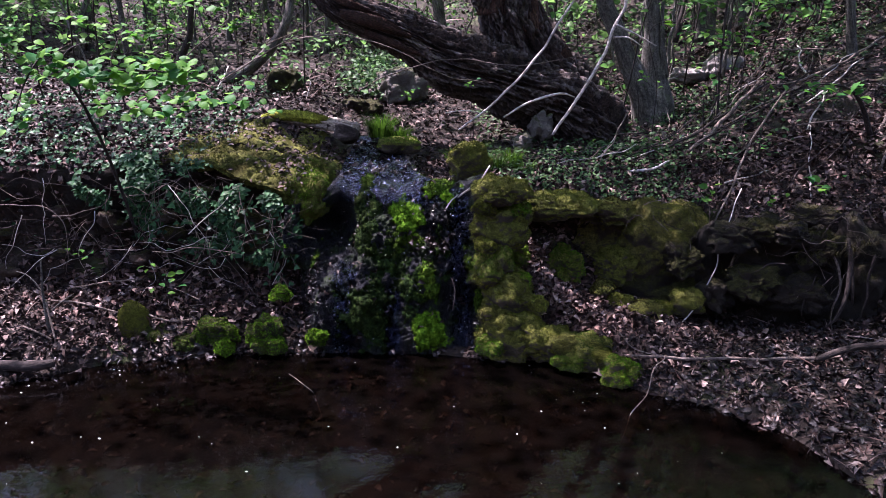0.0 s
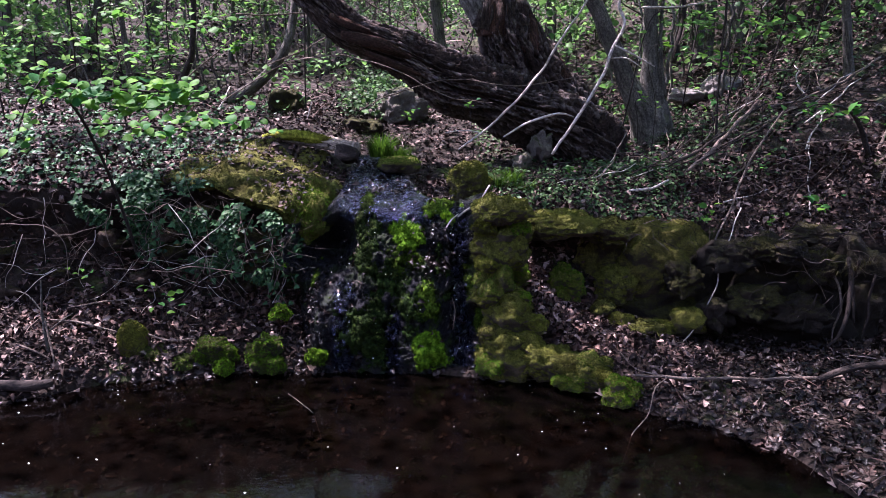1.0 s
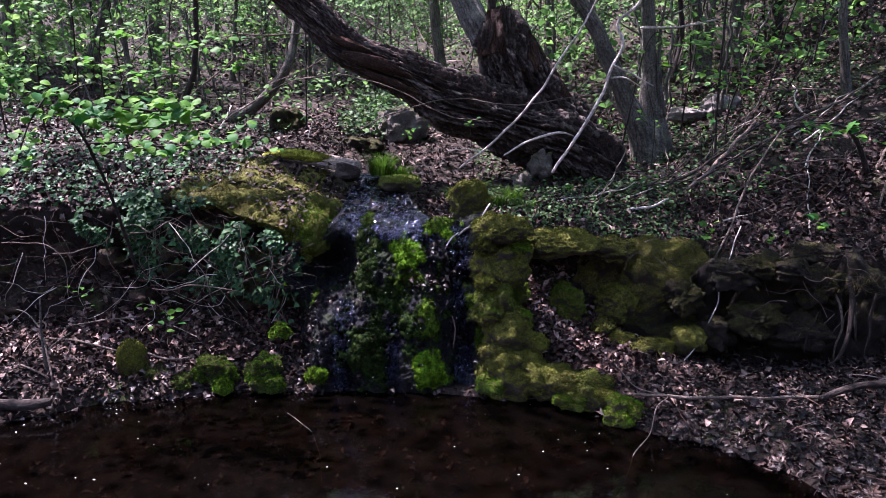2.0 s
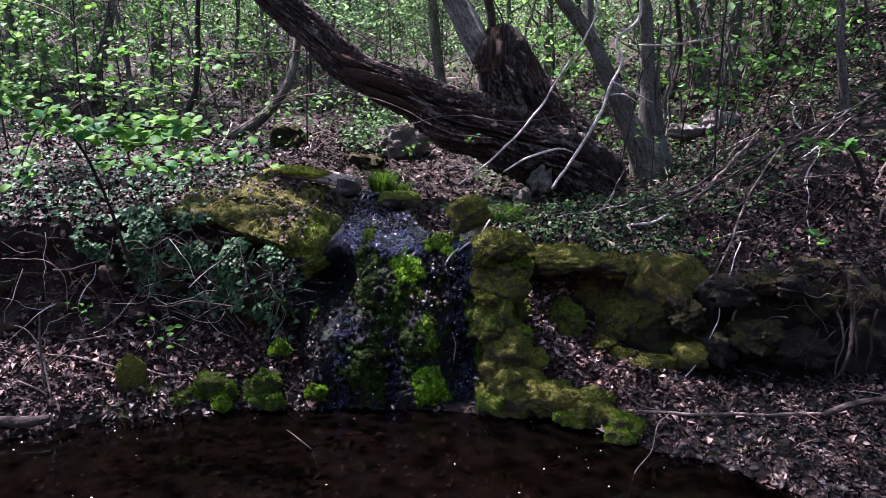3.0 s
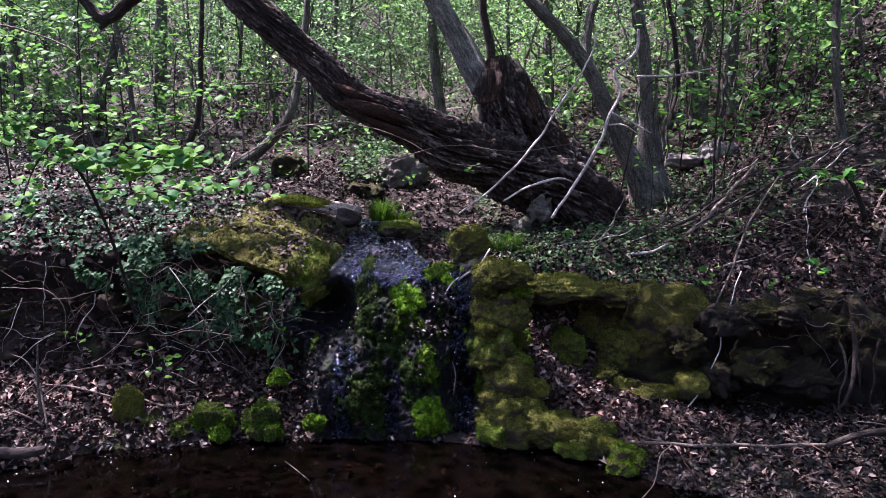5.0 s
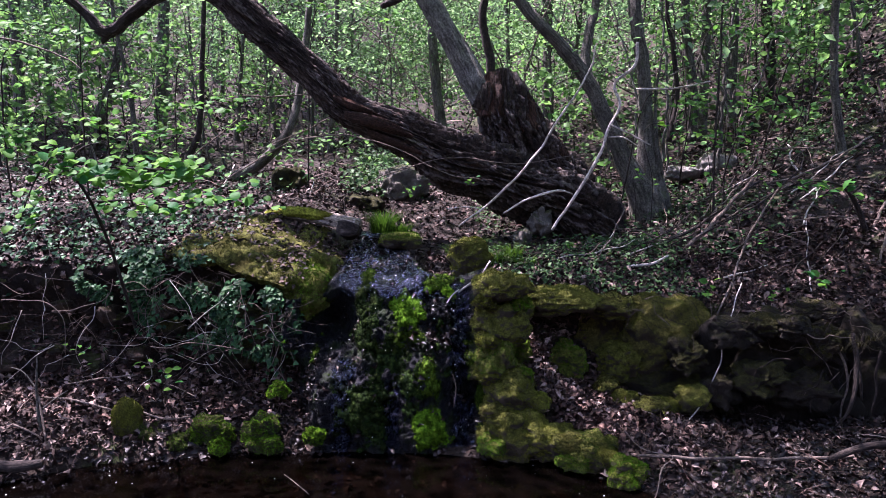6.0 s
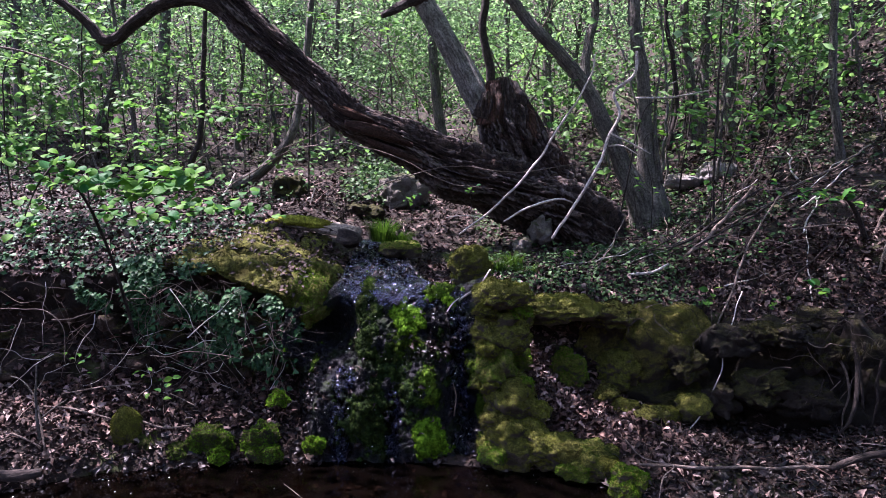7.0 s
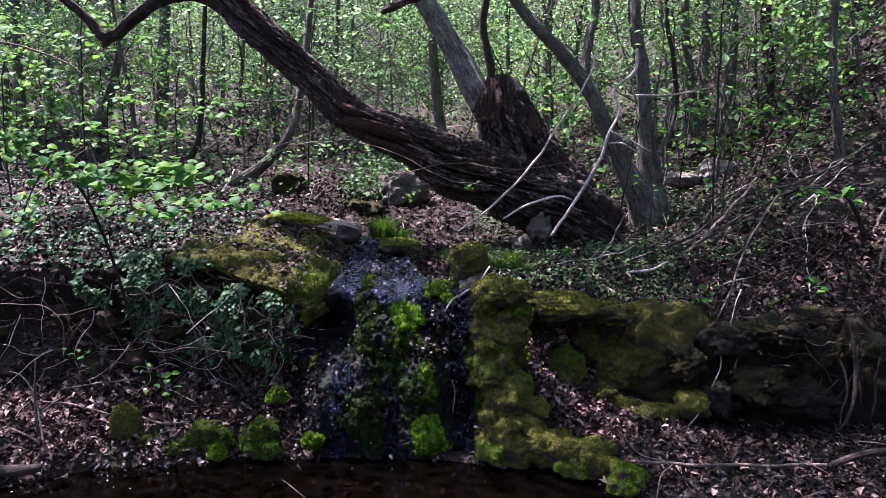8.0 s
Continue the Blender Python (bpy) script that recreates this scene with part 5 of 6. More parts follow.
# ---- left bank: moss mat, ivy, roots ----
def moss_carpet():
    """A sheet of moss over the ledge, rolling over its edge and hanging down in tongues."""
    xs = np.linspace(-1.85, -0.68, 130)
    kx = [-1.85, -1.70, -1.47, -1.31, -1.13, -0.95, -0.86, -0.76, -0.68]
    lip = np.interp(xs, kx, [1.13, 1.135, 1.11, 1.05, 1.00, 0.98, 0.95, 0.93, 0.90])
    back = np.interp(xs, kx, [1.24, 1.25, 1.26, 1.25, 1.23, 1.18, 1.12, 1.06, 1.00])
    hang = np.interp(xs, kx, [0.02, 0.04, 0.05, 0.05, 0.06, 0.12, 0.22, 0.13, 0.08])
    edge = np.interp(xs, kx, [4.50, 4.50, 4.46, 4.42, 4.40, 4.36, 4.32, 4.36, 4.44])
    rows = []
    for x, zl, zb, h, ye in zip(xs, lip, back, hang, edge):
        col = []
        for t in np.linspace(0, 1, 90):
            y = 5.35 + (ye - 5.35) * t
            col.append((x, y, max(zb + (zl - zb) * t ** 1.2 - 0.05 * t ** 12, ground_z(x, y) + 0.004)))
        for t in np.linspace(0.05, 1, 26):
            col.append((x, ye - 0.045 * math.sin(1.57 * min(1, 2 * t)) + 0.05 * t, zl - 0.05 - h * t))
        rows.append(col)
    g = np.array(rows)
    nrm = unit(np.cross(np.gradient(g, axis=0), -np.gradient(g, axis=1)))
    p = g.reshape(-1, 3)
    swell = fbm(p, 4.5, 3, 3.0) * 0.040 + fbm(p, 17.0, 4, 4.0) * 0.018 + fbm(p, 60.0, 3, 5.0) * 0.005
    side = np.minimum(np.arange(130), np.arange(130)[::-1])[:, None] / 10.0
    g = g + nrm * (swell.reshape(g.shape[:2]) - 0.03 * np.clip(1 - side, 0, 1))[..., None]
    i = np.arange(g.shape[0] * g.shape[1]).reshape(g.shape[:2])
    f = np.stack([i[:-1, :-1], i[:-1, 1:], i[1:, 1:], i[1:, :-1]], -1).reshape(-1, 4)
    me = array_mesh("moss_carpet", g.reshape(-1, 3), f, MOSS_DRY)
    ob = tagged(new("moss_carpet", me), "carpet of yellow-green moss over a rock ledge beside the fall", "moss")
    for name, mat, n, keep in (("dry_moss", MOSS_DRY, 22000, lambda p, q: np.clip(0.45 + 1.6 * np.array([noise.noise(Vector(v) * 6) for v in p]), 0, 1)),
                               ("green_moss", MOSS_GREEN, 9000, lambda p, q: np.exp(-((p[:, 0] + 0.87) / 0.09) ** 2 - ((p[:, 2] - 0.90) / 0.16) ** 2) * (p[:, 1] < 4.75))):
        pl, nr = surface_places(me, n, keep)
        nr = np.where((nr[:, 2:3] < -0.1), -nr, nr)
        moss_blades(name, pl, nr, 0.011, mat, ob)
    pl, nr = surface_places(me, 620, lambda p, q: (np.exp(-((p[:, 0] + 1.04) / 0.13) ** 2) * (p[:, 1] < 4.9) + 0.30 * (p[:, 1] > 4.75) + 0.25 * (p[:, 0] < -1.5)) * (q[:, 2] > 0.3))
    v, lf = spread(OAK, pl + np.array((0, 0, 0.008)), np.tile((0, -0.2, 1.0), (len(pl), 1)), RNG.uniform(0.6, 1.1, len(pl)) * 0.048, 0.4)
    tagged(new("fallen_leaves", array_mesh("fallen_leaves", v, lf, LITTER)), "dead leaves scattered on the mossy ledge", "dead leaves", kind="stuff")
    return ob


moss_carpet()
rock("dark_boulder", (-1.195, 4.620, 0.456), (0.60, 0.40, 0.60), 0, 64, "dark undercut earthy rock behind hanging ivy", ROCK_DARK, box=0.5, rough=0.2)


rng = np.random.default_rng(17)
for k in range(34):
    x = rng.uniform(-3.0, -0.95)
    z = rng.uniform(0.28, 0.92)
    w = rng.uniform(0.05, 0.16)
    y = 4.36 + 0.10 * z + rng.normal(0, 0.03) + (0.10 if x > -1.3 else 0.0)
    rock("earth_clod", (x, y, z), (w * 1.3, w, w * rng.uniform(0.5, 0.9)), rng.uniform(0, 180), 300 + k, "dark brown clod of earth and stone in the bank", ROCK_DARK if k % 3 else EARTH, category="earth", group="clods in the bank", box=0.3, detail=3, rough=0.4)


def ivy():
    plant_ob = thing("ivy", "dark green ivy curtain hanging over the bank", "ivy", at=(-1.45, 4.45, 1.1))
    rng = np.random.default_rng(21)
    flat = lambda x, y, z: (x < -1.45) * (x > -3.2) * (y > 4.3) * (y < 5.5) * (z > 0.98) * (0.3 + (np.sin(x * 9 + 2 * np.sin(y * 7)) * np.sin(y * 8 + x * 3) > -0.2))
    p, n = on_ground(900, flat, rng)
    p = p + np.array((0, 0, 1)) * (0.02 + 0.05 * rng.random((len(p), 1)))
    hang = n * 0.4 + np.array((0, -0.45, 0.7))
    # the mat that hangs over the edge of the bank
    kx = [-2.30, -2.06, -1.94, -1.70, -1.35, -1.10, -0.90]
    x = rng.uniform(-2.28, -0.90, 12500)
    t = rng.random(len(x)) ** 0.85
    z = np.interp(x, kx, [1.03, 1.09, 1.14, 1.12, 1.05, 0.945, 0.78]) * (1 - t) + np.interp(x, kx, [0.90, 0.78, 0.69, 0.60, 0.50, 0.44, 0.46]) * t
    dense = np.array([noise.noise(Vector((a * 5.5, 3.0, b * 6.5))) for a, b in zip(x, z)]) + 0.30 - 0.35 * t
    dense -= 0.9 * np.exp(-((x + 1.50) / 0.13) ** 2 - ((z - 0.95) / 0.05) ** 2)
    dense -= 0.6 * np.exp(-((x + 1.12) / 0.16) ** 2 - ((z - 0.68) / 0.10) ** 2)
    pick = rng.random(len(x)) < np.clip(dense * 1.5, 0.0, 1)
    x, z, t = x[pick], z[pick], t[pick]
    bulge = np.array([noise.noise(Vector((a * 4.0, 9.0, b * 5.0))) for a, b in zip(x, z)])
    y = 4.43 - 0.13 * np.sin(np.clip(t * 1.4, 0, 1) * 2.2) - 0.05 * bulge - rng.uniform(0, 0.035, len(x)) - 0.02 * np.clip((x + 1.4) * 4, 0, 1)
    p = np.vstack([p, np.stack([x, y, z], 1)])
    hang = np.vstack([hang, np.tile((0.0, -0.62, 0.72), (len(x), 1))])
    # curtains that hang free of the bank
    c = []
    for k in range(20):
        x = rng.uniform(-1.9, -0.84)
        top = (x, 4.32 + rng.normal(0, 0.03), 0.90 + rng.normal(0, 0.05) - 0.45 * max(0.0, x + 1.3))
        ln = rng.uniform(0.2, 0.45)
        line = [(top[0] + 0.03 * math.sin(t * 5 + k), top[1] - 0.10 * math.sin(t * 2.2), top[2] - ln * t) for t in np.linspace(0, 1, 7)]
        me, path = stem_mesh("stem", [(*q, 0.0022) for q in line], BARK_STICK, 4, 0.05, 0, seed=k, cap=False)
        settle(new("stem", me), plant_ob)
        c.append(path[rng.integers(0, len(path), int(ln * 40)), :3])
    c = np.vstack(c)
    c = c + rng.normal(0, 0.022, c.shape)
    allp = np.vstack([p, c])
    alln = np.vstack([unit(hang), np.tile((0.0, -0.9, 0.4), (len(c), 1))])
    order = rng.permutation(len(allp))
    single, rest = order[:200], order[200:]
    v, f = spread(IVY, allp[rest], alln[rest], rng.uniform(0.55, 1.25, len(rest)) * 0.040, 0.35, rng.normal(-1.57, 0.8, len(rest)), rng)
    settle(new("leaves", array_mesh("leaves", v, f, LEAF_IVY)), plant_ob)["kind"] = "stuff"
    me = array_mesh("leaf", IVY[0], IVY[1], LEAF_IVY_ONE)
    for k in single:
        z = Vector(alln[k] + rng.normal(0, 0.3, 3))
        m = z.to_track_quat("Z", "Y").to_matrix().to_4x4() @ pose(0, 0, 0, 0, 0, rng.normal(-90, 45))
        ob = new("leaf", me)
        ob.matrix_basis = Matrix.Translation(Vector(allp[k]) + Vector((0, -0.012, 0.0))) @ m @ Matrix.Scale(0.040 * rng.uniform(0.7, 1.25), 4)
        settle(ob, plant_ob)
    return plant_ob


ivy()


def root_tangle(label, n, x0, x1, z0, z1, y, seed, thick=0.006, length=0.5, barks=None):
    ob = thing("exposed_roots", label, "roots", at=((x0 + x1) / 2, y, (z0 + z1) / 2))
    rng = np.random.default_rng(seed)
    for k in range(n):
        p = np.array([rng.uniform(x0, x1), y - rng.uniform(0, 0.12), rng.uniform(z0, z1)])
        a = rng.choice([rng.normal(-1.3, 0.5), rng.normal(0, 0.5), rng.normal(3.1, 0.5)])
        ctrl, r = [], thick * rng.uniform(0.35, 1.1)
        steps = rng.integers(4, 8)
        for i in range(steps):
            ctrl.append((*p, r * (1 - 0.75 * i / steps)))
            a += rng.normal(0, 0.45)
            p = p + np.array([math.cos(a), rng.normal(-0.1, 0.25), math.sin(a)]) * length / steps * rng.uniform(0.7, 1.3)
        me, _ = stem_mesh("root", ctrl, (barks or (BARK_STICK, BARK_DARK, BARK_STICK, BARK_DARK, BARK_PALE))[k % (len(barks) if barks else 5)], 5, 0.03, 0.15, seed=seed + k, wobble=0.014, cap=False)
        settle(new("root", me), ob)
    return ob


root_tangle("tangle of thin bare roots hanging from the bank", 95, -2.75, -1.35, 0.40, 1.0, 4.33, 31, 0.0030, 0.5)
root_tangle("thin dead roots and twigs under the ivy", 30, -1.6, -0.95, 0.38, 0.75, 4.30, 32, 0.004, 0.4)
root_tangle("dry roots hanging over dark boulders", 16, 2.0, 2.6, 0.45, 0.85, 4.02, 33, 0.005, 0.3, (BARK_DARK, BARK_STICK))
root_tangle("fine rootlets trailing from the bank's edge", 60, 1.2, 2.3, 0.66, 0.86, 4.20, 34, 0.0022, 0.20, (BARK_DARK, BARK_STICK))


# ---- hazel sapling on the left bank ----
def leafy_twigs(name, label, category, stems, leaf_lines, count, size, material, leafmesh, seed, bark=None, jitter=(0.05, 0.05, 0.02), facing=(0, -0.35, 1.0)):
    """A sapling or sprig: stems by their lines, and single leaves along the given twigs."""
    ob = thing(name, label, category, at=stems[0][0][:3])
    rng = np.random.default_rng(seed)
    twigs = []
    for k, c in enumerate(stems):
        me, _ = stem_mesh("stem" if k == 0 else "twig", c, bark or BARK_DARK, 8 if k == 0 else 5, 0.03, 0.1, seed=seed + k, wobble=0.006)
        twigs.append(settle(new("stem" if k == 0 else "twig", me), ob))
    me = array_mesh("leaf", leafmesh[0], leafmesh[1], material)
    lines = [curve_points([(*q, 0.01) for q in ln], 0.02)[:, :3] for ln in leaf_lines]
    w = np.array([len(l) for l in lines], float)
    for k in range(count):
        ln = lines[rng.choice(len(lines), p=w / w.sum())]
        i = rng.integers(0, len(ln))
        z = Vector(np.array(facing) + rng.normal(0, 0.3, 3))
        q = z.to_track_quat("Z", "X").to_matrix().to_4x4() @ pose(0, 0, 0, 0, 0, rng.uniform(0, 360))
        lf = new("leaf", me)
        lf.matrix_basis = Matrix.Translation(Vector(ln[i] + rng.normal(0, 1, 3) * jitter)) @ q @ Matrix.Scale(size * rng.uniform(0.65, 1.2), 4)
        lf.parent = twigs[k % len(twigs)]
    return ob


leafy_twigs("hazel_sapling", "young hazel sapling with fresh bright green leaves", "sapling", [
    [(-1.924, 4.300, 0.600, 0.010), (-1.934, 4.200, 0.865, 0.010), (-1.930, 4.000, 1.191, 0.009), (-1.924, 3.800, 1.438, 0.008), (-1.938, 3.650, 1.579, 0.006), (-2.017, 3.500, 1.711, 0.004), (-2.088, 3.350, 1.809, 0.004), (-2.240, 3.300, 1.871, 0.003)],
    [(-1.938, 3.650, 1.579, 0.007), (-1.706, 3.550, 1.606, 0.006), (-1.462, 3.450, 1.603, 0.006), (-1.221, 3.400, 1.590, 0.003)],
    [(-1.924, 3.800, 1.438, 0.006), (-1.663, 3.700, 1.449, 0.005), (-1.454, 3.700, 1.425, 0.005), (-1.183, 3.700, 1.449, 0.002)],
    [(-1.990, 3.550, 1.669, 0.006), (-2.023, 3.450, 1.542, 0.004), (-2.056, 3.400, 1.376, 0.003)],
    [(-1.938, 3.650, 1.579, 0.006), (-1.820, 3.500, 1.697, 0.004), (-1.601, 3.400, 1.746, 0.001)]],
    [[(-2.169, 3.350, 1.809), (-2.040, 3.400, 1.754), (-1.906, 3.500, 1.655)], [(-1.992, 3.500, 1.641), (-1.681, 3.500, 1.621), (-1.434, 3.450, 1.620), (-1.166, 3.400, 1.601)], [(-1.796, 3.500, 1.565), (-1.464, 3.450, 1.547), (-1.182, 3.400, 1.527)],
     [(-1.869, 3.750, 1.436), (-1.514, 3.700, 1.419), (-1.183, 3.700, 1.461), (-0.968, 3.800, 1.448)], [(-2.022, 3.500, 1.599), (-2.024, 3.450, 1.514), (-2.057, 3.400, 1.348)], [(-2.150, 3.400, 1.732), (-1.988, 3.400, 1.678)], [(-1.655, 3.500, 1.556), (-1.249, 3.400, 1.568)]],
    350, 0.056, LEAF_SAPLING, ROUND, 51, jitter=(0.045, 0.06, 0.026), facing=(0, -0.55, 0.9))
for k, (c, n) in enumerate((([(-3.438, 5.400, 2.809), (-3.034, 5.400, 2.703), (-2.585, 5.400, 2.576)], 46), ([(-3.466, 5.600, 2.572), (-3.113, 5.600, 2.462), (-2.755, 5.600, 2.417)], 34), ([(-2.906, 6.200, 2.378), (-2.362, 6.200, 2.270), (-1.815, 6.200, 2.211)], 46), ([(-3.239, 5.800, 2.119), (-2.728, 5.800, 2.036), (-2.169, 5.800, 1.966)], 44), ([(-2.526, 6.800, 2.721), (-2.092, 6.800, 2.614), (-1.822, 6.800, 2.517)], 26),
                            ([(-3.026, 6.000, 3.095), (-2.650, 6.000, 2.908), (-2.369, 6.000, 2.719)], 30), ([(-1.249, 7.000, 3.252), (-0.802, 7.000, 3.306), (-0.469, 7.000, 3.142)], 34), ([(2.450, 6.600, 2.947), (2.764, 6.600, 2.988), (3.082, 6.600, 2.896)], 22), ([(3.148, 6.400, 2.703), (3.451, 6.400, 2.778), (3.761, 6.400, 2.693)], 22), ([(2.713, 6.200, 2.372), (2.463, 6.200, 2.421), (2.191, 6.200, 2.363)], 22), ([(3.064, 6.000, 2.202), (2.822, 6.000, 2.221), (2.584, 6.000, 2.154)], 22), ([(1.685, 5.900, 2.237), (1.921, 5.900, 2.283), (2.158, 5.900, 2.246)], 22), ([(-2.460, 5.600, 1.793), (-2.055, 5.600, 1.748), (-1.740, 5.600, 1.658)], 24))):
    a = c[0]
    foot = (a[0] - 0.15, a[1] + 0.25, ground_z(a[0] - 0.15, a[1] + 0.25) - 0.02, 0.008)
    leafy_twigs("hazel_shoot", "arching hazel shoot with flat sprays of green leaves", "sapling", [[foot, (a[0] - 0.12, a[1] + 0.15, (foot[2] * 2 + a[2]) / 3, 0.007), (*a, 0.005), (*c[1], 0.003), (*c[2], 0.0015)]], [c], n, 0.078, LEAF_SHOOT, ROUND, 130 + k, jitter=(0.07, 0.10, 0.035), facing=(0, -0.3, 1.0))
leafy_twigs("overhanging_twig", "bright green leaf spray hanging in from above", "branch", [
    [(0.979, 2.400, 2.342, 0.006), (0.887, 2.400, 2.231, 0.004), (0.822, 2.400, 2.157, 0.002)]], [[(0.962, 2.400, 2.287), (0.869, 2.400, 2.194), (0.822, 2.400, 2.160)]], 8, 0.075, LEAF_SAPLING, ROUND, 52, facing=(0.2, -0.6, 0.8), jitter=(0.03, 0.03, 0.015))
leafy_twigs("seedling", "green leafy shoot on the dark slope", "sapling", [
    [(2.793, 4.600, 1.238, 0.017), (2.701, 4.550, 1.389, 0.015), (2.575, 4.500, 1.518, 0.009), (2.364, 4.450, 1.554, 0.005), (2.232, 4.400, 1.518, 0.004)]], [[(2.611, 4.500, 1.511), (2.401, 4.450, 1.536), (2.233, 4.400, 1.489)], [(2.724, 4.500, 1.445), (2.575, 4.500, 1.518)], [(2.292, 4.450, 1.572), (2.399, 4.450, 1.590)]], 26, 0.085, LEAF_SAPLING, OVAL, 53)
for k, (c, n, s) in enumerate((
        ([(1.651, 5.600, 2.017), (2.013, 5.600, 1.972), (2.489, 5.600, 1.892)], 34, 0.07), ([(2.312, 5.800, 2.220), (2.615, 5.800, 2.197)], 14, 0.075), ([(2.052, 5.400, 1.869), (2.382, 5.400, 1.774)], 12, 0.07),
        ([(2.250, 5.000, 1.601), (2.332, 5.000, 1.568)], 7, 0.06), ([(1.827, 5.000, 1.540), (1.888, 5.000, 1.520)], 6, 0.06), ([(1.697, 4.500, 0.912), (1.742, 4.450, 0.827)], 9, 0.055),
        ([(2.325, 4.300, 0.938), (2.430, 4.300, 0.956)], 10, 0.065), ([(2.074, 4.400, 0.907), (2.130, 4.400, 0.835)], 9, 0.05), ([(2.090, 4.700, 1.175), (2.185, 4.700, 1.191)], 6, 0.06), ([(1.508, 5.200, 1.141), (1.550, 5.200, 1.158)], 4, 0.06),
        ([(0.916, 5.200, 1.077), (1.000, 5.200, 1.090)], 6, 0.06), ([(0.194, 5.200, 1.563), (0.219, 5.200, 1.571)], 5, 0.05), ([(-1.738, 4.100, 0.471), (-1.620, 4.050, 0.382)], 12, 0.05), ([(-2.263, 4.200, 0.516), (-2.195, 4.200, 0.481)], 8, 0.045),
        ([(-2.165, 7.000, 2.118), (-1.769, 7.000, 2.202)], 26, 0.085), ([(-2.048, 7.200, 2.394), (-2.451, 7.200, 2.480)], 26, 0.085), ([(-2.895, 6.600, 2.004), (-2.575, 6.600, 2.030)], 20, 0.085), ([(-0.353, 6.800, 1.472), (-0.270, 6.800, 1.555)], 9, 0.06),
        ([(1.605, 5.900, 1.619), (1.749, 5.900, 1.547)], 8, 0.06), ([(2.493, 6.000, 2.078), (2.592, 6.000, 2.006)], 12, 0.07))):
    a = c[0]
    gz = ground_z(a[0], a[1] + 0.05)
    foot = (a[0] + 0.03, a[1] + 0.06, min(gz, a[2]) - 0.02, 0.004)
    leafy_twigs("seedling", "small woodland seedling with fresh green leaves", "sapling", [[foot, ((foot[0] + a[0]) / 2 + 0.02, a[1] + 0.03, (foot[2] + a[2]) / 2, 0.003), (*a, 0.0025), (*c[-1], 0.0015)]], [c], n, s, LEAF_SAPLING, OVAL, 60 + k, jitter=(0.04, 0.04, 0.03))


# ---- log, grass and herbs ----
def mossy_log():
    ob = thing("fallen_log", "short rotten log with yellow moss across the stream", "log", at=(-0.984, 5.400, 1.215))
    me, p = stem_mesh("wood", [(-1.416, 5.550, 1.297, 0.041), (-1.163, 5.420, 1.311, 0.048), (-0.900, 5.300, 1.285, 0.052), (-0.715, 5.200, 1.255, 0.049), (-0.628, 5.150, 1.245, 0.044)], WOOD_PALE, 32, 0.015, 0.18, 0.12, 8, 71)
    wood = settle(new("wood", me), ob)
    pad, _ = stem_mesh("moss_pad", [(-1.400, 5.530, 1.310, 0.030), (-1.200, 5.410, 1.328, 0.043), (-1.031, 5.330, 1.318, 0.044), (-0.890, 5.270, 1.300, 0.036), (-0.780, 5.220, 1.282, 0.014)], MOSS_OLIVE, 24, 0.015, 0.3, 0.1, 5, 74)
    settle(new("moss_pad", pad), ob)["label"] = "yellow-green moss"
    pl, nr = surface_places(pad, 4000, lambda p, n: np.clip((np.abs(n[:, 2]) - 0.15) * 3, 0, 1) * np.ones(len(p)))
    nr = nr * np.sign(nr[:, 2:3])
    moss_blades("moss", pl, nr, 0.012, MOSS_OLIVE, ob, "yellow-green moss")
    end, _ = stem_mesh("hollow_end", [(-0.770, 5.190, 1.225, 0.050), (-0.715, 5.160, 1.215, 0.062), (-0.660, 5.140, 1.205, 0.058), (-0.625, 5.130, 1.200, 0.040)], BARK_DARK, 28, 0.01, 0.35, 0.3, 8, 75)
    settle(new("hollow_end", end), ob)["label"] = "dark rotten broken end"
    for c in ([(-1.316, 5.500, 1.201, 0.031), (-1.073, 5.400, 1.171, 0.033), (-0.829, 5.300, 1.151, 0.022)], [(-0.848, 5.240, 1.270, 0.026), (-0.736, 5.200, 1.276, 0.021), (-0.609, 5.200, 1.251, 0.006)]):
        me, _ = stem_mesh("broken_limb", c, BARK_DARK if c[0][3] > 0.025 else BARK_PALE, 10, 0.02, 0.2, 0.1, 6, 72)
        settle(new("broken_limb", me), ob)


mossy_log()


def grass_tuft(at, n, height, seed, label="green grass tuft beside the stream", width=0.09, droop=1.0, mat=None):
    rng = np.random.default_rng(seed)
    ob = thing("grass_tuft", label, "grass", "grass tufts", at=at)
    vs, fs = [], []
    for k in range(n):
        a, r = rng.uniform(0, 6.28), width * math.sqrt(rng.random())
        b = np.array([r * math.cos(a), r * math.sin(a), 0])
        o = np.array([math.cos(a), math.sin(a), 0]) * rng.uniform(0.2, 0.9) * droop
        h, w = height * rng.uniform(0.5, 1.15), 0.0028
        sd = np.array([-math.sin(a), math.cos(a), 0]) * w
        i = len(vs)
        for t in (0, 0.4, 0.75, 1.0):
            c = b + o * h * t * t + np.array([0, 0, h * t * (1 - 0.35 * droop * t)])
            vs += [c - sd * (1 - t * 0.9), c + sd * (1 - t * 0.9)]
        fs += [(i + 2 * j, i + 2 * j + 1, i + 2 * j + 3, i + 2 * j + 2) for j in range(3)]
    bl = new("grass", array_mesh("grass", np.array(vs), np.array(fs), mat or GRASS))
    bl["kind"] = "stuff"
    bl.parent = ob
    return ob


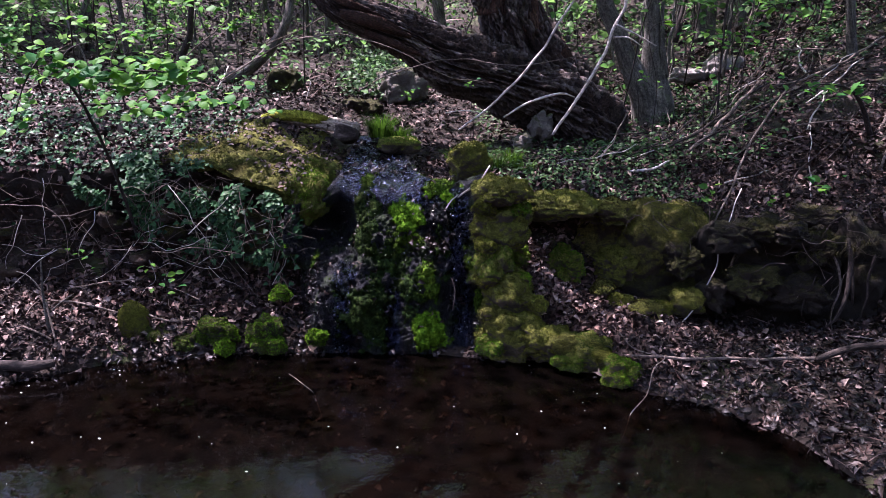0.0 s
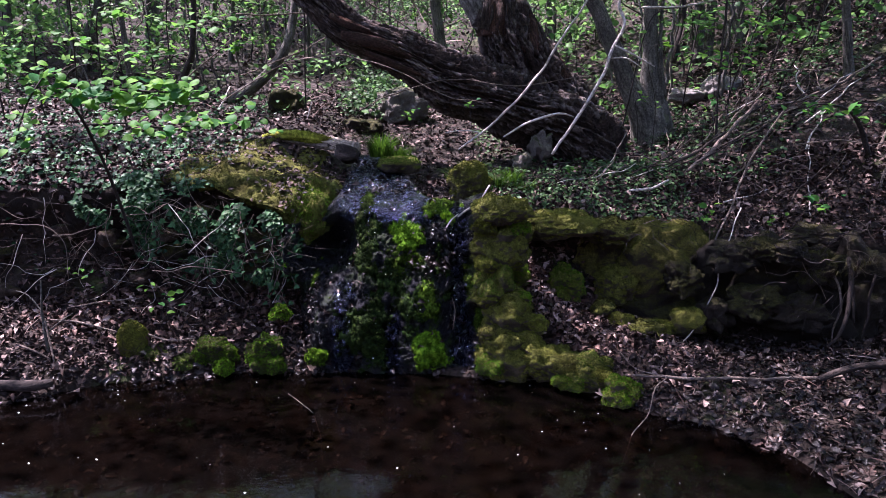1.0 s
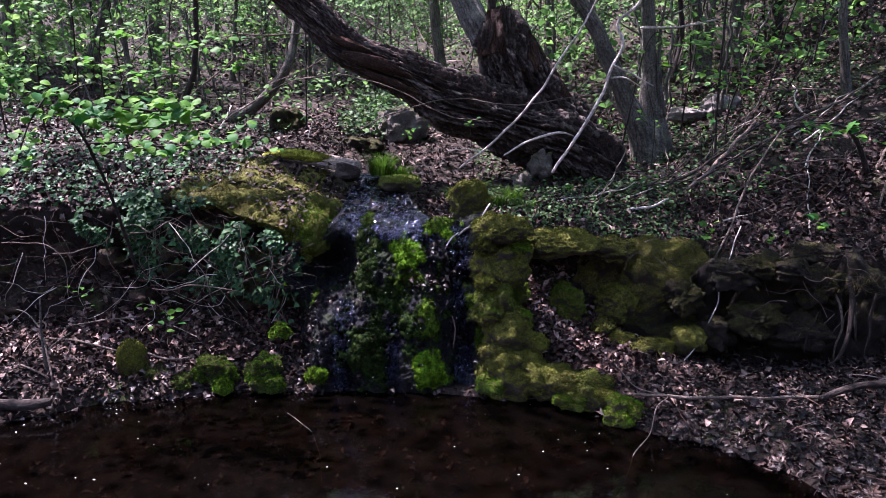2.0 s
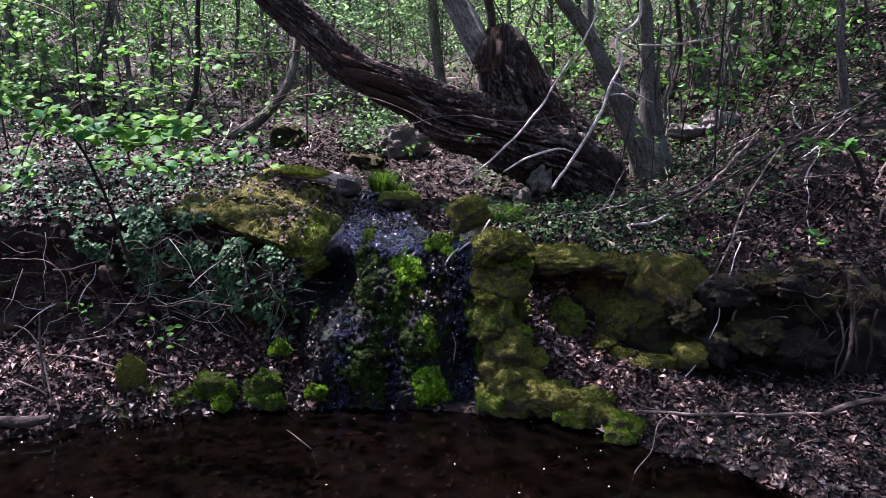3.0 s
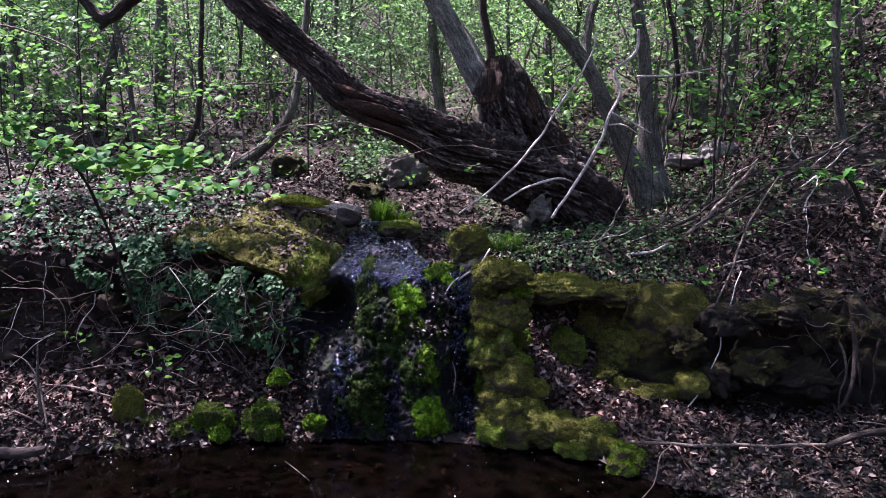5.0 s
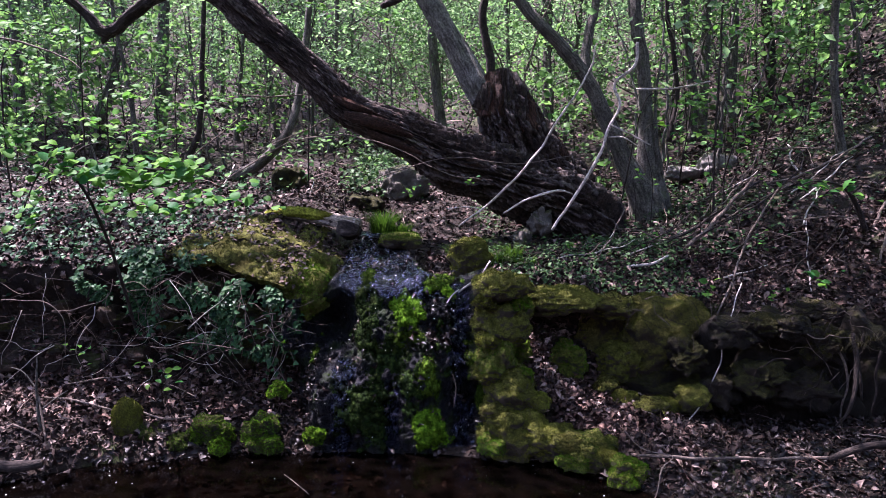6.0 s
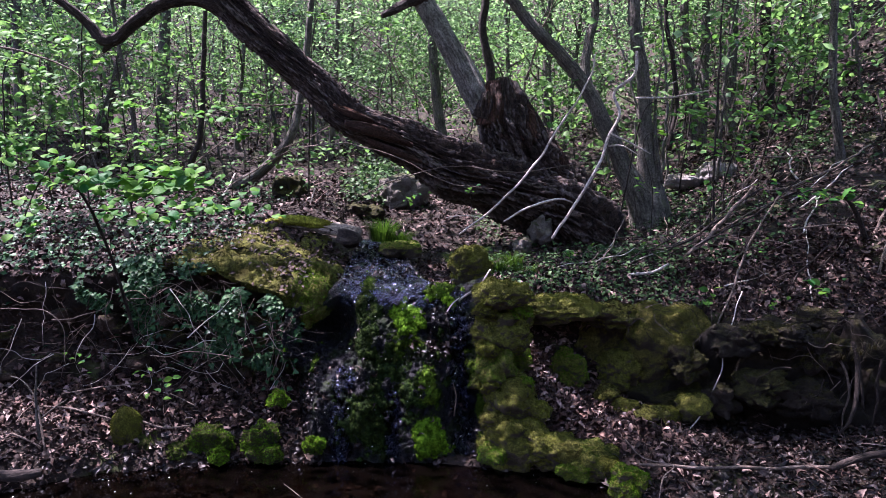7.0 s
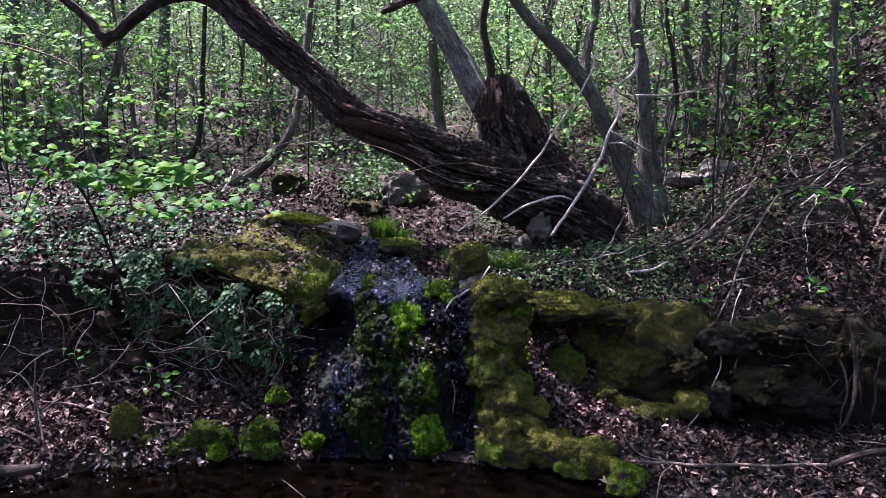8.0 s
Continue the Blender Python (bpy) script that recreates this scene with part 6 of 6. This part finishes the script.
grass_tuft((-0.468, 5.320, 1.176), 460, 0.25, 1)
grass_tuft((-0.328, 5.300, 1.168), 220, 0.14, 2)
rock("mossy_stone", (-0.319, 5.150, 1.123), (0.30, 0.24, 0.12), 5, 73, "low stone under green moss below grass", ROCK_OLIVE, box=0.3, detail=4, moss=2600, moss_mat=MOSS_GREEN)
for k, (p, n, h) in enumerate((((0.131, 5.200, 1.119), 200, 0.17), ((0.274, 5.100, 1.148), 220, 0.17), ((0.224, 5.400, 1.193), 200, 0.17), ((0.391, 5.000, 1.093), 200, 0.16), ((0.513, 5.200, 1.141), 180, 0.16), ((0.569, 4.950, 1.069), 150, 0.14), ((2.395, 4.400, 0.980), 70, 0.11), ((2.071, 4.350, 0.824), 50, 0.09))):
    grass_tuft((p[0], p[1], ground_z(p[0], p[1])), n, h, 10 + k, "thin green grass on the bank")
for k, (p, n) in enumerate((((2.331, 3.980, 0.568), 40), ((2.400, 3.960, 0.605), 40), ((2.474, 3.950, 0.641), 30))):
    grass_tuft(p, n, 0.16, 30 + k, "limp dry grass hanging from the bank", 0.05, 2.4, GRASS_DRY)


def herbs(name, n, density, size, shape, label, mat, lift=0.03, tilt=0.5, seed=5):
    rng = np.random.default_rng(seed)
    p, nr = on_ground(n, density, rng)
    v, f = spread(shape, p + np.array((0, 0, 1)) * lift * rng.random((n, 1)), nr * 0.3 + (0, -0.3, 0.8), rng.uniform(0.6, 1.25, n) * size, tilt, None, rng)
    return tagged(new(name, array_mesh(name, v, f, mat)), label, "herbs", kind="stuff")


patchy = lambda x, y: 0.5 + 0.5 * np.sin(x * 3.1 + 1.7 * np.sin(y * 2.3)) * np.cos(y * 2.7 + x)
herbs("ground_herbs", 2600, lambda x, y, z: (y > 4.35) * (y < 5.5) * (x > 0.2) * (x < 1.75) * (z > 0.75) * (0.25 + patchy(x, y)), 0.030, OVAL, "low grey-green herbs covering the bank above boulders", LEAF_HERB, 0.06)
herbs("ground_herbs", 3000, lambda x, y, z: (y > 5.0) * (y < 7.5) * (x > 0.3) * (x < 4.5) * patchy(x, y) ** 2, 0.04, OVAL, "green herbs on the slope round the trees", LEAF_HERB, 0.08, seed=6)
herbs("ground_ivy", 2700, lambda x, y, z: (y > 4.4) * (y < 8.5) * (x < -1.45) * (x > -6) * (0.12 + patchy(x * 1.3, y) ** 2), 0.040, IVY, "creeping ivy leaves over the left bank", LEAF_IVY, 0.06, seed=7)
herbs("undergrowth", 1300, lambda x, y, z: (y > 7.2) * (y < 9.5) * (x > -1.1) * (x < -0.2) * (z > 1.4), 0.06, OVAL, "dark green undergrowth above the stream", LEAF_HERB, 0.25, seed=8)
herbs("undergrowth", 15000, lambda x, y, z: (y > 7) * (y < 26) * (np.abs(x) < 15) * patchy(x * 0.7, y * 0.7) ** 2, 0.08, OVAL, "fresh green undergrowth scattered through the wood", LEAF_SPRING, 0.5, seed=9)


# ---- branches and sticks ----
PALE = "pale bleached dead branch leaning across the slope"
stick([(1.366, 5.000, 2.536, 0.0101), (1.353, 5.000, 2.378, 0.0115), (1.207, 5.000, 2.248, 0.0115), (1.254, 5.000, 2.101, 0.0115), (1.168, 4.980, 1.920, 0.0115), (1.096, 4.950, 1.739, 0.0115), (0.938, 4.900, 1.480, 0.0115), (0.758, 4.850, 1.220, 0.0101)], PALE, BARK_PALE, sides=8, wobble=0.006, seed=1,
      twigs=([(1.187, 4.980, 1.960, 0.0072), (1.309, 4.980, 1.900, 0.0072), (1.477, 5.000, 1.822, 0.0043)], [(1.169, 4.980, 1.872, 0.0072), (1.261, 4.950, 1.870, 0.0057), (1.374, 4.950, 1.807, 0.0029)], [(1.207, 5.000, 2.248, 0.0057), (1.266, 5.000, 2.299, 0.0043)]))
stick([(1.092, 5.100, 2.536, 0.0054), (1.046, 5.100, 2.336, 0.0068), (0.817, 5.050, 1.987, 0.0081), (0.630, 5.000, 1.713, 0.0081), (0.389, 5.000, 1.459, 0.0081), (0.114, 5.000, 1.244, 0.0068)], "long thin grey dead branch", BARK_PALE, sides=7, seed=2, twigs=([(0.260, 5.000, 1.366, 0.0041), (0.146, 5.000, 1.378, 0.0041), (0.024, 5.000, 1.358, 0.0027)],))
stick([(0.426, 4.950, 1.335, 0.0068), (0.606, 4.950, 1.440, 0.0081), (0.807, 4.950, 1.500, 0.0081), (0.915, 4.950, 1.472, 0.0041)], "short bent pale dead branch", BARK_PALE, seed=3)
stick([(2.294, 4.750, 1.527, 0.006), (2.143, 4.700, 1.336, 0.006), (2.024, 4.650, 1.141, 0.007), (1.881, 4.500, 0.912, 0.007), (1.755, 4.400, 0.700, 0.006)], "grey stick leaning on the bank", seed=4, twigs=([(2.024, 4.650, 1.141, 0.004), (1.950, 4.600, 1.238, 0.003), (1.966, 4.600, 1.351, 0.002), (1.889, 4.600, 1.407, 0.002)],))
stick([(1.901, 4.400, 0.907, 0.004), (1.730, 4.200, 0.656, 0.004), (1.639, 4.100, 0.402, 0.004), (1.511, 4.000, 0.244, 0.004), (1.381, 3.920, 0.113, 0.004)], "long thin twig hanging down to the litter", BARK_PALE, wobble=0.02, seed=5)
stick([(0.997, 3.460, 0.146, 0.007), (1.282, 3.450, 0.132, 0.009), (1.565, 3.440, 0.136, 0.009), (1.840, 3.420, 0.147, 0.009), (2.070, 3.400, 0.164, 0.009)], "grey fallen branch lying on leaf litter", seed=6, sides=10)
stick([(1.920, 3.360, 0.162, 0.015), (2.086, 3.360, 0.225, 0.018), (2.281, 3.360, 0.242, 0.021), (2.533, 3.400, 0.245, 0.021)], "thick dark fallen branch on litter", BARK_DARK, seed=7, sides=10)
stick([(0.933, 3.500, 0.267, 0.002), (1.008, 3.450, 0.191, 0.003), (1.150, 3.400, 0.164, 0.003), (1.076, 3.300, 0.141, 0.004), (1.024, 3.250, 0.032, 0.003), (0.889, 3.050, -0.007, 0.003), (0.803, 2.860, -0.037, 0.002)], "thin bent twig dipping into the pool", BARK_STICK, seed=8)
stick([(-0.831, 3.520, 0.019, 0.002), (-0.684, 3.350, 0.003, 0.002), (-0.598, 3.150, -0.027, 0.002), (-0.555, 2.950, -0.071, 0.002)], "thin twig floating on the pool", BARK_STICK, seed=9)
for k, c in enumerate(([(2.184, 4.050, 0.686, 0.006), (2.310, 4.000, 0.563, 0.008), (2.356, 3.980, 0.367, 0.007), (2.314, 3.950, 0.176, 0.005), (2.338, 3.900, 0.060, 0.003)], [(2.424, 3.950, 0.673, 0.009), (2.393, 3.950, 0.475, 0.009), (2.422, 3.920, 0.285, 0.007)], [(2.493, 3.900, 0.586, 0.008), (2.457, 3.900, 0.324, 0.007), (2.446, 3.900, 0.193, 0.003)])):
    stick(c, "bare root hanging down the dark bank", BARK_DARK if k else BARK_STICK, "hanging_root", "root", "hanging roots", 8, 0.02, seed=90 + k)
for k, c in enumerate(([(-4.493, 7.000, 3.022, 0.011), (-4.050, 7.000, 2.923, 0.010), (-3.664, 7.000, 2.757, 0.007), (-3.475, 7.000, 2.564, 0.004)], [(-1.990, 7.000, 2.436, 0.007), (-1.597, 7.000, 2.425, 0.008), (-1.259, 7.000, 2.453, 0.005)], [(-2.197, 7.500, 2.252, 0.006), (-2.533, 7.400, 1.947, 0.008), (-2.879, 7.200, 1.645, 0.007)], [(-0.919, 8.000, 3.377, 0.008), (-0.601, 8.000, 3.063, 0.008), (-0.411, 8.000, 2.557, 0.007)], [(2.210, 7.000, 3.142, 0.006), (2.390, 7.000, 2.647, 0.007), (2.289, 7.000, 2.146, 0.007)])):
    stick(c, "thin bare branch in the undergrowth", BARK_STICK, seed=110 + k, group="thin arching twigs")
for k, c in enumerate(([(-2.377, 4.050, 0.272, 0.006), (-2.166, 4.000, 0.267, 0.006), (-1.928, 3.950, 0.226, 0.005)], [(-2.378, 3.750, 0.211, 0.005), (-2.196, 3.700, 0.150, 0.006)], [(-2.379, 3.550, 0.062, 0.008), (-2.112, 3.550, 0.087, 0.007)], [(-2.340, 4.200, 0.305, 0.005), (-2.148, 4.200, 0.340, 0.005), (-1.865, 4.150, 0.382, 0.004)],
                       [(-1.781, 3.950, 0.226, 0.005), (-1.598, 3.900, 0.193, 0.006), (-1.452, 3.900, 0.209, 0.004)], [(-1.641, 4.100, 0.333, 0.003), (-1.453, 4.000, 0.294, 0.003)], [(-2.261, 3.800, 0.355, 0.006), (-2.221, 3.750, 0.243, 0.006), (-2.178, 3.700, 0.134, 0.005)])):
    stick(c, "weathered dead stick on the leafy shore", seed=20 + k, group="sticks on the shore")
for k, c in enumerate(([(1.613, 5.000, 1.122, 0.007), (1.973, 5.100, 1.314, 0.009), (2.407, 5.300, 1.585, 0.008)], [(1.722, 4.900, 1.101, 0.013), (1.916, 5.000, 1.236, 0.015), (2.135, 5.100, 1.438, 0.013), (2.299, 5.200, 1.584, 0.011)], [(1.449, 5.300, 1.199, 0.005), (1.728, 5.100, 1.148, 0.005), (2.138, 5.100, 1.334, 0.005), (2.554, 5.200, 1.521, 0.004)],
                       [(1.744, 4.800, 1.168, 0.005), (2.172, 4.900, 1.381, 0.006), (2.624, 5.100, 1.644, 0.005)], [(2.384, 5.200, 1.542, 0.008), (2.813, 5.300, 1.649, 0.009), (3.353, 5.500, 1.920, 0.008)], [(2.601, 5.900, 1.842, 0.005), (2.934, 5.900, 1.847, 0.006), (3.212, 5.800, 1.831, 0.005)],
                       [(1.289, 5.000, 1.032, 0.004), (1.644, 5.100, 1.189, 0.005), (1.884, 5.200, 1.352, 0.004)], [(1.934, 5.000, 1.338, 0.004), (2.215, 5.200, 1.563, 0.005), (2.425, 5.400, 1.783, 0.004)], [(2.404, 4.800, 1.286, 0.005), (2.732, 4.900, 1.321, 0.006), (3.013, 4.900, 1.261, 0.005)], [(3.992, 6.500, 2.513, 0.010), (3.968, 6.400, 2.346, 0.010), (3.873, 6.200, 2.122, 0.006)],
                       [(1.940, 4.700, 1.060, 0.004), (2.166, 4.700, 1.214, 0.005), (2.358, 4.700, 1.175, 0.003)], [(1.126, 5.000, 1.032, 0.004), (1.274, 5.200, 1.183, 0.005), (1.408, 5.400, 1.347, 0.005)])):
    stick(c, "grey dead branch in a loose heap on the slope", seed=40 + k, group="heap of dead branches", wobble=0.02, material=BARK_STICK if k % 3 else BARK_DARK)
rng = np.random.default_rng(31)
for k in range(46):
    x, y = rng.uniform(1.05, 3.3), rng.uniform(4.7, 6.4)
    a, ln, up = rng.normal(0.35, 0.7), rng.uniform(0.25, 0.75), rng.uniform(0.01, 0.12)
    r = rng.uniform(0.0025, 0.0075) if k % 7 else rng.uniform(0.010, 0.016)
    pts = []
    for t in (-0.5, -0.1, 0.3, 0.5):
        px, py = x + math.cos(a) * ln * t, y + math.sin(a) * ln * t
        pts.append((px + rng.normal(0, 0.015), py, ground_z(px, py) + 0.012 + up * (t + 0.5), r * (1.0 - 0.5 * (t + 0.5))))
    stick(pts, "grey dead branch in a loose heap on the slope", seed=200 + k, group="heap of dead branches", wobble=0.02, material=(BARK_STICK, BARK_DARK, BARK_PALE, BARK_STICK)[k % 4])
for k, c in enumerate(([(-2.127, 6.500, 1.552, 0.004), (-1.701, 6.300, 1.754, 0.005), (-1.278, 6.000, 1.920, 0.005), (-0.772, 5.500, 1.929, 0.005), (-0.366, 5.400, 1.817, 0.004), (0.026, 5.400, 1.631, 0.004), (0.383, 5.500, 1.575, 0.003)], [(-0.630, 5.400, 1.522, 0.004), (-0.360, 5.300, 1.641, 0.004), (0.069, 5.300, 1.743, 0.004), (0.497, 5.300, 1.701, 0.004), (0.899, 5.400, 1.748, 0.004), (1.248, 5.500, 1.832, 0.003)],
                       [(-0.916, 5.900, 2.536, 0.005), (-0.597, 6.000, 2.388, 0.006), (-0.265, 6.100, 2.185, 0.005), (0.080, 6.200, 1.899, 0.004)], [(-1.261, 6.500, 1.342, 0.007), (-1.233, 6.500, 1.473, 0.007), (-1.200, 6.500, 1.605, 0.004)], [(-0.484, 7.200, 2.850, 0.006), (-0.254, 7.200, 2.509, 0.007), (-0.079, 7.000, 2.202, 0.006)], [(1.721, 6.200, 2.393, 0.008), (1.939, 6.100, 2.364, 0.008), (2.266, 6.000, 2.436, 0.005)],
                       [(0.039, 4.280, 0.824, 0.004), (0.144, 4.300, 0.903, 0.007), (0.235, 4.350, 0.957, 0.006), (0.302, 4.400, 1.052, 0.005)], [(-0.031, 4.150, 0.718, 0.004), (0.038, 4.200, 0.837, 0.004), (0.097, 4.250, 0.892, 0.003)], [(0.058, 3.900, 0.259, 0.003), (0.071, 3.920, 0.368, 0.003), (0.052, 3.950, 0.442, 0.002)], [(1.297, 5.200, 2.290, 0.004), (1.149, 5.200, 2.434, 0.004), (1.061, 5.200, 2.720, 0.004), (1.207, 5.300, 2.868, 0.003)],
                       [(-2.238, 7.500, 1.772, 0.008), (-2.240, 7.300, 1.647, 0.007), (-2.300, 7.200, 1.500, 0.006)], [(-2.084, 7.500, 1.892, 0.006), (-1.317, 7.300, 2.174, 0.006), (-0.844, 7.300, 2.465, 0.005)])):
    stick(c, "thin bare dead twig arching over the stream", BARK_PALE if k in (3, 6, 7, 10) else BARK_STICK, seed=60 + k, group="thin arching twigs")

# ---- more wood about the shore and the slope ----
stick([(-2.410, 3.500, 0.080, 0.026), (-2.205, 3.500, 0.077, 0.028), (-2.094, 3.520, 0.081, 0.022)], "dark wet log end at the edge of the pool", BARK_DARK, "log", "log", sides=12, seed=301)
stick([(-2.232, 3.750, 0.085, 0.0104), (-2.254, 3.780, 0.267, 0.0091), (-2.271, 3.800, 0.421, 0.0072), (-2.270, 3.820, 0.576, 0.0039)], "thin mossy stem standing on the leafy shore", BARK_GREY, "stem", "stem", sides=8, seed=302, twigs=([(-2.254, 3.780, 0.267, 0.0052), (-2.188, 3.800, 0.325, 0.0039), (-2.118, 3.850, 0.375, 0.0020)], [(-2.267, 3.800, 0.389, 0.0046), (-2.368, 3.850, 0.472, 0.0033), (-2.462, 3.900, 0.491, 0.0020)]))
stick([(-1.763, 4.120, 0.562, 0.0024), (-1.636, 4.100, 0.557, 0.0036), (-1.500, 4.100, 0.591, 0.0036), (-1.365, 4.100, 0.570, 0.0030), (-1.220, 4.120, 0.545, 0.0018)], "long bare root trailing along the bank", BARK_STICK, "root", "root", "long roots on the bank", 6, 0.02, ([(-1.636, 4.100, 0.557, 0.0024), (-1.546, 4.080, 0.513, 0.0018), (-1.452, 4.050, 0.487, 0.0012)], [(-1.670, 4.100, 0.560, 0.0018), (-1.629, 4.050, 0.470, 0.0012)]), 303)
stick([(-2.336, 4.100, 0.782, 0.0024), (-2.168, 4.100, 0.796, 0.0030), (-2.023, 4.120, 0.864, 0.0030), (-1.983, 4.150, 0.979, 0.0024)], "long bare root trailing along the bank", BARK_STICK, "root", "root", "long roots on the bank", 6, 0.02, (), 304)
stick([(-2.668, 4.150, 0.842, 0.0024), (-2.434, 4.100, 0.850, 0.0030), (-2.286, 4.100, 0.782, 0.0030), (-2.257, 4.080, 0.650, 0.0024), (-2.226, 4.050, 0.521, 0.0018)], "long bare root trailing along the bank", BARK_STICK, "root", "root", "long roots on the bank", 6, 0.02, (), 305)
stick([(2.354, 3.950, 0.677, 0.0110), (2.358, 3.900, 0.524, 0.0143), (2.328, 3.850, 0.375, 0.0121), (2.260, 3.800, 0.260, 0.0088), (2.182, 3.780, 0.187, 0.0055)], "thick dark root looping down the bank", BARK_DARK, "root", "root", sides=9, seed=306)
stick([(1.612, 5.900, 2.339, 0.010), (1.872, 5.900, 2.339, 0.009), (2.225, 5.900, 2.400, 0.006)], "pale bare twig over the slope", BARK_PALE, seed=307, group="thin arching twigs")
stick([(-1.182, 6.600, 2.637, 0.010), (-0.739, 6.400, 2.325, 0.010), (-0.274, 6.300, 2.011, 0.010), (0.080, 6.200, 1.730, 0.006)], "pale bare twig over the slope", BARK_STICK, seed=308, group="thin arching twigs")

# ---- white petals afloat ----
def petals():
    rng = np.random.default_rng(77)
    me = array_mesh("petal", np.array([(math.cos(a) * (1 + 0.2 * math.cos(2 * a)), math.sin(a) * 0.8, 0.12 * math.cos(2 * a)) for a in np.linspace(0, 6.283, 8, endpoint=False)]), np.array([tuple(range(8))]), PETAL)
    n = 0
    while n < 52:
        x, y = rng.uniform(-2.3, 1.5), rng.uniform(2.2, 3.85)
        if y > np.interp(x, SHORE_X, SHORE_Y) - 0.06:
            continue
        ob = tagged(new("petal", me), "tiny white petal floating on the pool", "petal", "floating petals")
        ob.matrix_basis = pose(x, y, 0.003, 0, 0, rng.uniform(0, 360)) @ Matrix.Scale(rng.uniform(0.002, 0.0048), 4)
        n += 1


petals()
